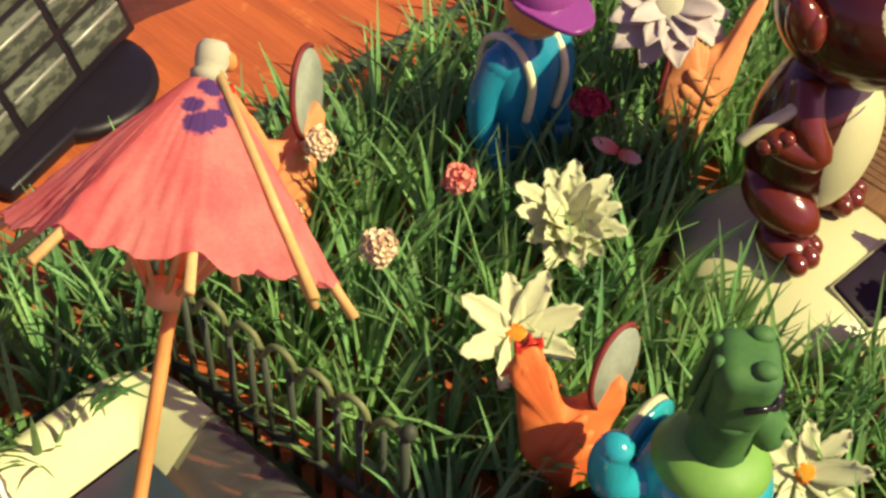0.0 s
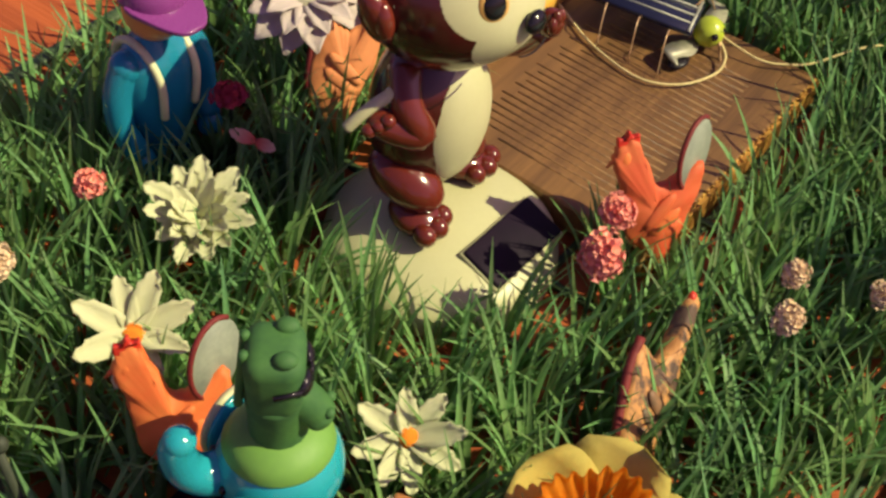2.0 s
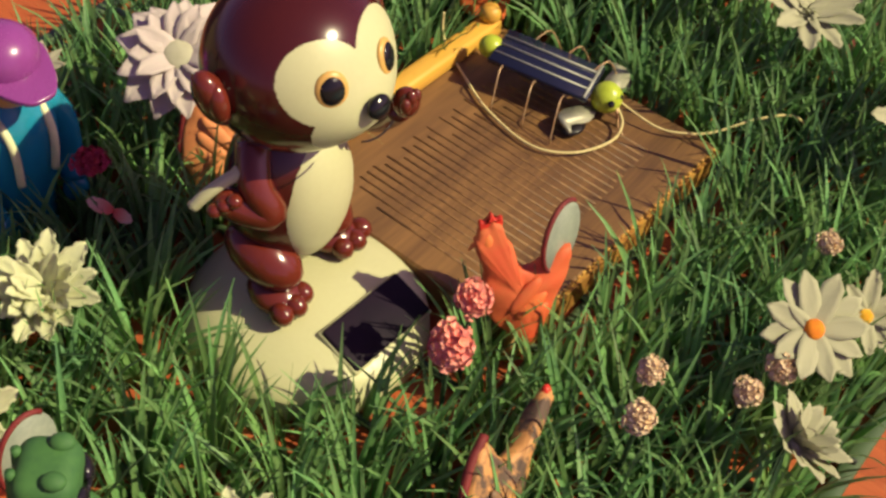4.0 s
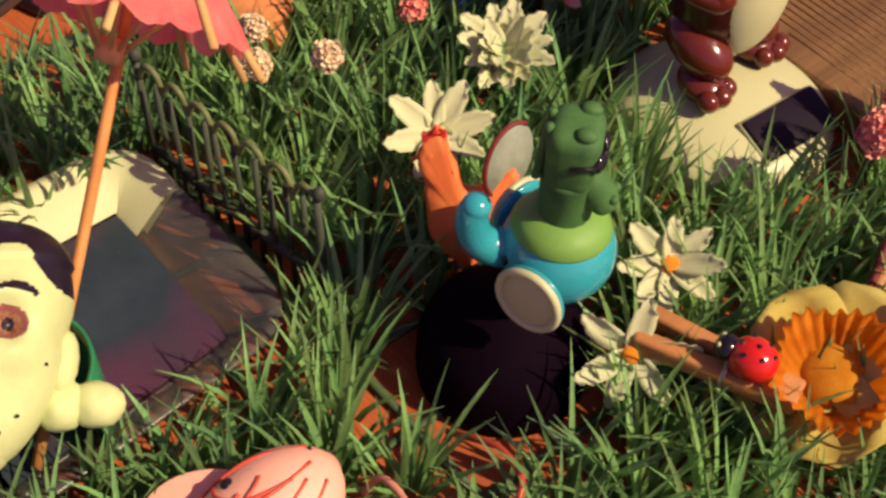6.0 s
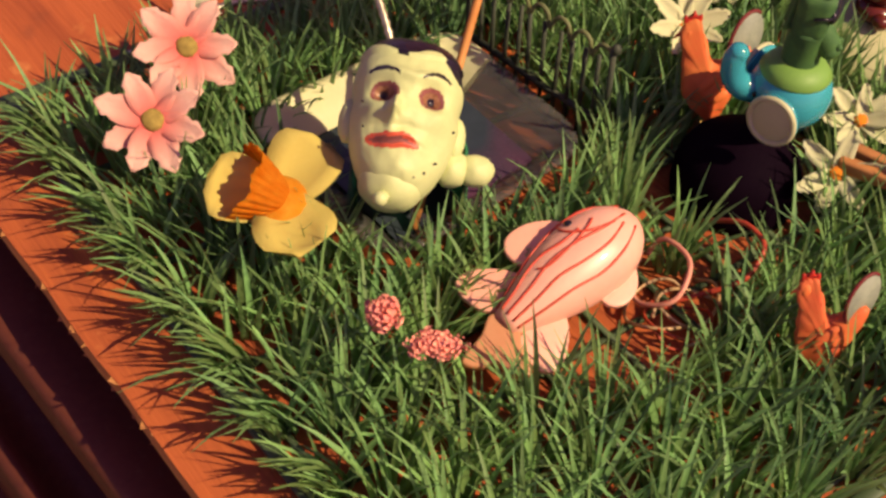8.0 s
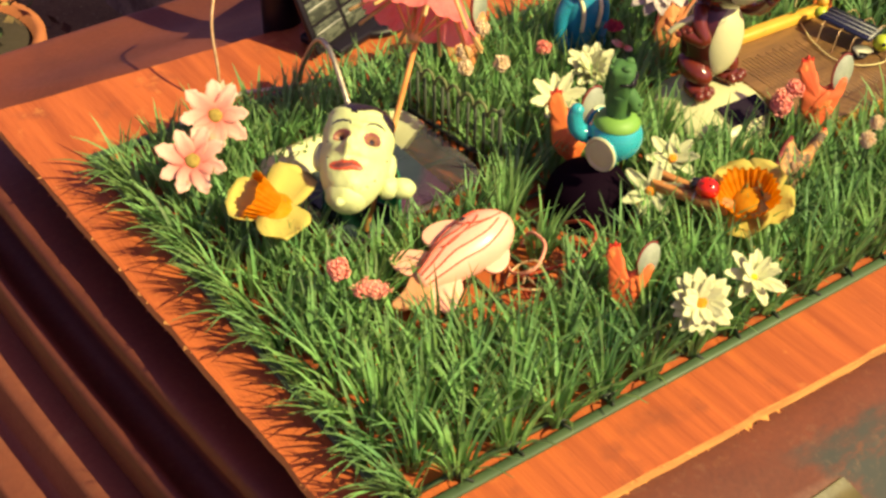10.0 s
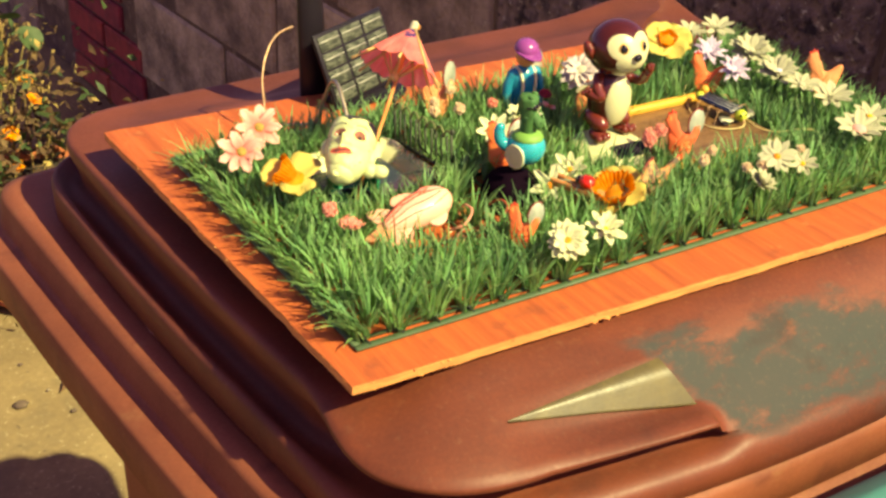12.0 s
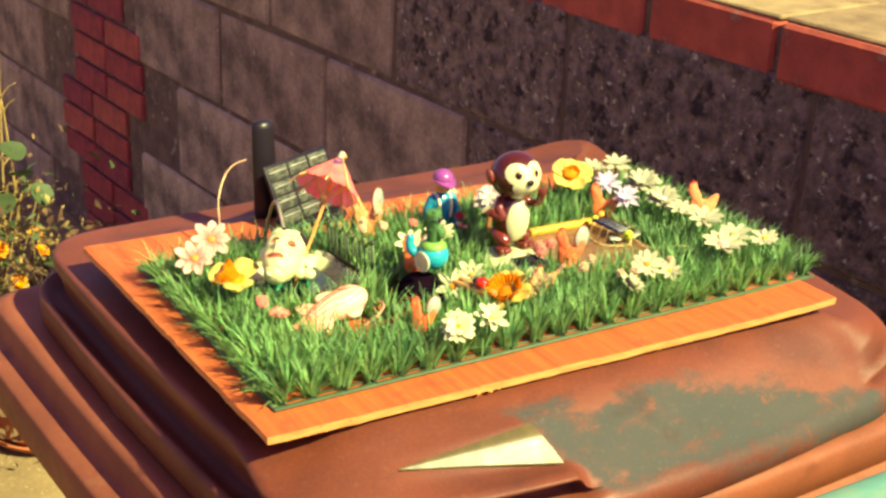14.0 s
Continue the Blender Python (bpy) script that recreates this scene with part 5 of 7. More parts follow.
def fence():
    a, b = Vector((0.1500, 0.2095, ZB)), Vector((0.1570, 0.1530, ZB))
    root = thing("toy_fence", (a + b) / 2, "small dark metal toy fence with scalloped top beside the tray", "fence")
    d = b - a
    up = Vector((-0.05, 0, 1)).normalized()
    n = 11
    for k in range(n + 1):
        p = a + d * (k / n)
        end = k in (0, n)
        lean = Vector((0.0006 * math.sin(2.1 * k), 0.0008 * math.sin(1.3 * k + 1), 0))
        part("picket", tube([p, p + up * (0.0365 if end else 0.0325) + lean], 0.0009 if end else 0.0007, 6), M_FENCE, root)
    part("rail", tube([a + up * 0.0105, a.lerp(b, 0.5) + up * 0.0100, b + up * 0.0105], 0.0012, 6), M_FENCE, root)
    pts = []
    m = 7
    for k in range(m):
        for x, z in ((0.0, 0.0), (0.25, 0.0042), (0.55, 0.0056), (0.85, 0.0044), (0.93, 0.0012)):
            pts.append(a + d * ((k + x) / m) + up * (0.0318 + z))
    pts.append(b + up * 0.0330)
    part("scroll", tube(pts, 0.0007, 6, smooth_steps=3), M_SCROLL, root, "wavy olive top wire")
    for p in (a, b):
        part("knob", blob(p + up * 0.0382, (0.0015, 0.0015, 0.0018), None, 10, 8), M_FENCE, root)
    part("brace", tube([b + up * 0.012, b + Vector((0.008, 0.006, 0.0))], 0.0007, 6), M_FENCE, root)


fence()

# ---- painted plaster head on a green cup ----
M_PLASTER = mat("chalky white painted plaster", (0.54, 0.60, 0.29), (0.48, 0.53, 0.25), scale=120, fine=1200, rough=0.5, bump=0.15)
M_HAIR = mat("glossy black paint", (0.02, 0.012, 0.025), rough=0.25)
M_BROWN = mat("brown glass eye", (0.16, 0.05, 0.02), (0.4, 0.2, 0.12), scale=500, fine=2000, rough=0.2)
M_LIPS = mat("orange-red lip paint", (0.65, 0.1, 0.05), (0.55, 0.08, 0.05), scale=300, rough=0.4)
M_SOCKET = mat("dark pink socket paint", (0.3, 0.09, 0.08), (0.2, 0.06, 0.06), scale=300, rough=0.5)


def toy_head():
    nrm = Vector((-0.19, -0.46, 0.865)).normalized()
    up = Vector((0.47, 0.78, 0.42))
    up = (up - nrm * up.dot(nrm)).normalized()
    up = Matrix.Rotation(radians(-10), 3, nrm) @ up
    right = up.cross(nrm)
    fr = Matrix.Translation((0.0872, 0.1576, 1.0888)) @ Matrix((right, up, nrm)).transposed().to_4x4()
    hw, hh, hd = 0.0142, 0.0215, 0.0146
    bm = bmesh.new()
    nu, nv = 240, 168
    rows = []

    def bump(x, y, cx, cy, sx, sy, amp):
        return amp * math.exp(-((x - cx) / sx) ** 2 - ((y - cy) / sy) ** 2)
    for j in range(nv + 1):
        th = math.pi * j / nv
        row = []
        for i in range(nu):
            ph = 2 * math.pi * i / nu
            x, y, z = math.sin(th) * math.sin(ph), math.cos(th), math.sin(th) * math.cos(ph)
            k = 1.0
            jaw = 1 - 0.30 * max(0, -y - 0.05) ** 1.1 + 0.10 * max(0, y - 0.1) - 0.05 * math.exp(-((y - 0.12) / 0.16) ** 2)
            square = (x * x + y * y + 1e-9) ** 0.5 / (abs(x) ** 2.7 + abs(y) ** 2.7 + 1e-9) ** (1 / 2.7)
            X, Y, Z = x * hw * jaw * square, y * hh * square, z * hd * (1 - 0.1 * max(0, -y))
            if z > 0:
                o = 0
                o += bump(x, y, -0.48, 0.115, 0.20, 0.10, -0.0042) + bump(x, y, 0.36, 0.115, 0.22, 0.11, -0.0042)
                o += bump(x, y, -0.29, -0.06, 0.09, 0.17, 0.0040) + bump(x, y, -0.29, -0.13, 0.16, 0.05, 0.0020) + bump(x, y, -0.36, -0.165, 0.04, 0.02, -0.0014) + bump(x, y, -0.22, -0.165, 0.04, 0.02, -0.0014) + bump(x, y, -0.2, -0.25, 0.5, 0.04, -0.0008)
                o += bump(x, y, -0.2, -0.40, 0.42, 0.06, 0.0014) + bump(x, y, -0.2, -0.413, 0.36, 0.026, -0.0022)
                o += bump(x, y, 0, 0.34, 0.7, 0.07, 0.0016) + bump(x, y, 0, -0.75, 0.35, 0.12, 0.0016)
                o += bump(x, y, -0.58, -0.08, 0.20, 0.12, 0.0013) + bump(x, y, 0.58, -0.08, 0.20, 0.12, 0.0013) + bump(x, y, -0.55, -0.38, 0.2, 0.15, -0.0012) + bump(x, y, 0.5, -0.40, 0.2, 0.15, -0.0014) + 0.0002 * noise.noise(Vector((x * 6, y * 9, z * 6)))
                Z += o
            if y > 0.62:
                s = 0.0007
                X, Y, Z = X * (1 + s / hw), Y + s, Z * (1 + s / hd)
            row.append(bm.verts.new((X, Y, Z)))
        rows.append(row)
    for j in range(nv):
        for i in range(nu):
            a, b, c, d = rows[j][i], rows[j][(i + 1) % nu], rows[j + 1][(i + 1) % nu], rows[j + 1][i]
            f = bm.faces.new((a, d, c, b))
            th, ph = math.pi * (j + 0.5) / nv, 2 * math.pi * (i + 0.5) / nu
            x, y, z = math.sin(th) * math.sin(ph), math.cos(th), math.sin(th) * math.cos(ph)
            k = 0
            if y > 0.66 + 0.05 * math.sin(7 * x) - (0.45 * max(0, x - 0.35)) - (0.35 if z < -0.1 else 0):
                k = 1
            if z > 0:
                for s, cx in ((-1, -0.48), (1, 0.36)):
                    e = ((x - cx) / 0.25) ** 2 + ((y - 0.12) / 0.125) ** 2
                    if e < 1:
                        k = 4
                    if e < 0.48:
                        k = 2
                    if ((x - cx) / 0.075) ** 2 + ((y - 0.12) / 0.05) ** 2 < 1:
                        k = 1
                    u = (x - cx) / 0.24
                    if abs(u) < 1 and abs(y - (0.385 - 0.06 * u * u + 0.02 * s * u)) < 0.034 * (1.1 - 0.5 * abs(u)):
                        k = 1
                u = (x + 0.22) / 0.47
                if abs(u) < 1 and abs(y + 0.41 + 0.025 * u) < 0.080 * (1 - u * u) ** 0.5 + 0.005:
                    k = 3
                if abs(u) < 0.85 and abs(y + 0.413 + 0.03 * u) < 0.034 * (1 - u * u):
                    k = 4
            f.material_index = k
    bmesh.ops.remove_doubles(bm, verts=bm.verts, dist=1e-6)
    bmesh.ops.recalc_face_normals(bm, faces=bm.faces)
    me = bpy.data.meshes.new("head")
    bm.to_mesh(me)
    bm.free()
    out = bmesh.new()
    out.from_mesh(me)
    bpy.data.meshes.remove(me)

    def add(piece, index):
        for f in piece.faces:
            f.material_index = index
        m2 = bpy.data.meshes.new("piece")
        piece.to_mesh(m2)
        piece.free()
        out.from_mesh(m2)
        bpy.data.meshes.remove(m2)
    add(blob((0.0135, -0.0015, -0.001), (0.0028, 0.006, 0.004), None, 14, 10), 0)
    add(blob((-0.0135, -0.0015, -0.001), (0.0028, 0.006, 0.004), None, 14, 10), 0)
    add(blob((0.0140, -0.0085, -0.003), (0.0046, 0.0048, 0.0046), None, 18, 12, 0.1), 0)
    add(blob((0.0200, -0.0078, -0.003), (0.0050, 0.0042, 0.0040), None, 18, 12, 0.1), 0)
    add(blob((-0.0008, -0.0165, 0.0006), (0.0084, 0.0070, 0.0084), None, 24, 16, 0.06), 0)
    add(tube([(-0.002, -0.0200, 0.004), (-0.0032, -0.0225, 0.0065), (-0.0036, -0.0232, 0.0080)], 0.0017, 10, smooth_steps=4, taper=0.8), 0)
    add(blob((-0.0036, -0.0233, 0.0084), (0.0019, 0.0019, 0.0019), None, 10, 8), 0)
    for x, y in ((0.0115, 0.006), (0.0118, -0.003), (0.0085, -0.012), (0.0035, -0.0165), (-0.0105, -0.006), (0.0105, 0.0125), (-0.0115, 0.0005), (0.006, -0.015)):
        zz = hd * math.sqrt(max(0.02, 1 - (x / hw) ** 2 - (y / hh) ** 2)) + 0.0001
        add(blob((x, y, zz), (0.00038, 0.00038, 0.0003), None, 8, 6), 1)
    bmesh.ops.transform(out, verts=out.verts, matrix=fr)
    single("painted_plaster_bust", out, [M_PLASTER, M_HAIR, M_BROWN, M_LIPS, M_SOCKET], "white painted plaster bust with black hair and red lips", "bust")


toy_head()
M_GREEN = mat("green translucent plastic", (0.01, 0.28, 0.12), (0.01, 0.2, 0.09), scale=80, fine=600, rough=0.15, trans=0.25, spec=0.6)
cup = lathe([(0.0160, 0.0), (0.0165, 0.001), (0.0150, 0.0235), (0.0145, 0.024), (0.0140, 0.0235), (0.0155, 0.0015), (0.0150, 0.0012)], at(0.0905, 0.1585, ZB + 0.0048), 40, 0.0, False)
for v in [v for v in cup.verts if (v.co.xy - Vector((0.0905, 0.1585))).normalized().dot(Vector((-0.5, -0.86))) > 0.45 and v.co.z > ZB + 0.0030]:
    cup.verts.remove(v)
single("plastic_cup", cup, M_GREEN, "cut open green plastic cup holding up the toy head", "cup")

# ---- wires ----
M_SPRING = mat("nickel spring wire", (0.5, 0.46, 0.36), (0.4, 0.36, 0.28), scale=300, rough=0.35, metal=0.8)
M_BRASS = mat("pale copper wire", (0.6, 0.42, 0.26), (0.5, 0.28, 0.14), scale=300, rough=0.4, metal=0.5)
GN = [(0.0985, 0.1765, 1.090), (0.1010, 0.188, 1.100), (0.104, 0.203, 1.109), (0.109, 0.221, 1.1025), (0.1125, 0.238, 1.083), (0.114, 0.250, 1.064), (0.108, 0.258, 1.0595), (0.092, 0.262, 1.060), (0.070, 0.262, 1.055), (0.060, 0.266, ZB + 0.0012)]
single("spring_wire", tube(GN, lambda i: 0.0013 if i % 2 else 0.00095, 8, smooth_steps=14), M_SPRING, "curved coiled spring wire rising behind the toy head", "wire")
single("wire_loop", tube([(0.085, 0.268, ZB + 0.0012), (0.0875, 0.272, 1.068), (0.090, 0.28, 1.087), (0.098, 0.288, 1.102), (0.110, 0.297, 1.1080), (0.124, 0.304, 1.1085)], 0.0007, 7, smooth_steps=8), M_BRASS, "tall bent copper wire loop at the back of the board", "wire")

# ---- small solar panel on a black stake ----
M_CELL = mat("grey-green solar cell", (0.085, 0.092, 0.07), (0.03, 0.034, 0.028), scale=160, fine=700, rough=0.6, rough2=0.75, spec=0.2, hard=True, stretch=(1, 1, 3))
M_BLACK = mat("glossy black plastic", (0.012, 0.009, 0.014), rough=0.3, rough2=0.45, spec=0.25)
M_GLINT = mat("silver tracks", (0.42, 0.42, 0.36), rough=0.5, metal=0.5)


def solar_panel():
    cx, dx, dy = Vector((0.1740, 0.3045, 1.0780)), Vector((0.0685, 0.029, 0.001)), Vector((-0.017, 0.0145, 0.0455))
    X = dx.normalized()
    Y = (dy - X * dy.dot(X)).normalized()
    Z = X.cross(Y)
    fr = Matrix.Translation(cx) @ Matrix((X, Y, Z)).transposed().to_4x4()
    root = thing("solar_module", (0.178, 0.292, ZB), "small black-framed solar panel leaning against a stake", "solar panel")
    panel_frame = part("frame", box((0.074, 0.052, 0.003), fr, 0.0008, 2), M_BLACK, root, "black plastic frame")
    for i in range(3):
        for j in range(4):
            part("cell", box((0.0212, 0.0105, 0.0012), fr @ at(-0.0238 + 0.0238 * i, -0.0180 + 0.012 * j, 0.0016), 0.0003, 1), M_CELL, panel_frame)
            part("track", box((0.0204, 0.0008, 0.0006), fr @ at(-0.0238 + 0.0238 * i, -0.0165 + 0.012 * j, 0.0023)), M_GLINT, panel_frame)

    foot = lathe([(0.0, 0.0), (0.0205, 0.0), (0.0215, 0.002), (0.0212, 0.0035), (0.0195, 0.0045), (0.0, 0.0045)], at(0.1890, 0.3030, ZB + 0.0004), 40)
    part("round_foot", foot, M_BLACK, root, "round black plastic foot")
    part("bracket", box((0.040, 0.026, 0.0045), at(0.1700, 0.2960, ZB + 0.0028) @ pose(0, 0, 0, 0, 0, 20), 0.0012, 2), M_BLACK, root)


solar_panel()
st = lathe([(0.0098, 0.0), (0.0106, 0.004), (0.0100, 0.055), (0.0094, 0.080), (0.0084, 0.086), (0.0, 0.0868)], at(0.1495, 0.3225, 1.0445) @ pose(0, 0, 0, -3, -1, 0) @ Matrix.Diagonal((1, 0.62, 1, 1)), 24)
single("stake", st, M_BLACK, "glossy black plastic stake standing on the lid", "stake")

# ---- figure in a blue jacket ----
M_BLUE = mat("glossy blue plastic", (0.0, 0.21, 0.33), (0.0, 0.18, 0.29), scale=60, fine=900, rough=0.2, bump=0.05, coat=0.3)
M_SKIN = mat("peach plastic", (0.72, 0.32, 0.12), (0.66, 0.28, 0.1), scale=60, fine=900, rough=0.3, bump=0.05)
M_PURPLE = mat("purple plastic", (0.25, 0.05, 0.24), (0.21, 0.04, 0.2), scale=60, fine=900, rough=0.25, bump=0.05, coat=0.2)
M_STRAP = mat("cream painted strap", (0.75, 0.75, 0.45), rough=0.4)


def toy_figure():
    fr = at(0.2475, 0.2110, ZB + 0.0018) @ pose(0, 0, 0, 0, 3, -95)  # its x axis is where it faces
    P = []
    P.append((lathe([(0.0072, 0.001), (0.0076, 0.004), (0.0078, 0.013), (0.0086, 0.020), (0.0098, 0.029), (0.0094, 0.036), (0.0070, 0.0405), (0.0035, 0.0425), (0.003, 0.044)], fr @ Matrix.Diagonal((0.82, 1.05, 1, 1)), 28), M_BLUE))
    for s in (-1, 1):
        P.append((tube([fr @ Vector(p) for p in ((0.0, s * 0.0088, 0.0370), (0.0004, s * 0.0118, 0.030), (0.0016, s * 0.0122, 0.022), (0.005, s * 0.0105, 0.0145))], 0.0036, 12, smooth_steps=5, taper=0.86), M_BLUE))
        P.append((blob(fr @ Vector((0.0, s * 0.0086, 0.0366)), (0.0040, 0.0040, 0.0042), None, 14, 10), M_BLUE))
        P.append((blob(fr @ Vector((0.0062, s * 0.0100, 0.0125)), (0.0034, 0.003, 0.0034), None, 12, 8), M_BLUE))
        strap = [(-0.0075 * 1.0, s * 0.0030, 0.0225), (-0.0086, s * 0.0045, 0.030), (-0.0070, s * 0.0054, 0.0375), (-0.002, s * 0.0055, 0.0412), (0.004, s * 0.0053, 0.0398), (0.0078, s * 0.005, 0.034), (0.0076, s * 0.0045, 0.024)]
        P.append((tube([fr @ Vector(p) for p in strap], 0.0010, 8, smooth_steps=5), M_STRAP))
    P.append((blob(fr @ Vector((0.0006, 0, 0.0500)), (0.0074, 0.0072, 0.0080), None, 22, 16), M_SKIN))
    cap = lathe([(0.0086, 0.0), (0.0088, 0.0012), (0.0080, 0.005), (0.0054, 0.0078), (0.002, 0.0092), (0, 0.0093)], fr @ at(-0.0002, 0, 0.0532) @ pose(0, 0, 0, 0, 4, 0) @ Matrix.Diagonal((0.94, 0.94, 0.86, 1)), 26)
    P.append((cap, M_PURPLE))
    P.append((plate(smooth_outline([(0.000, -0.0078), (0.008, -0.0070), (0.0138, -0.0036), (0.0148, 0.0), (0.0138, 0.0036), (0.008, 0.0070), (0.000, 0.0078)], 4), 0.0013, fr @ at(0, 0, 0.0538) @ pose(0, 0, 0, 0, 8, 0), 0.0004), M_PURPLE))
    bm, mats = fuse(P)
    single("toy_figure", bm, mats, "plastic toy figure with purple cap, blue jacket and cream braces", "toy")


toy_figure()
CLEAR.append((0.2460, 0.2100, 0.008))

# ---- solar dancing monkey on a white dome ----
M_MBROWN = mat("glossy red-brown plastic", (0.135, 0.020, 0.012), (0.11, 0.017, 0.010), scale=50, fine=900, rough=0.16, bump=0.03, coat=0.35)
# Darker copy of the red-brown, partly to put shade into torso and head.
M_MSHADED = mat("glossy shaded brown plastic", (0.062, 0.009, 0.008), (0.050, 0.007, 0.007), scale=50, fine=900, rough=0.16, bump=0.03, coat=0.3)
M_MCREAM = mat("cream plastic", (0.52, 0.51, 0.30), (0.48, 0.46, 0.27), scale=50, fine=900, rough=0.35, bump=0.03)
M_RING = mat("orange eye ring", (0.75, 0.42, 0.12), rough=0.3)
M_DOT = mat("glossy black eye", (0.012, 0.01, 0.014), rough=0.12)
M_PV = mat("dark violet solar cell", (0.018, 0.010, 0.022), (0.012, 0.008, 0.016), scale=50, fine=300, rough=0.5, rough2=0.6, spec=0.08)
MO = (0.2705, 0.1425)


def monkey():
    root = thing("solar_monkey_toy", (MO[0], MO[1], ZB), "glossy brown and cream monkey toy on a white solar dome", "toy")
    prof = [(0.0278, 0.0), (0.0284, 0.0015), (0.0282, 0.0035)] + [(0.0282 * math.cos(a), 0.0035 + 0.0112 * math.sin(a)) for a in (0.15, 0.3, 0.5, 0.7, 0.9, 1.1, 1.3, 1.45)] + [(0, 0.0147)]
    part("dome", lathe(prof, at(MO[0], MO[1], ZB + 0.0005), 56), M_MCREAM, root, "white plastic dome")
    pf = at(0.2735, 0.1248, ZB + 0.0128) @ pose(0, 0, 0, 21, 0, -2)
    part("solar_cell", box((0.0245, 0.0116, 0.0014), pf, 0.0006, 2), M_PV, root, "dark violet solar cell let into the dome")
    part("cell_frame", box((0.0255, 0.0126, 0.0042), pf @ at(0, 0, -0.0023), 0.0004, 1), M_MCREAM, root)
    bx, by = 0.2720, 0.1515
    fr = at(bx, by, ZB) @ pose(0, 0, 0, 0, 0, 8)  # -y is forward
    P = []

    def add(bm, m):
        P.append((bm, m))
    body = blob(fr @ Vector((0.0004, 0, 0.0385)), (0.0138, 0.0124, 0.0218), fr.to_3x3().to_4x4(), 32, 24)
    add(body, M_MSHADED)
    add(blob(fr @ Vector((0.0016, -0.0050, 0.0388)), (0.0124, 0.0090, 0.0178), fr.to_3x3().to_4x4(), 30, 22), M_MCREAM)
    # head with its face let in
    hc = Vector((0.0010, -0.0030, 0.0738))
    bm = bmesh.new()
    nu, nv = 400, 284
    rows = []
    turn = pose(0, 0, 0, -12, 0, -11) @ Matrix.Diagonal((1.1, 1.1, 1.1, 1))
    for j in range(nv + 1):
        th = math.pi * j / nv
        row = []
        for i in range(nu):
            ph = 2 * math.pi * i / nu
            x, y, z = math.sin(th) * math.cos(ph), math.sin(th) * math.sin(ph), math.cos(th)
            o = 0
            if y < 0:
                o = 0.13 * math.exp(-(x / 0.55) ** 2 - ((z + 0.36) / 0.36) ** 2)
            v = Vector((x * 0.0180, y * 0.0165, z * 0.0165)) * (1 + o)
            row.append(bm.verts.new(v))
        rows.append(row)

    def face(x, z):
        f = min(((abs(x) - 0.36) / 0.42) ** 2 + ((z - 0.16) / 0.44) ** 2, (x / 0.56) ** 2 + ((z + 0.34) / 0.40) ** 2)
        return f
    for j in range(nv):
        for i in range(nu):
            f = bm.faces.new((rows[j][i], rows[j + 1][i], rows[j + 1][(i + 1) % nu], rows[j][(i + 1) % nu]))
            th, ph = math.pi * (j + 0.5) / nv, 2 * math.pi * (i + 0.5) / nu
            x, y, z = math.sin(th) * math.cos(ph), math.sin(th) * math.sin(ph), math.cos(th)
            f.material_index = 1 if y < 0 and face(x, z) < 1 else 0
    bmesh.ops.remove_doubles(bm, verts=bm.verts, dist=1e-7)
    bmesh.ops.recalc_face_normals(bm, faces=bm.faces)
    hm = fr @ at(*hc) @ turn
    bmesh.ops.transform(bm, verts=bm.verts, matrix=hm)
    # split by material for fuse
    for k, m in ((0, M_MSHADED), (1, M_MCREAM)):
        b2 = bm.copy()
        bmesh.ops.delete(b2, geom=[f for f in b2.faces if f.material_index != k], context="FACES")
        add(b2, m)
    bm.free()
    for s in (-1, 1):
        e = hm @ Vector((s * 0.0066, -0.0152, 0.0018))
        q = hm.to_3x3().to_4x4() @ frame_z((s * 0.42, -0.9, 0.1))
        add(blob(e, (0.0031, 0.0035, 0.0010), q, 18, 10), M_RING)
        add(blob(e + q.to_3x3() @ Vector((0, 0, 0.0005)), (0.0023, 0.0027, 0.0009), q, 16, 10), M_DOT)
        ear = hm @ Vector((s * 0.0185, 0.0015, 0.0005))
        add(blob(ear, (0.0030, 0.0034, 0.0062), hm.to_3x3().to_4x4() @ pose(0, 0, 0, 0, s * 18, 0), 18, 12), M_MBROWN)
        add(blob(ear + hm.to_3x3() @ Vector((s * 0.0006, -0.0020, 0)), (0.0020, 0.0022, 0.0040), hm.to_3x3().to_4x4(), 14, 10), M_MBROWN)
        # feet with toes
        ft = Vector((s * 0.0108, -0.0056, 0.0178))
        add(blob(fr @ ft, (0.0060, 0.0070, 0.0040), fr.to_3x3().to_4x4() @ pose(0, 0, 0, 8, 0, s * 14), 18, 12), M_MBROWN)
        for k in (-1, 0, 1):
            add(blob(fr @ (ft + Vector((k * 0.0038 + s * 0.0012, -0.0060 + abs(k) * 0.001, -0.0002))), (0.0026, 0.0030, 0.0027), None, 12, 8), M_MBROWN)
        # thighs
        add(blob(fr @ Vector((s * 0.0100, -0.0020, 0.0262)), (0.0062, 0.0100, 0.0058), fr.to_3x3().to_4x4() @ pose(0, 0, 0, 22, 0, 0), 18, 12), M_MBROWN)
    add(blob(hm @ Vector((0, -0.0192, -0.0035)), (0.0026, 0.0014, 0.0023), hm.to_3x3().to_4x4(), 16, 10), M_DOT)
    add(tube([hm @ Vector((x, -0.0184 + 18 * x * x, -0.0098 + 55 * x * x)) for x in (-0.004, -0.0027, -0.0013, 0, 0.0013, 0.0027, 0.004)], 0.00022, 6), M_DOT)
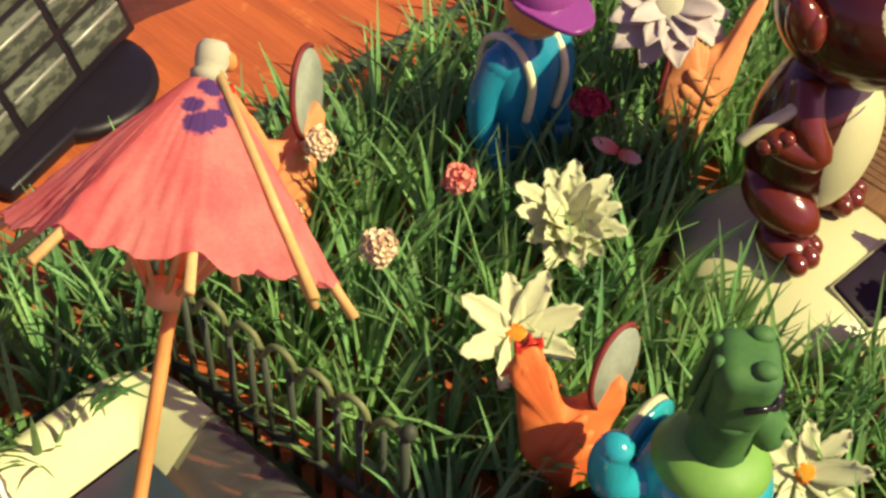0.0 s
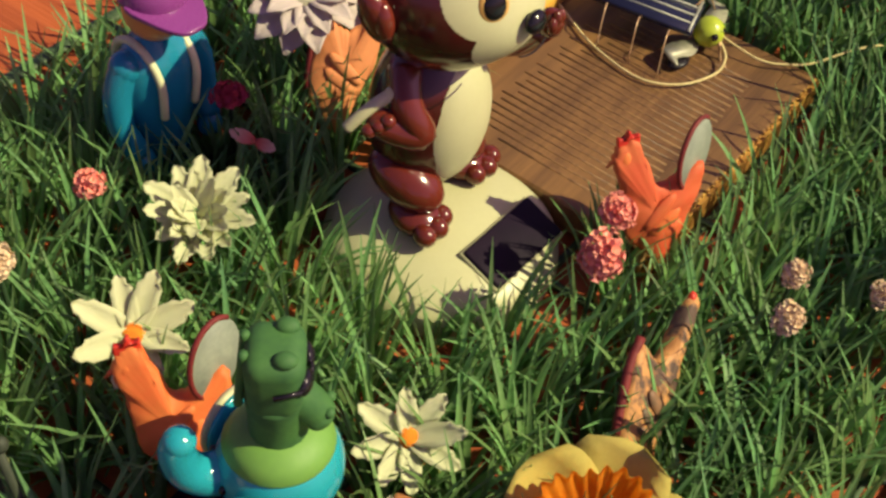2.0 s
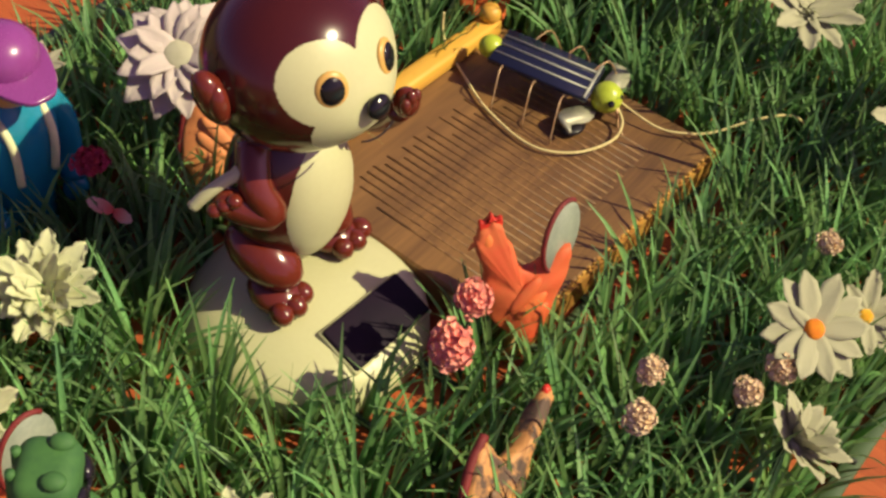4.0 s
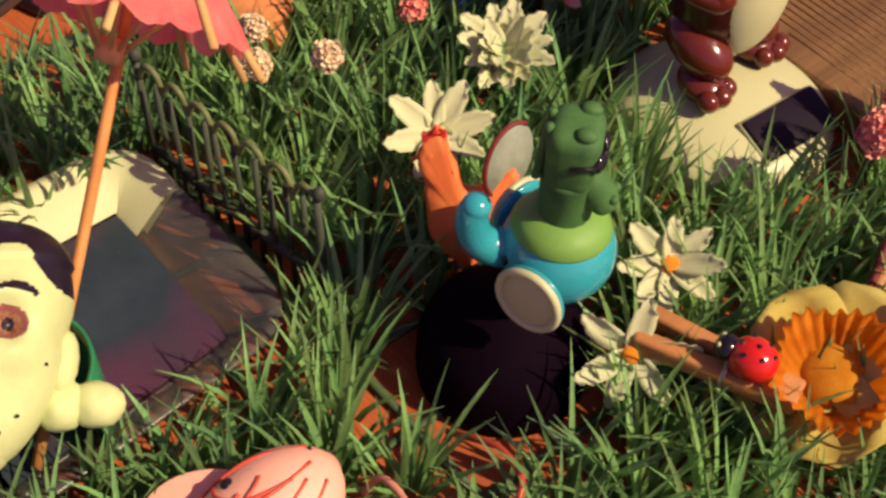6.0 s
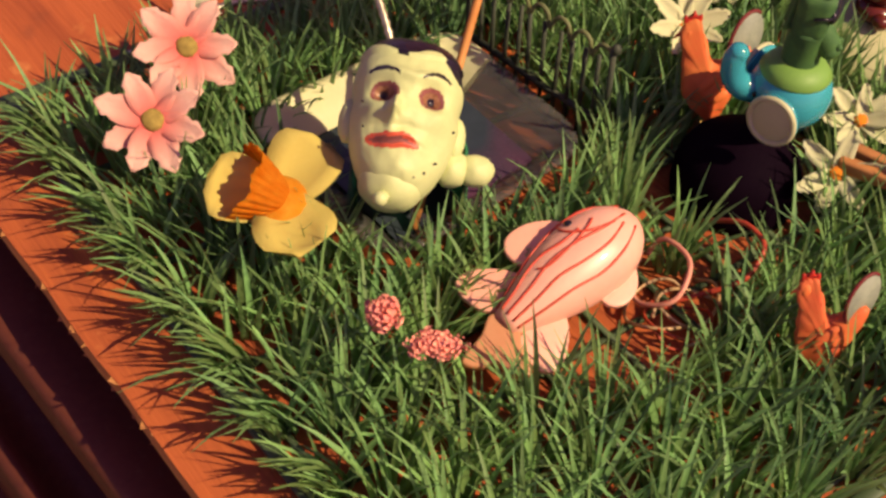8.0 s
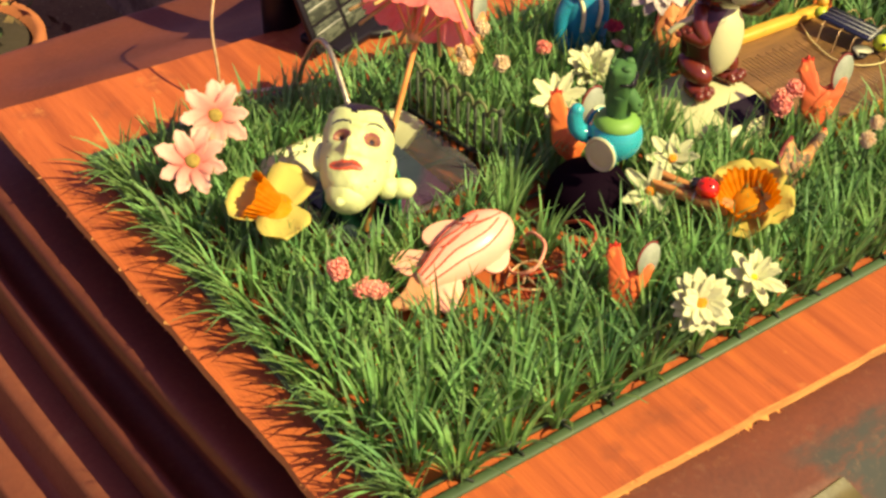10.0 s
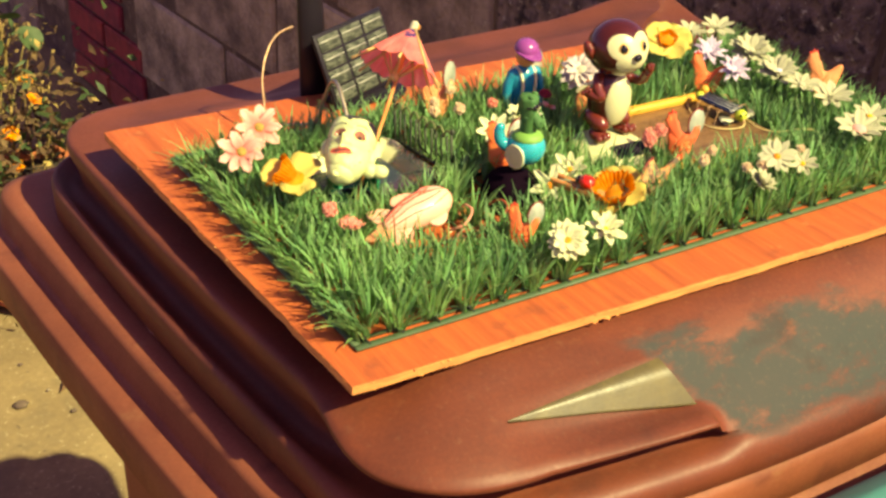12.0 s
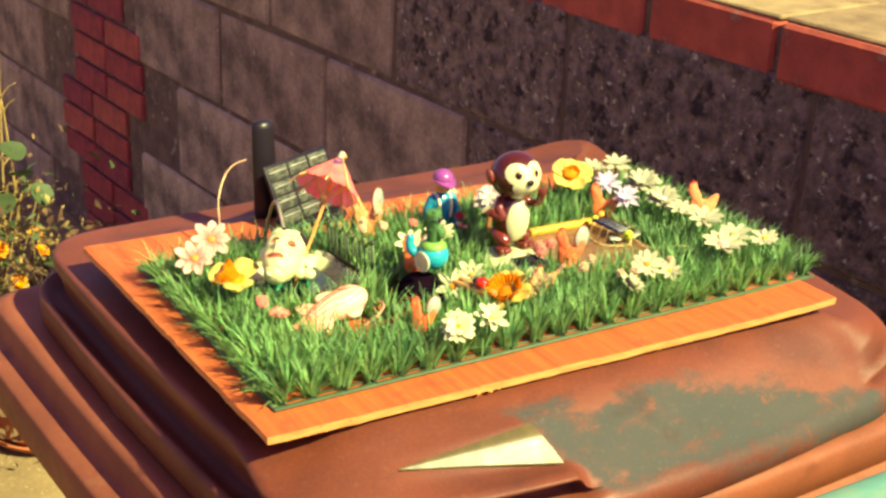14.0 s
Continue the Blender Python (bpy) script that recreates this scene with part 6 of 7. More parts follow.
    # arms: one bent at the side with a peeled banana, the other raised to the mouth
    add(tube([fr @ Vector(p) for p in ((-0.0085, 0.0010, 0.0560), (-0.0132, -0.0025, 0.0500), (-0.0130, -0.0060, 0.0440), (-0.0152, -0.0025, 0.0445), (-0.0168, 0.0010, 0.0460))], 0.0037, 14, smooth_steps=5, taper=0.95), M_MBROWN)
    add(blob(fr @ Vector((-0.0172, 0.0012, 0.0464)), (0.0034, 0.0034, 0.0032), None, 16, 12), M_MBROWN)
    for k in (-1, 0, 1):
        add(blob(fr @ Vector((-0.0194 + k * 0.0012, 0.0006 - k * 0.0016, 0.0474 + k * 0.0012)), (0.0017, 0.0017, 0.0016), None, 12, 8), M_MBROWN)
    add(tube([fr @ Vector(p) for p in ((-0.0218, 0.0068, 0.0455), (-0.0200, 0.0050, 0.0482), (-0.0172, 0.0026, 0.0510), (-0.0144, 0.0008, 0.0522))], 0.0013, 12, smooth_steps=4, taper=1.05), M_MCREAM)
    add(blob(fr @ Vector((-0.0142, 0.0007, 0.0523)), (0.0017, 0.0017, 0.0016), None, 12, 8), M_MCREAM)
    add(tube([fr @ Vector(p) for p in ((0.0105, 0.0005, 0.0555), (0.0160, -0.0045, 0.0500), (0.0165, -0.0130, 0.0520), (0.0130, -0.0200, 0.0610))], 0.0034, 14, smooth_steps=5, taper=0.85), M_MBROWN)
    add(blob(fr @ Vector((0.0124, -0.0215, 0.0635)), (0.0030, 0.0030, 0.0034), None, 14, 10), M_MBROWN)
    for k in (-1, 0, 1):
        add(blob(fr @ Vector((0.0112 + k * 0.0020, -0.0232, 0.0660 - abs(k) * 0.0008)), (0.0012, 0.0012, 0.0020), None, 10, 8), M_MBROWN)
    out, mats = fuse(P)
    part("figure", out, mats, root, "glossy brown and cream monkey figure")


monkey()
CLEAR.append((MO[0], MO[1], 0.0285))
CLEAR.append((0.273, 0.1130, 0.0115))

# ---- small hens with round tails ----
M_HEN = mat("orange-red painted wood", (0.74, 0.115, 0.04), (0.68, 0.17, 0.05), scale=90, fine=1200, rough=0.55, rand=0.12)
M_HEN_P = mat("pale orange painted wood", (0.72, 0.26, 0.10), (0.6, 0.2, 0.08), scale=160, fine=1200, rough=0.6)
M_HEN_B = mat("brown and buff painted wood", (0.55, 0.25, 0.09), (0.10, 0.06, 0.045), scale=120, fine=700, rough=0.6, hard=True, stretch=(1, 1, 0.35))
M_COMB = mat("red comb paint", (0.6, 0.035, 0.02), rough=0.4)
M_DISC = mat("grey-green shell", (0.30, 0.33, 0.26), (0.2, 0.23, 0.19), scale=250, fine=1200, rough=0.35)


HEN_SHAPE = [(0.37, 0.85), (0.26, 0.83), (0.245, 0.71), (0.12, 0.54), (0.04, 0.31), (-0.12, 0.27), (-0.32, 0.42), (-0.51, 0.51), (-0.56, 0.34), (-0.47, 0.05), (-0.31, -0.40), (-0.25, -0.58), (-0.10, -0.70), (0.12, -0.57), (0.34, -0.33), (0.42, 0.05), (0.44, 0.29), (0.52, 0.49), (0.54, 0.66), (0.47, 0.80)]
LEAN_SHAPE = [(0.72, 1.01), (0.74, 0.91), (0.56, 0.55), (0.35, -0.02), (0.10, -0.40), (-0.12, -0.74), (-0.29, -0.76), (-0.45, -0.41), (-0.48, -0.22), (-0.38, 0.20), (-0.28, 0.54), (-0.14, 0.62), (-0.04, 0.50), (0.05, 0.44), (0.12, 0.42), (0.33, 0.58), (0.58, 0.93)]
M_TAIL_RED = mat("dark red feather edge", (0.20, 0.02, 0.02), (0.12, 0.012, 0.014), scale=300, fine=1500, rough=0.6)


def pillow(shape, thick, m, centre, seed):
    """A cushion-like body with the given outline, lumpy, thickest at its centre."""
    pts = smooth_outline(shape, 4)
    rnd = random.Random(int(seed * 1e4))
    jag = [rnd.uniform(0.97, 1.03) for _ in pts]
    bm = bmesh.new()
    c = Vector(centre)
    edge = [bm.verts.new(m @ Vector(((c.x + (x - c.x) * j), c.y + (y - c.y) * j, 0))) for (x, y), j in zip(pts, jag)]
    k = len(pts)
    for sgn in (1, -1):
        rows = [edge]
        for r in (0.97, 0.90, 0.78, 0.60, 0.40, 0.20):
            row = []
            for (x, y), j in zip(pts, jag):
                px, py = c.x + (x - c.x) * r * j, c.y + (y - c.y) * r * j
                h = thick * (0.30 + 0.70 * (1 - r) ** 0.55) + 0.035 * noise.noise(Vector((px * 5 + seed * 40, py * 5, sgn)))
                row.append(bm.verts.new(m @ Vector((px, py, sgn * max(0.02, h)))))
            rows.append(row)
        for p, q in zip(rows, rows[1:]):
            for i in range(k):
                bm.faces.new((p[i], p[(i + 1) % k], q[(i + 1) % k], q[i]))
        bm.faces.new(rows[-1])
    bmesh.ops.recalc_face_normals(bm, faces=bm.faces)
    return bm


def hen(x, y, zc, heading, size, material, label, disc=True, tilt=0.0, shape=HEN_SHAPE, wing_material=None):
    f = Vector((*heading, 0)).normalized()
    root = thing("toy_hen", (x, y, ZB + 0.001), label, "toy hen", "toy hens")
    side = f.cross(Vector((0, 0, 1)))
    fr = at(x, y, zc) @ Matrix((f, Vector((0, 0, 1)), side)).transposed().to_4x4() @ pose(0, 0, 0, 20 if shape is HEN_SHAPE else -32, 0, tilt)
    s = size
    sc = fr @ Matrix.Diagonal((s, s, s, 1))
    q = fr.to_3x3().to_4x4()

    def V(px, py, pz=0.0):
        return fr @ Vector((px * s, py * s, pz * s))
    body = part("body", pillow(shape, 0.17, sc, (-0.02, -0.08), x), material, root)
    if shape is HEN_SHAPE:
        part("head", blob(V(0.40, 0.62), (0.115 * s, 0.15 * s, 0.10 * s), q, 16, 12, 0.08, x * 50), material, body)
        part("beak", tube([V(0.48, 0.60), V(0.56, 0.56), V(0.61, 0.51)], 0.045 * s, 7, taper=0.2), material, body)
        part("comb", plate([(px * s, py * s) for px, py in smooth_outline([(0.27, 0.74), (0.25, 0.90), (0.32, 0.87), (0.37, 0.95), (0.43, 0.85), (0.50, 0.86), (0.48, 0.74)], 3)], 0.09 * s, fr, 0.02 * s), M_COMB, body, "red comb")
    else:
        part("head", blob(V(0.66, 0.88), (0.07 * s, 0.13 * s, 0.075 * s), q @ pose(0, 0, 0, 0, 0, -28), 14, 10), material, body)
        part("comb", blob(V(0.70, 0.99), (0.055 * s, 0.07 * s, 0.05 * s), q, 12, 9, 0.1, x * 30), M_COMB, body, "red comb")
        part("tail_edge", tube([V(-0.50, -0.22), V(-0.42, 0.10), V(-0.33, 0.42), V(-0.16, 0.68)], 0.05 * s, 8, smooth_steps=3), M_TAIL_RED, body, "dark red tail edge")
    for k in (-1, 1):
        for n, (wx, wy, wl) in enumerate(((-0.02, -0.02, 0.27), (-0.10, -0.16, 0.24), (-0.16, -0.27, 0.18))):
            part("feather", blob(V(wx, wy, k * (0.15 - 0.02 * n)), (0.085 * s, wl * s, 0.045 * s), q @ pose(0, 0, 0, 0, 0, 38 + 7 * n), 12, 8, 0.12, y * 70 + n), wing_material or material, body)
    if disc:
        t = fr @ at(-0.42 * s, 0.62 * s, -0.02 * s) @ pose(0, 0, 0, 0, 38, 8) @ Matrix.Diagonal((0.8, 1.12, 1, 1))
        tail = part("tail_disc", lathe([(0, -0.03 * s), (0.37 * s, -0.03 * s), (0.385 * s, -0.01 * s), (0.385 * s, 0.02 * s), (0.36 * s, 0.035 * s), (0.25 * s, 0.02 * s), (0.08 * s, 0.045 * s), (0, 0.045 * s)], t, 28), M_DISC, root, "round grey-green tail")
        rim = tube([t @ Vector((0.39 * s * math.cos(a), 0.39 * s * math.sin(a), -0.012 * s)) for a in [math.radians(-80 + 10 * i) for i in range(20)]], 0.03 * s, 6)
        part("tail_edge", rim, M_TAIL_RED, tail, "dark red tail edge")
    part("stick", tube([(x, y, ZB + 0.001), (x, y, zc - 0.5 * s)], 0.0013, 8), M_WOOD, root)


HL = "small orange-red toy hen with round grey tail in the grass"
hen(0.2930, 0.1015, 1.0755, (-0.74, 0.67), 0.0195, M_HEN, HL)
hen(0.1850, 0.1430, 1.0735, (-0.74, 0.67), 0.0195, M_HEN, HL)
hen(0.1410, 0.0585, 1.0715, (-0.70, 0.71), 0.0160, M_HEN, HL)
hen(0.3870, 0.1800, 1.0690, (-0.70, 0.55), 0.0215, M_HEN, "small orange-red toy hen by the wooden panel", False)
hen(0.4480, 0.1290, 1.0770, (-0.8, 0.6), 0.0225, M_HEN_P, "small pale orange toy hen among white flowers", False)
hen(0.1915, 0.2285, 1.0735, (-0.80, 0.20), 0.0230, M_HEN_P, "pale orange toy hen with round grey tail behind the umbrella")
hen(0.2880, 0.1865, 1.0720, (0.70, -0.71), 0.0205, M_HEN_P, "pale orange and buff toy hen behind the monkey toy", False, 6, LEAN_SHAPE)
hen(0.2500, 0.0763, 1.0677, (0.956, -0.29), 0.0205, M_HEN_B, "brown and buff toy hen with dark tail by the daffodil", False, -25, LEAN_SHAPE, mat("dark grey feather paint", (0.10, 0.075, 0.055), (0.25, 0.12, 0.06), scale=250, fine=1200, rough=0.5))

# ---- black dome toy: elephant with a green creature on top ----
M_EBLUE = mat("glossy sky-blue plastic", (0.0, 0.32, 0.40), (0.0, 0.28, 0.35), scale=50, fine=900, rough=0.18, bump=0.03, coat=0.3)
M_CROC = mat("green plastic", (0.055, 0.165, 0.040), (0.024, 0.095, 0.032), scale=110, fine=700, rough=0.62, bump=0.2)
M_CROC_L = mat("light green plastic", (0.15, 0.33, 0.06), (0.12, 0.28, 0.06), scale=80, fine=700, rough=0.5, bump=0.05)


def elephant_toy():
    """A blue elephant that swings above a black dome; a green crocodile in dark glasses rides it backwards."""
    dx, dy = 0.1768, 0.1190
    root = thing("solar_elephant_toy", (dx, dy, ZB), "blue elephant toy carrying a green crocodile above a black dome", "toy")
    prof = [(0.0178, 0.0), (0.0182, 0.003)] + [(0.0182 * math.cos(a), 0.008 + 0.0155 * math.sin(a)) for a in (0.1, 0.3, 0.5, 0.7, 0.9, 1.1, 1.3, 1.45)] + [(0, 0.0235)]
    part("dome", lathe(prof, at(dx, dy, ZB + 0.0005), 44), mat("satin black plastic", (0.006, 0.002, 0.006), rough=0.7, spec=0.02), root, "satin black dome")
    ec = Vector((0.1820, 0.1140, 1.0895))
    part("rod", tube([(dx, dy, ZB + 0.02), ec], 0.0008, 8), M_BLACK, root)
    f = Vector((-0.80, 0.60, 0)).normalized()
    fr = Matrix.Translation(ec) @ Matrix((f, Vector((0, 0, 1)).cross(f), Vector((0, 0, 1)))).transposed().to_4x4()
    rot = fr.to_3x3().to_4x4()
    P = [(blob(ec, (0.0112, 0.0112, 0.0106), None, 36, 26), M_EBLUE)]
    P.append((tube([fr @ Vector(p) for p in ((0.0070, 0, 0.0000), (0.0125, 0, 0.0004), (0.0158, 0, 0.0036), (0.0168, 0, 0.0085), (0.0162, 0, 0.0110))], 0.0042, 16, smooth_steps=6, taper=0.66), M_EBLUE))
    P.append((blob(fr @ Vector((0.0162, 0, 0.0112)), (0.0029, 0.0029, 0.0026), None, 16, 12), M_EBLUE))
    for s in (-1, 1):
        n = Vector((0.62, s * 0.78, 0.0)).normalized()
        q = rot @ frame_z(n)
        c = Vector((0.0058, s * 0.0108, -0.0016))
        P.append((blob(fr @ c, (0.0070, 0.0074, 0.0017), q, 28, 14), M_EBLUE))
        rim = [fr @ (c + n * 0.0012 + frame_z(n).to_3x3() @ Vector((0.0063 * math.cos(t), 0.0067 * math.sin(t), 0))) for t in (2 * math.pi * k / 26 for k in range(26))]
        P.append((tube(rim, 0.00085, 8, closed=True), M_MCREAM))
        P.append((blob(fr @ (c + n * 0.0008), (0.0062, 0.0066, 0.0012), q, 28, 14), M_MCREAM))
        P.append((blob(fr @ Vector((0.0103, s * 0.0042, 0.0010)), (0.0008, 0.0008, 0.0010), None, 10, 8), M_DOT))
    P.append((lathe([(0.0092, 0.0), (0.0096, 0.001), (0.0080, 0.0032), (0.0056, 0.0048), (0.0, 0.0056)], Matrix.Translation(ec + Vector((0, 0, 0.0056))), 32), M_CROC_L))
    hc = ec + Vector((-0.0010, -0.0005, 0.0240))
    g = Vector((0.62, -0.78, 0)).normalized()
    gf = Matrix.Translation(hc) @ Matrix((g, Vector((0, 0, 1)).cross(g), Vector((0, 0, 1)))).transposed().to_4x4()
    gr = gf.to_3x3().to_4x4()
    P.append((tube([ec + Vector((0, 0, 0.0090)), ec + Vector((0, 0, 0.0140)), hc - Vector((0, 0, 0.002))], 0.0050, 16, smooth_steps=4, taper=1.05), M_CROC))
    skull = box((0.0096, 0.0112, 0.0142), None, 0.0030, 5)
    for v in skull.verts:
        k = 0.88 + 0.16 * (v.co.z / 0.0142 + 0.5)
        v.co.x, v.co.y = v.co.x * k, v.co.y * k
    bmesh.ops.transform(skull, verts=skull.verts, matrix=gf @ at(0, 0, 0.0022))
    P.append((skull, M_CROC))
    snout = [gf @ Vector(p) for p in ((0.0010, 0, -0.0015), (0.0036, 0, -0.0040), (0.0056, 0, -0.0066), (0.0066, 0, -0.0080))]
    P.append((tube(snout, 0.0035, 18, smooth_steps=5, taper=0.88), M_CROC))
    P.append((blob(gf @ Vector((0.0066, 0, -0.0080)), (0.0028, 0.0033, 0.0028), gr, 20, 14, 0.06), M_CROC))
    for s in (-1, 1):
        P.append((blob(gf @ Vector((0.0085, s * 0.0016, -0.0062)), (0.0010, 0.0010, 0.0009), gr, 12, 8), M_CROC))
        P.append((blob(gf @ Vector((0.0048, s * 0.0028, 0.0032)), (0.0012, 0.0024, 0.0020), gr @ pose(0, 0, 0, 0, 0, s * 14), 18, 12), M_DOT))
        P.append((tube([gf @ Vector((0.0044, s * 0.0050, 0.0036)), gf @ Vector((0.0, s * 0.0061, 0.0032))], 0.0005, 6), M_DOT))
        stripe = [gf @ Vector((-0.0046 - 0.0004 * k % 2, s * 0.0020, 0.0090 - 0.0042 * k)) for k in range(4)]
        P.append((tube(stripe, 0.0008, 8, smooth_steps=3), M_CROC))
        P.append((blob(gf @ Vector((0.0018, s * 0.0034, 0.0092)), (0.0020, 0.0016, 0.0013), gr, 14, 10), M_CROC))
    P.append((tube([gf @ Vector((0.0056, -0.0012, 0.0036)), gf @ Vector((0.0056, 0.0012, 0.0036))], 0.0005, 6), M_DOT))
    out, mats = fuse(P)
    part("figure", out, mats, root, "sky-blue elephant with cream ears under a green crocodile")


elephant_toy()
CLEAR.append((0.1768, 0.1190, 0.0215))
CLEAR += [(0.1700, 0.1100, 0.013), (0.1600, 0.1020, 0.012), (0.1720, 0.0970, 0.011), (0.1570, 0.1220, 0.013), (0.1660, 0.1360, 0.009)]

# ---- clothes peg and ladybird ----
M_PEG = mat("orange-brown peg wood", (0.5, 0.2, 0.07), (0.38, 0.14, 0.045), scale=70, fine=800, rough=0.6, stretch=(0.2, 1, 1))
M_RED = mat("glossy red paint", (0.62, 0.02, 0.012), (0.55, 0.015, 0.01), scale=60, fine=800, rough=0.15, coat=0.3)


def peg():
    a, b = Vector((0.1925, 0.0985, 1.0732)), Vector((0.2045, 0.0680, 1.0725))
    root = thing("clothes_peg", (0.1985, 0.083, ZB), "orange-brown wooden clothes peg lying across the grass", "clothes peg")
    d = (b - a).normalized()
    side = d.cross(Vector((0, 0, 1))).normalized()
    fr = Matrix((d, side, d.cross(side) * -1)).transposed().to_4x4()
    L = (b - a).length
    for s, ang in ((-1, 3.5), (1, -3.5)):
        m = Matrix.Translation((a + b) / 2 + side * s * 0.0026) @ fr @ pose(0, 0, 0, 0, 0, ang)
        part("prong", box((L, 0.0036, 0.0042), m, 0.0008, 2), M_PEG, root)
    ring = [(a + b) / 2 + d * 0.002 + (side * math.cos(t) * 0.0048 + Vector((0, 0, 1)) * math.sin(t) * 0.0032) for t in (2 * math.pi * k / 20 for k in range(20))]
    part("spring", tube(ring, 0.0006, 6, closed=True), M_SPRING, root, "steel spring")
    part("prop", tube([(0.1985, 0.083, ZB + 0.001), (0.1985, 0.083, 1.072)], 0.0012, 6), M_PEG, root)
    lb = thing("toy_ladybird", (0.2000, 0.0775, 1.0750), "tiny glossy red toy ladybird with black head on the peg", "toy ladybird")
    c = Vector((0.2000, 0.0775, 1.0785))
    shell_part = part("shell", blob(c, (0.0050, 0.0046, 0.0042), fr, 24, 16), M_RED, lb)
    bug_head = part("head", blob(c - d * 0.0052 + Vector((0, 0, 0.0002)), (0.0024, 0.0030, 0.0024), fr, 16, 10), M_DOT, lb, "glossy black head")
    for u, v in ((0.0018, 0.0022), (-0.0016, 0.0026), (0.0020, -0.0020), (-0.0014, -0.0026), (0.0003, 0.0001), (0.0036, 0.0), (-0.003, 0.0)):
        zz = 0.0042 * math.sqrt(max(0, 1 - (u / 0.005) ** 2 - (v / 0.0046) ** 2))
        part("spot", blob(c + d * u + side * v + Vector((0, 0, zz)), (0.0006, 0.0006, 0.0003), None, 8, 6), M_DOT, shell_part)
    for s in (-1, 1):
        part("eye", blob(c - d * 0.0066 + side * s * 0.0014 + Vector((0, 0, 0.0014)), (0.0006, 0.0006, 0.0006), None, 8, 6), M_MCREAM, bug_head)


peg()

# ---- pink fish ----
M_FISH = mat("soft pink plastic", (0.84, 0.37, 0.285), (0.82, 0.43, 0.325), scale=45, fine=600, rough=0.35, bump=0.05, coat=0.1)
M_FISHLINE = mat("red painted line", (0.62, 0.07, 0.04), rough=0.4)
M_TAIL = mat("translucent peach plastic", (0.75, 0.36, 0.2), (0.7, 0.3, 0.16), scale=80, fine=600, rough=0.35, thin=0.3)


def fish():
    tail, nose = Vector((0.0825, 0.1068, 1.0635)), Vector((0.1275, 0.1110, 1.0725))
    d = (nose - tail).normalized()
    side = Vector((0, 0, 1)).cross(d).normalized()
    upv = d.cross(side)
    fr = Matrix.Translation(tail) @ Matrix((d, side, upv)).transposed().to_4x4() @ pose(0, 0, 0, 14, 0, 0)
    L = (nose - tail).length
    root = thing("toy_fish", (0.106, 0.107, ZB), "pink plastic toy fish with red painted lines lying in the grass", "toy fish")

    def half_width(t):
        if t < 0.66:
            return 0.0034 + 0.0076 * math.sin(math.pi / 2 * (t / 0.66) ** 0.95)
        return 0.0110 * max(0.0, 1 - ((t - 0.66) / 0.345) ** 2.0) ** 0.6

    def height(t):
        return half_width(t) * 0.90

    def surf(t, a):
        return fr @ Vector((L * t, half_width(t) * math.cos(a), height(t) * math.sin(a)))
    bm = bmesh.new()
    rows = [[bm.verts.new(surf(i / 30, 2 * math.pi * k / 36)) for k in range(36)] for i in range(31)]
    for a, b in zip(rows, rows[1:]):
        for k in range(36):
            bm.faces.new((a[k], a[(k + 1) % 36], b[(k + 1) % 36], b[k]))
    bm.faces.new(rows[0][::-1])
    bm.faces.new(rows[-1])
    bmesh.ops.recalc_face_normals(bm, faces=bm.faces)
    part("body", bm, M_FISH, root)

    def line(pts):
        out = []
        for t, a in pts:
            p = surf(t, a)
            c = fr @ Vector((L * t, 0, 0))
            out.append(p + (p - c).normalized() * 0.00015)
        part("line", tube(out, 0.00034, 6, smooth_steps=5), M_FISHLINE, root)
    for a0, a1, t1 in ((0.30, 0.62, 0.94), (0.80, 1.05, 0.62), (1.30, 1.40, 0.90), (1.85, 1.70, 0.84), (2.40, 2.05, 0.90)):
        line([(0.03 + (t1 - 0.03) * k / 5, a0 + (a1 - a0) * k / 5 + 0.10 * math.sin(1.6 * k + a0)) for k in range(6)])
    line([(0.60, 0.30), (0.56, 0.70), (0.58, 1.05), (0.66, 1.35), (0.80, 1.50)])
    line([(0.30, 1.10), (0.36, 1.30), (0.52, 1.32), (0.66, 1.22), (0.72, 1.10)])
    part("eye", blob(surf(0.62, 0.72), (0.0012, 0.0012, 0.0008), None, 12, 8), M_DOT, root)
    part("eye", blob(surf(0.94, 0.9), (0.0005, 0.0005, 0.0005), None, 8, 6), M_DOT, root)
    for t, s, ln, wd, sweep in ((0.52, 1, 0.0100, 0.0150, -0.35), (0.14, 1, 0.0125, 0.0120, -0.35), (0.66, -1, 0.0070, 0.0110, -0.2), (0.16, -1, 0.0115, 0.0125, -0.35)):
        w0 = half_width(t) * 0.72
        o = smooth_outline([(-wd * 0.5, 0), (-wd * 0.55 + sweep * ln * 0.5, ln * 0.6), (-wd * 0.2 + sweep * ln, ln), (wd * 0.25 + sweep * ln, ln * 0.95), (wd * 0.5 + sweep * ln * 0.3, ln * 0.5), (wd * 0.5, 0)], 4)
        m = fr @ at(L * t, s * w0, -0.0005) @ Matrix.Diagonal((1, s, 1, 1)) @ pose(0, 0, 0, -8, 0, 0)
        part("fin", plate(o, 0.0018, m, 0.0006), M_FISH, root)
    o = smooth_outline([(0.002, -0.0035), (0.002, 0.0035), (-0.004, 0.0050), (-0.0115, 0.0085), (-0.0125, 0.004), (-0.0105, 0.0), (-0.0130, -0.005), (-0.0110, -0.0085), (-0.004, -0.0050)], 4)
    part("tail", plate(o, 0.0024, fr @ pose(0, 0, 0, 0, 0, 38), 0.0008), M_TAIL, root, "translucent peach tail")


fish()
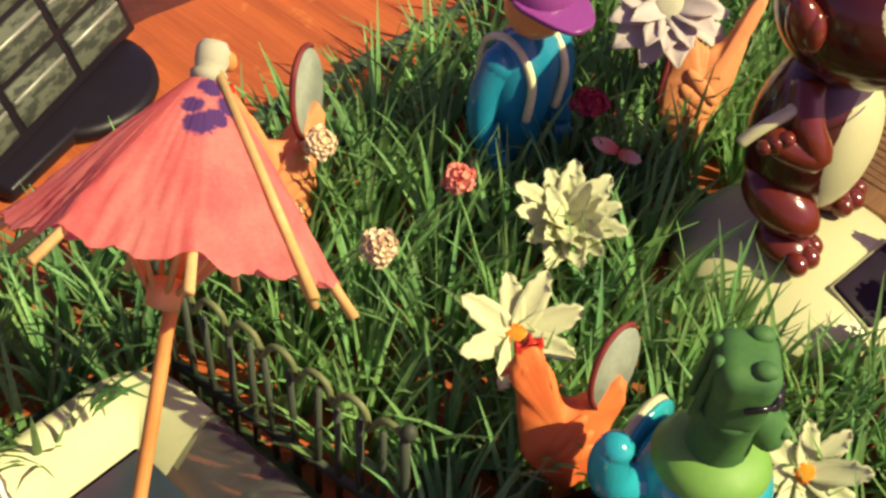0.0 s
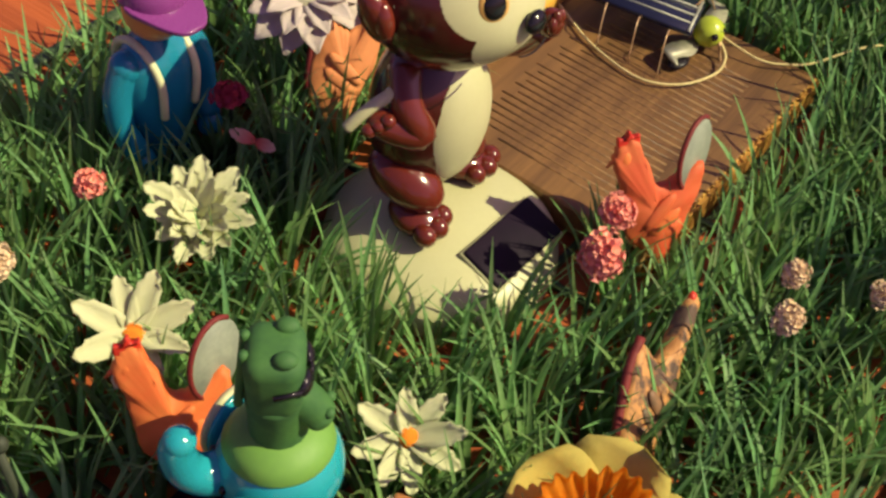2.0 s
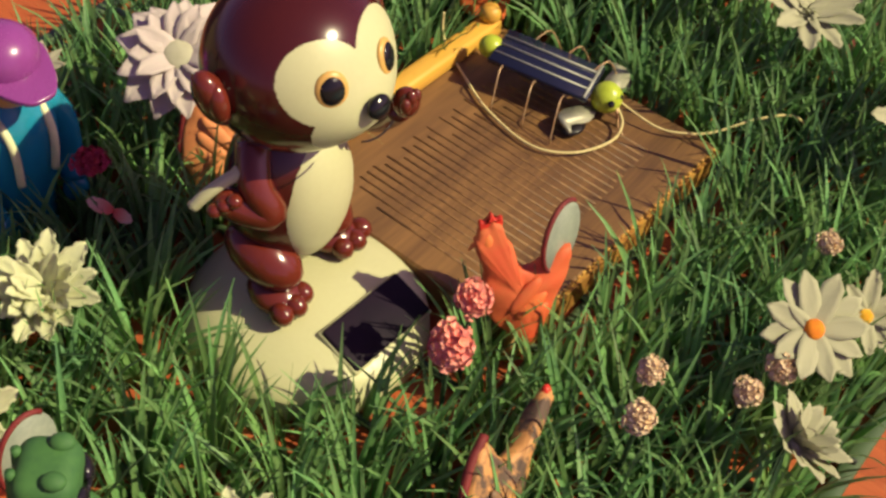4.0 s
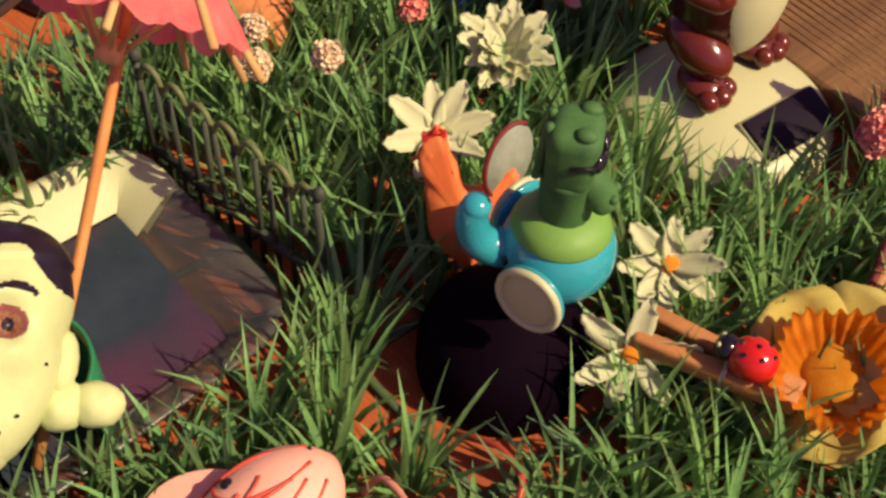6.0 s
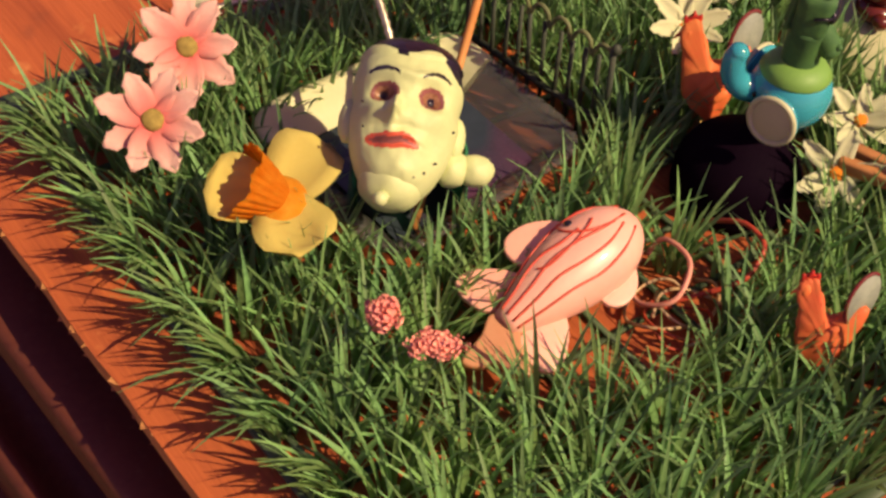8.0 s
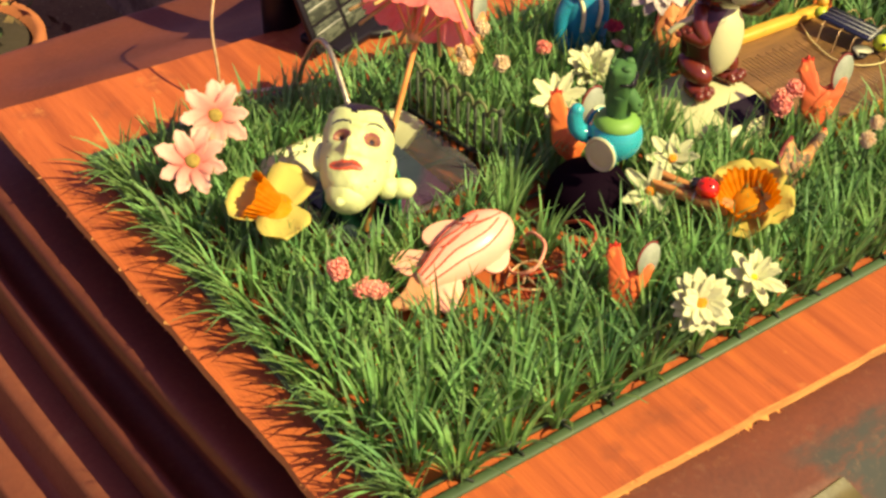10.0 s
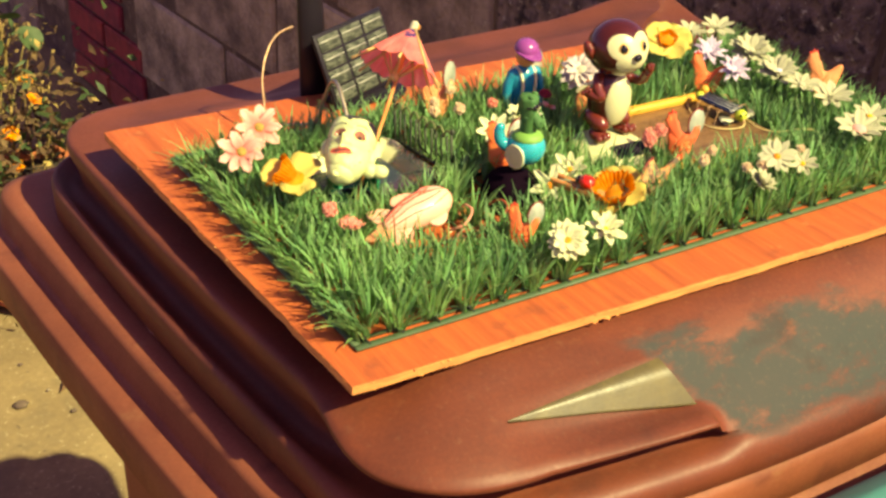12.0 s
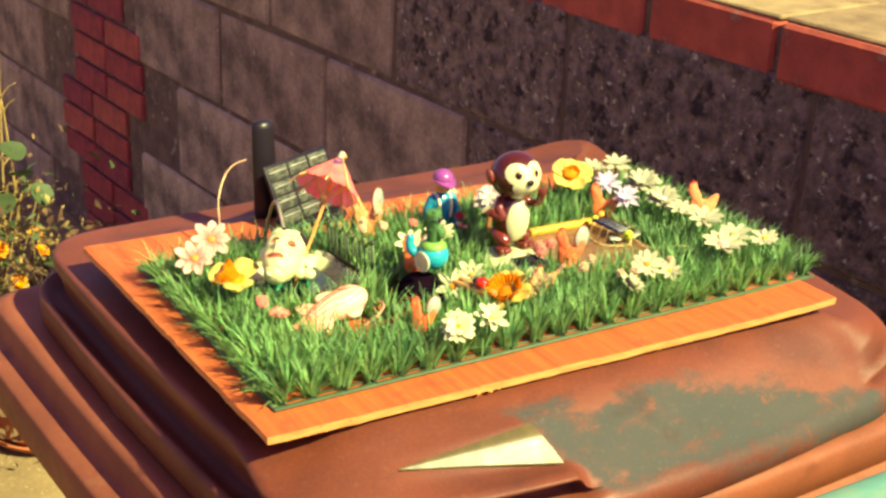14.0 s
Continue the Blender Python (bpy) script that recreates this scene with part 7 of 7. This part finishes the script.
CLEAR += [(0.125, 0.105, 0.012), (0.111, 0.104, 0.015), (0.096, 0.102, 0.014), (0.083, 0.104, 0.010), (0.113, 0.083, 0.008), (0.127, 0.086, 0.009), (0.133, 0.095, 0.011), (0.120, 0.089, 0.010), (0.105, 0.089, 0.010), (0.090, 0.093, 0.008), (0.074, 0.097, 0.007)]

# ---- loops of coloured wire in the grass ----
M_PINKW = mat("pink plastic wire", (0.75, 0.3, 0.22), rough=0.4)
M_REDW = mat("red plastic wire", (0.5, 0.06, 0.03), rough=0.4)
single("wire_loop", tube([(0.1320, 0.1080, 1.0600), (0.1340, 0.1060, 1.0660), (0.1340, 0.1000, 1.0680), (0.1320, 0.0940, 1.0680), (0.1260, 0.0900, 1.0650), (0.1220, 0.0910, 1.0620), (0.1200, 0.0970, 1.0580), (0.1220, 0.1030, 1.0560)], 0.0007, 7, smooth_steps=8), M_PINKW, "loop of pink plastic wire beside the fish", "wire")
single("wire_loop", tube([(0.1530, 0.1090, 1.0600), (0.1530, 0.1020, 1.0660), (0.1540, 0.0960, 1.0690), (0.1530, 0.0890, 1.0690), (0.1490, 0.0860, 1.0670), (0.1430, 0.0850, 1.0640), (0.1360, 0.0890, 1.0600), (0.1260, 0.0950, 1.0560)], 0.0007, 7, smooth_steps=8), M_REDW, "loop of red plastic wire beside the black dome", "wire")
random.seed(21)
for k in range(5):
    cx, cy, r = 0.131 + random.uniform(-0.006, 0.006), 0.094 + random.uniform(-0.005, 0.005), random.uniform(0.005, 0.010)
    pts = [(cx + r * math.cos(a) * 1.2, cy + r * math.sin(a), ZB + 0.003 + 0.002 * math.sin(2 * a + k)) for a in (2 * math.pi * j / 9 + k for j in range(8))]
    single("wire_loop", tube(pts, 0.0005, 6, smooth_steps=5), M_REDW if k % 2 else M_BRASS, "thin tangled wire on the bare board by the fish", "wire", "tangled wires")

# ---- wooden panel with a solar insect ----
M_PANEL = mat("dark varnished wood", (0.24, 0.120, 0.046), (0.100, 0.048, 0.022), scale=26, fine=200, rough=0.35, rough2=0.5, bump=0.15, stretch=(0.35, 5, 1))
M_GILT = mat("worn gilt edge", (0.62, 0.33, 0.08), (0.42, 0.19, 0.05), scale=350, fine=900, rough=0.45, metal=0.4, hard=True)
M_BAR = mat("varnished yellow wood", (0.72, 0.40, 0.07), (0.6, 0.3, 0.05), scale=60, fine=600, rough=0.4, stretch=(0.2, 1, 1))


def wood_panel():
    root = thing("wooden_panel", (0.338, 0.137, ZB), "dark varnished panel with faded print and gilt edge in the grass", "panel")
    fr = at(0.3385, 0.1365, ZB + 0.0060) @ pose(0, 0, 0, 0, 0, -1.5)
    part("panel", box((0.088, 0.075, 0.0085), fr, 0.0006, 1), M_PANEL, root, smooth=False)
    gilt = part("gilt_edge", box((0.088, 0.0012, 0.0074), fr @ at(0, -0.0378, -0.0008)), M_GILT, root, "worn gilt edge", False)
    n = 42
    for k in range(n):
        part("bead", box((0.0016, 0.0008, 0.0008), fr @ at(-0.0425 + 0.085 * k / (n - 1), -0.0374, 0.0038) @ pose(0, 0, 0, 45, 0, 0), 0.0003, 1), M_GILT, gilt)
    part("bar", box((0.072, 0.0062, 0.0052), fr @ at(0.0045, 0.0352, 0.0066), 0.0012, 2), M_BAR, root, "yellow varnished bar along the back")
    part("knob", lathe([(0.0022, 0), (0.003, 0.001), (0.003, 0.003), (0.002, 0.0045), (0, 0.0048)], fr @ at(0.038, 0.0352, 0.009), 16), M_BAR, root)
    ink = mat("faded dark print", (0.130, 0.063, 0.029), (0.22, 0.110, 0.044), scale=420, fine=1200, rough=0.45, hard=True)
    random.seed(23)
    for k in range(26):
        y0, y1 = -0.027 + 0.002 * random.random(), 0.022 - 0.012 * random.random() ** 3
        part("printed_line", box((random.uniform(0.0005, 0.0008), y1 - y0, 0.00008), fr @ at(-0.036 + 0.0026 * k, (y0 + y1) / 2, 0.00427)), ink, root, "illegible printed line")
    CLEAR.append((0.294, 0.090, 0.3850, 0.176))


wood_panel()
M_LIME = mat("lime plastic", (0.42, 0.5, 0.05), (0.36, 0.44, 0.04), scale=60, fine=700, rough=0.25, bump=0.05)
M_PVB = mat("blue-black solar cell", (0.012, 0.014, 0.04), (0.01, 0.012, 0.03), scale=60, fine=300, rough=0.15)
M_FOIL = mat("pale metal leaf", (0.5, 0.48, 0.36), (0.35, 0.34, 0.26), scale=250, rough=0.4, metal=0.5)


def solar_insect():
    root = thing("solar_insect_toy", (0.368, 0.143, ZB + 0.0103), "toy insect with a dark solar cell back and lime head", "toy insect")
    c = Vector((0.3675, 0.1450, 1.0690))
    X = Vector((0.0145, 0.0035, 0.0)).normalized()
    Y = Vector((-0.0065, 0.027, 0.002))
    Y = (Y - X * Y.dot(X)).normalized()
    fr = Matrix.Translation(c) @ Matrix((X, Y, X.cross(Y))).transposed().to_4x4()
    back = part("solar_cell", box((0.0150, 0.0285, 0.0018), fr, 0.0004, 1), M_PVB, root, "blue-black solar cell with silver lines")
    for k in (-1, 0, 1):
        part("line", box((0.0005, 0.0275, 0.0004), fr @ at(k * 0.0038, 0, 0.0010)), M_GLINT, back)
    part("edge", box((0.0150, 0.0008, 0.0004), fr @ at(0, -0.0132, 0.0010)), M_GLINT, root)
    h = Vector((0.3710, 0.1275, 1.0660))
    bug_head = part("head", blob(h, (0.0043, 0.0043, 0.0042), None, 20, 14, 0.05), M_LIME, root, "lime green round head")
    part("tail_knob", blob(Vector((0.3635, 0.1605, 1.0690)), (0.0034, 0.0034, 0.0032), None, 16, 12), M_LIME, root)
    for s in (-1, 1):
        part("eye", blob(h + Vector((s * 0.0020 - 0.0012, -0.0032, 0.0014)), (0.0010, 0.0010, 0.0010), None, 10, 8), M_DOT, bug_head)
        leaf = smooth_outline([(0, 0), (0.005, 0.0030), (0.0105, 0.0022), (0.0130, 0.0045), (0.0125, -0.0012), (0.0095, -0.0030), (0.004, -0.0026)], 4)
        part("wing", plate(leaf, 0.0005, at(h.x + s * 0.003, h.y + 0.001, h.z - 0.003) @ pose(0, 0, 0, 8 * s, -8, 15 if s > 0 else 165)), M_FOIL, root, "pale metal wing")
        for y0 in (0.135, 0.144, 0.154):
            a = Vector((c.x + s * 0.006, y0, c.z - 0.001))
            k = a + Vector((s * 0.006, -0.002, 0.002))
            f = Vector((a.x + s * 0.011, y0 - 0.004, 1.0608))
            part("leg", tube([a, k, f], 0.00022, 6, smooth_steps=4), M_BRASS, root)
    part("nose_wire", tube([h + Vector((-0.001, -0.004, -0.001)), h + Vector((-0.002, -0.0065, -0.007)), (0.3670, 0.1190, 1.0608)], 0.0004, 6, smooth_steps=4), M_BRASS, root)
    for s in (-1, 1):
        part("foot_pad", blob(Vector((h.x + s * 0.0115, h.y + 0.002, 1.0618)), (0.0042, 0.0028, 0.0012), None, 12, 8, 0.3, s), M_BLACK, root)


solar_insect()
M_CORD = mat("cream cord", (0.72, 0.6, 0.3), (0.6, 0.48, 0.22), scale=900, fine=3000, rough=0.7)
single("cord", tube([(0.3665, 0.1790, 1.0690), (0.3640, 0.1760, 1.0625), (0.3550, 0.1610, 1.0615), (0.3490, 0.1490, 1.0615), (0.3460, 0.1340, 1.0615), (0.3510, 0.1240, 1.0618), (0.3610, 0.1190, 1.0622), (0.3680, 0.1200, 1.0630), (0.3710, 0.1240, 1.0650)], 0.00036, 6, smooth_steps=8), M_CORD, "thin cream cord looping across the wooden panel", "cord")
single("cord", tube([(0.3735, 0.1265, 1.0650), (0.3740, 0.1130, 1.0625), (0.3780, 0.1050, 1.0625), (0.3830, 0.1000, 1.0630), (0.3920, 0.0930, 1.0660), (0.4010, 0.0860, 1.0650), (0.4080, 0.0800, ZB + 0.004)], 0.00032, 6, smooth_steps=8), M_CORD, "thin pale cord running from the insect into the grass", "cord")

# ---- artificial grass ----
M_GRASS = mat("plastic grass", (0.235, 0.430, 0.145), (0.098, 0.232, 0.095), scale=40, fine=900, rough=0.42, rough2=0.6, bump=0.0, island=0.42, thin=0.4)
M_MAT = mat("green plastic mat", (0.06, 0.10, 0.045), (0.04, 0.075, 0.035), scale=80, fine=700, rough=0.5)
GX0, GX1, GY0, GY1, PITCH = 0.0265, 0.4680, 0.034, 0.258, 0.0210


def clear(x, y):
    for c in CLEAR:
        if len(c) == 3:
            if (x - c[0]) ** 2 + (y - c[1]) ** 2 < c[2] ** 2:
                return True
        elif c[0] < x < c[2] and c[1] < y < c[3]:
            return True
    return False


def grass():
    rng = np.random.default_rng(7)
    verts, faces = [], []
    nx, ny = int((GX1 - GX0) / PITCH) + 1, int((GY1 - GY0) / PITCH) + 1
    for j in range(ny * 2 - 1):
        for i in range(nx * 2 - 1):
            edge = j == 0 or i == 0 or j == ny * 2 - 2 or i == nx * 2 - 2
            bx, by = GX0 + PITCH * i / 2, GY0 + PITCH * j / 2
            main = i % 2 == 0 and j % 2 == 0
            if (i + j) % 2:
                continue
            if edge and not main:
                continue
            count = 38 if main else 32
            for k in range(count):
                a = rng.uniform(0, 2 * math.pi)
                r0 = 0.0050 * math.sqrt(rng.uniform())
                x, y = bx + r0 * math.cos(a), by + r0 * math.sin(a)
                if clear(x, y):
                    continue
                lean = abs(rng.normal(0, 0.38)) + 0.05 + 70 * r0
                if rng.uniform() < 0.1:
                    lean += 0.45
                h = rng.uniform(0.015, 0.0315) * (1.06 if not edge else 1.0)
                bend = rng.uniform(0.0, 0.65)
                la = a + rng.normal(0, 0.5)
                if i == 0 and rng.uniform() < 0.8:
                    la, lean = math.pi + rng.normal(0, 0.5), lean + 0.4
                if i == nx * 2 - 2 and rng.uniform() < 0.7:
                    la, lean = rng.normal(0, 0.6), lean + 0.3
                w = rng.uniform(0.00055, 0.0010)
                dx, dy = math.cos(la), math.sin(la)
                ta = la + math.pi / 2 + rng.normal(0, 0.5)
                sx, sy = math.cos(ta), math.sin(ta)
                base = len(verts)
                seg = 4
                px, py, pz, ang = x, y, ZB + 0.001, lean * 0.4
                for s in range(seg + 1):
                    t = s / seg
                    ww = w * (1 - t ** 2.2) + 0.00006
                    fold = 0.35 * ww
                    verts.append((px - sx * ww, py - sy * ww, pz))
                    verts.append((px + dx * fold, py + dy * fold, pz - fold * 0.3))
                    verts.append((px + sx * ww, py + sy * ww, pz))
                    step = h / seg
                    px += dx * math.sin(ang) * step
                    py += dy * math.sin(ang) * step
                    pz += math.cos(ang) * step
                    ang += (lean * 0.7 + bend * 0.55) / seg
                for s in range(seg):
                    o = base + s * 3
                    faces.append((o, o + 1, o + 4, o + 3))
                    faces.append((o + 1, o + 2, o + 5, o + 4))
    me = bpy.data.meshes.new("grass")
    me.from_pydata(verts, [], faces)
    me.polygons.foreach_set("use_smooth", [True] * len(faces))
    me.materials.append(M_GRASS)
    ob = new("grass", me)
    return tagged(ob, "dense green plastic grass blades in tufts on the board", "grass", kind="stuff")


def grass_mat():
    """The open plastic grid that holds the tufts, with a flat strip along its edge."""
    root = thing("grass_mat", (0.23, 0.15, ZB), "thin green plastic grid mat on the wooden board", "mat")
    w, y0, y1, x0, x1 = 0.0042, 0.0245, 0.266, 0.0195, 0.4735
    z = ZB + 0.0014
    part("edge_strip", box((x1 - x0, w, 0.002), at((x0 + x1) / 2, y0 + w / 2, z), 0.0006, 1), M_MAT, root)
    part("edge_strip", box((x1 - x0, w, 0.002), at((x0 + x1) / 2, y1 - w / 2, z), 0.0006, 1), M_MAT, root)
    for x in (x0 + w / 2, x1 - w / 2):
        part("edge_strip", box((w, y1 - y0 - 2 * w, 0.002), at(x, (y0 + y1) / 2, z), 0.0006, 1), M_MAT, root)
    x = GX0
    while x < GX1 + 0.001:
        part("bar", box((0.0016, y1 - y0 - 0.01, 0.0014), at(x, (y0 + y1) / 2, z - 0.0002)), M_MAT, root)
        x += PITCH
    y = GY0
    while y < GY1 + 0.001:
        part("bar", box((x1 - x0 - 0.01, 0.0016, 0.0014), at((x0 + x1) / 2, y, z - 0.0007)), M_MAT, root)
        y += PITCH
    # dark clips under the front row of tufts
    dark = mat("dark plastic clip", (0.012, 0.02, 0.012), rough=0.5)
    x = GX0
    random.seed(5)
    while x < GX1 + 0.001:
        b = box((0.0013, 0.0075, 0.0016), at(x + random.uniform(-0.0015, 0.0015), y0 + 0.0048, z + 0.0012) @ pose(0, 0, 0, random.uniform(-8, 8), 0, random.uniform(-35, 35)), 0.0004, 1)
        part("clip", b, dark, root)
        b = box((0.0055, 0.0012, 0.0014), at(x + random.uniform(-0.001, 0.001), y0 + 0.0068, z + 0.0014) @ pose(0, 0, 0, 0, random.uniform(-10, 10), random.uniform(-30, 30)), 0.0004, 1)
        part("clip", b, dark, root)
        x += PITCH
    return root


grass_mat()
grass()
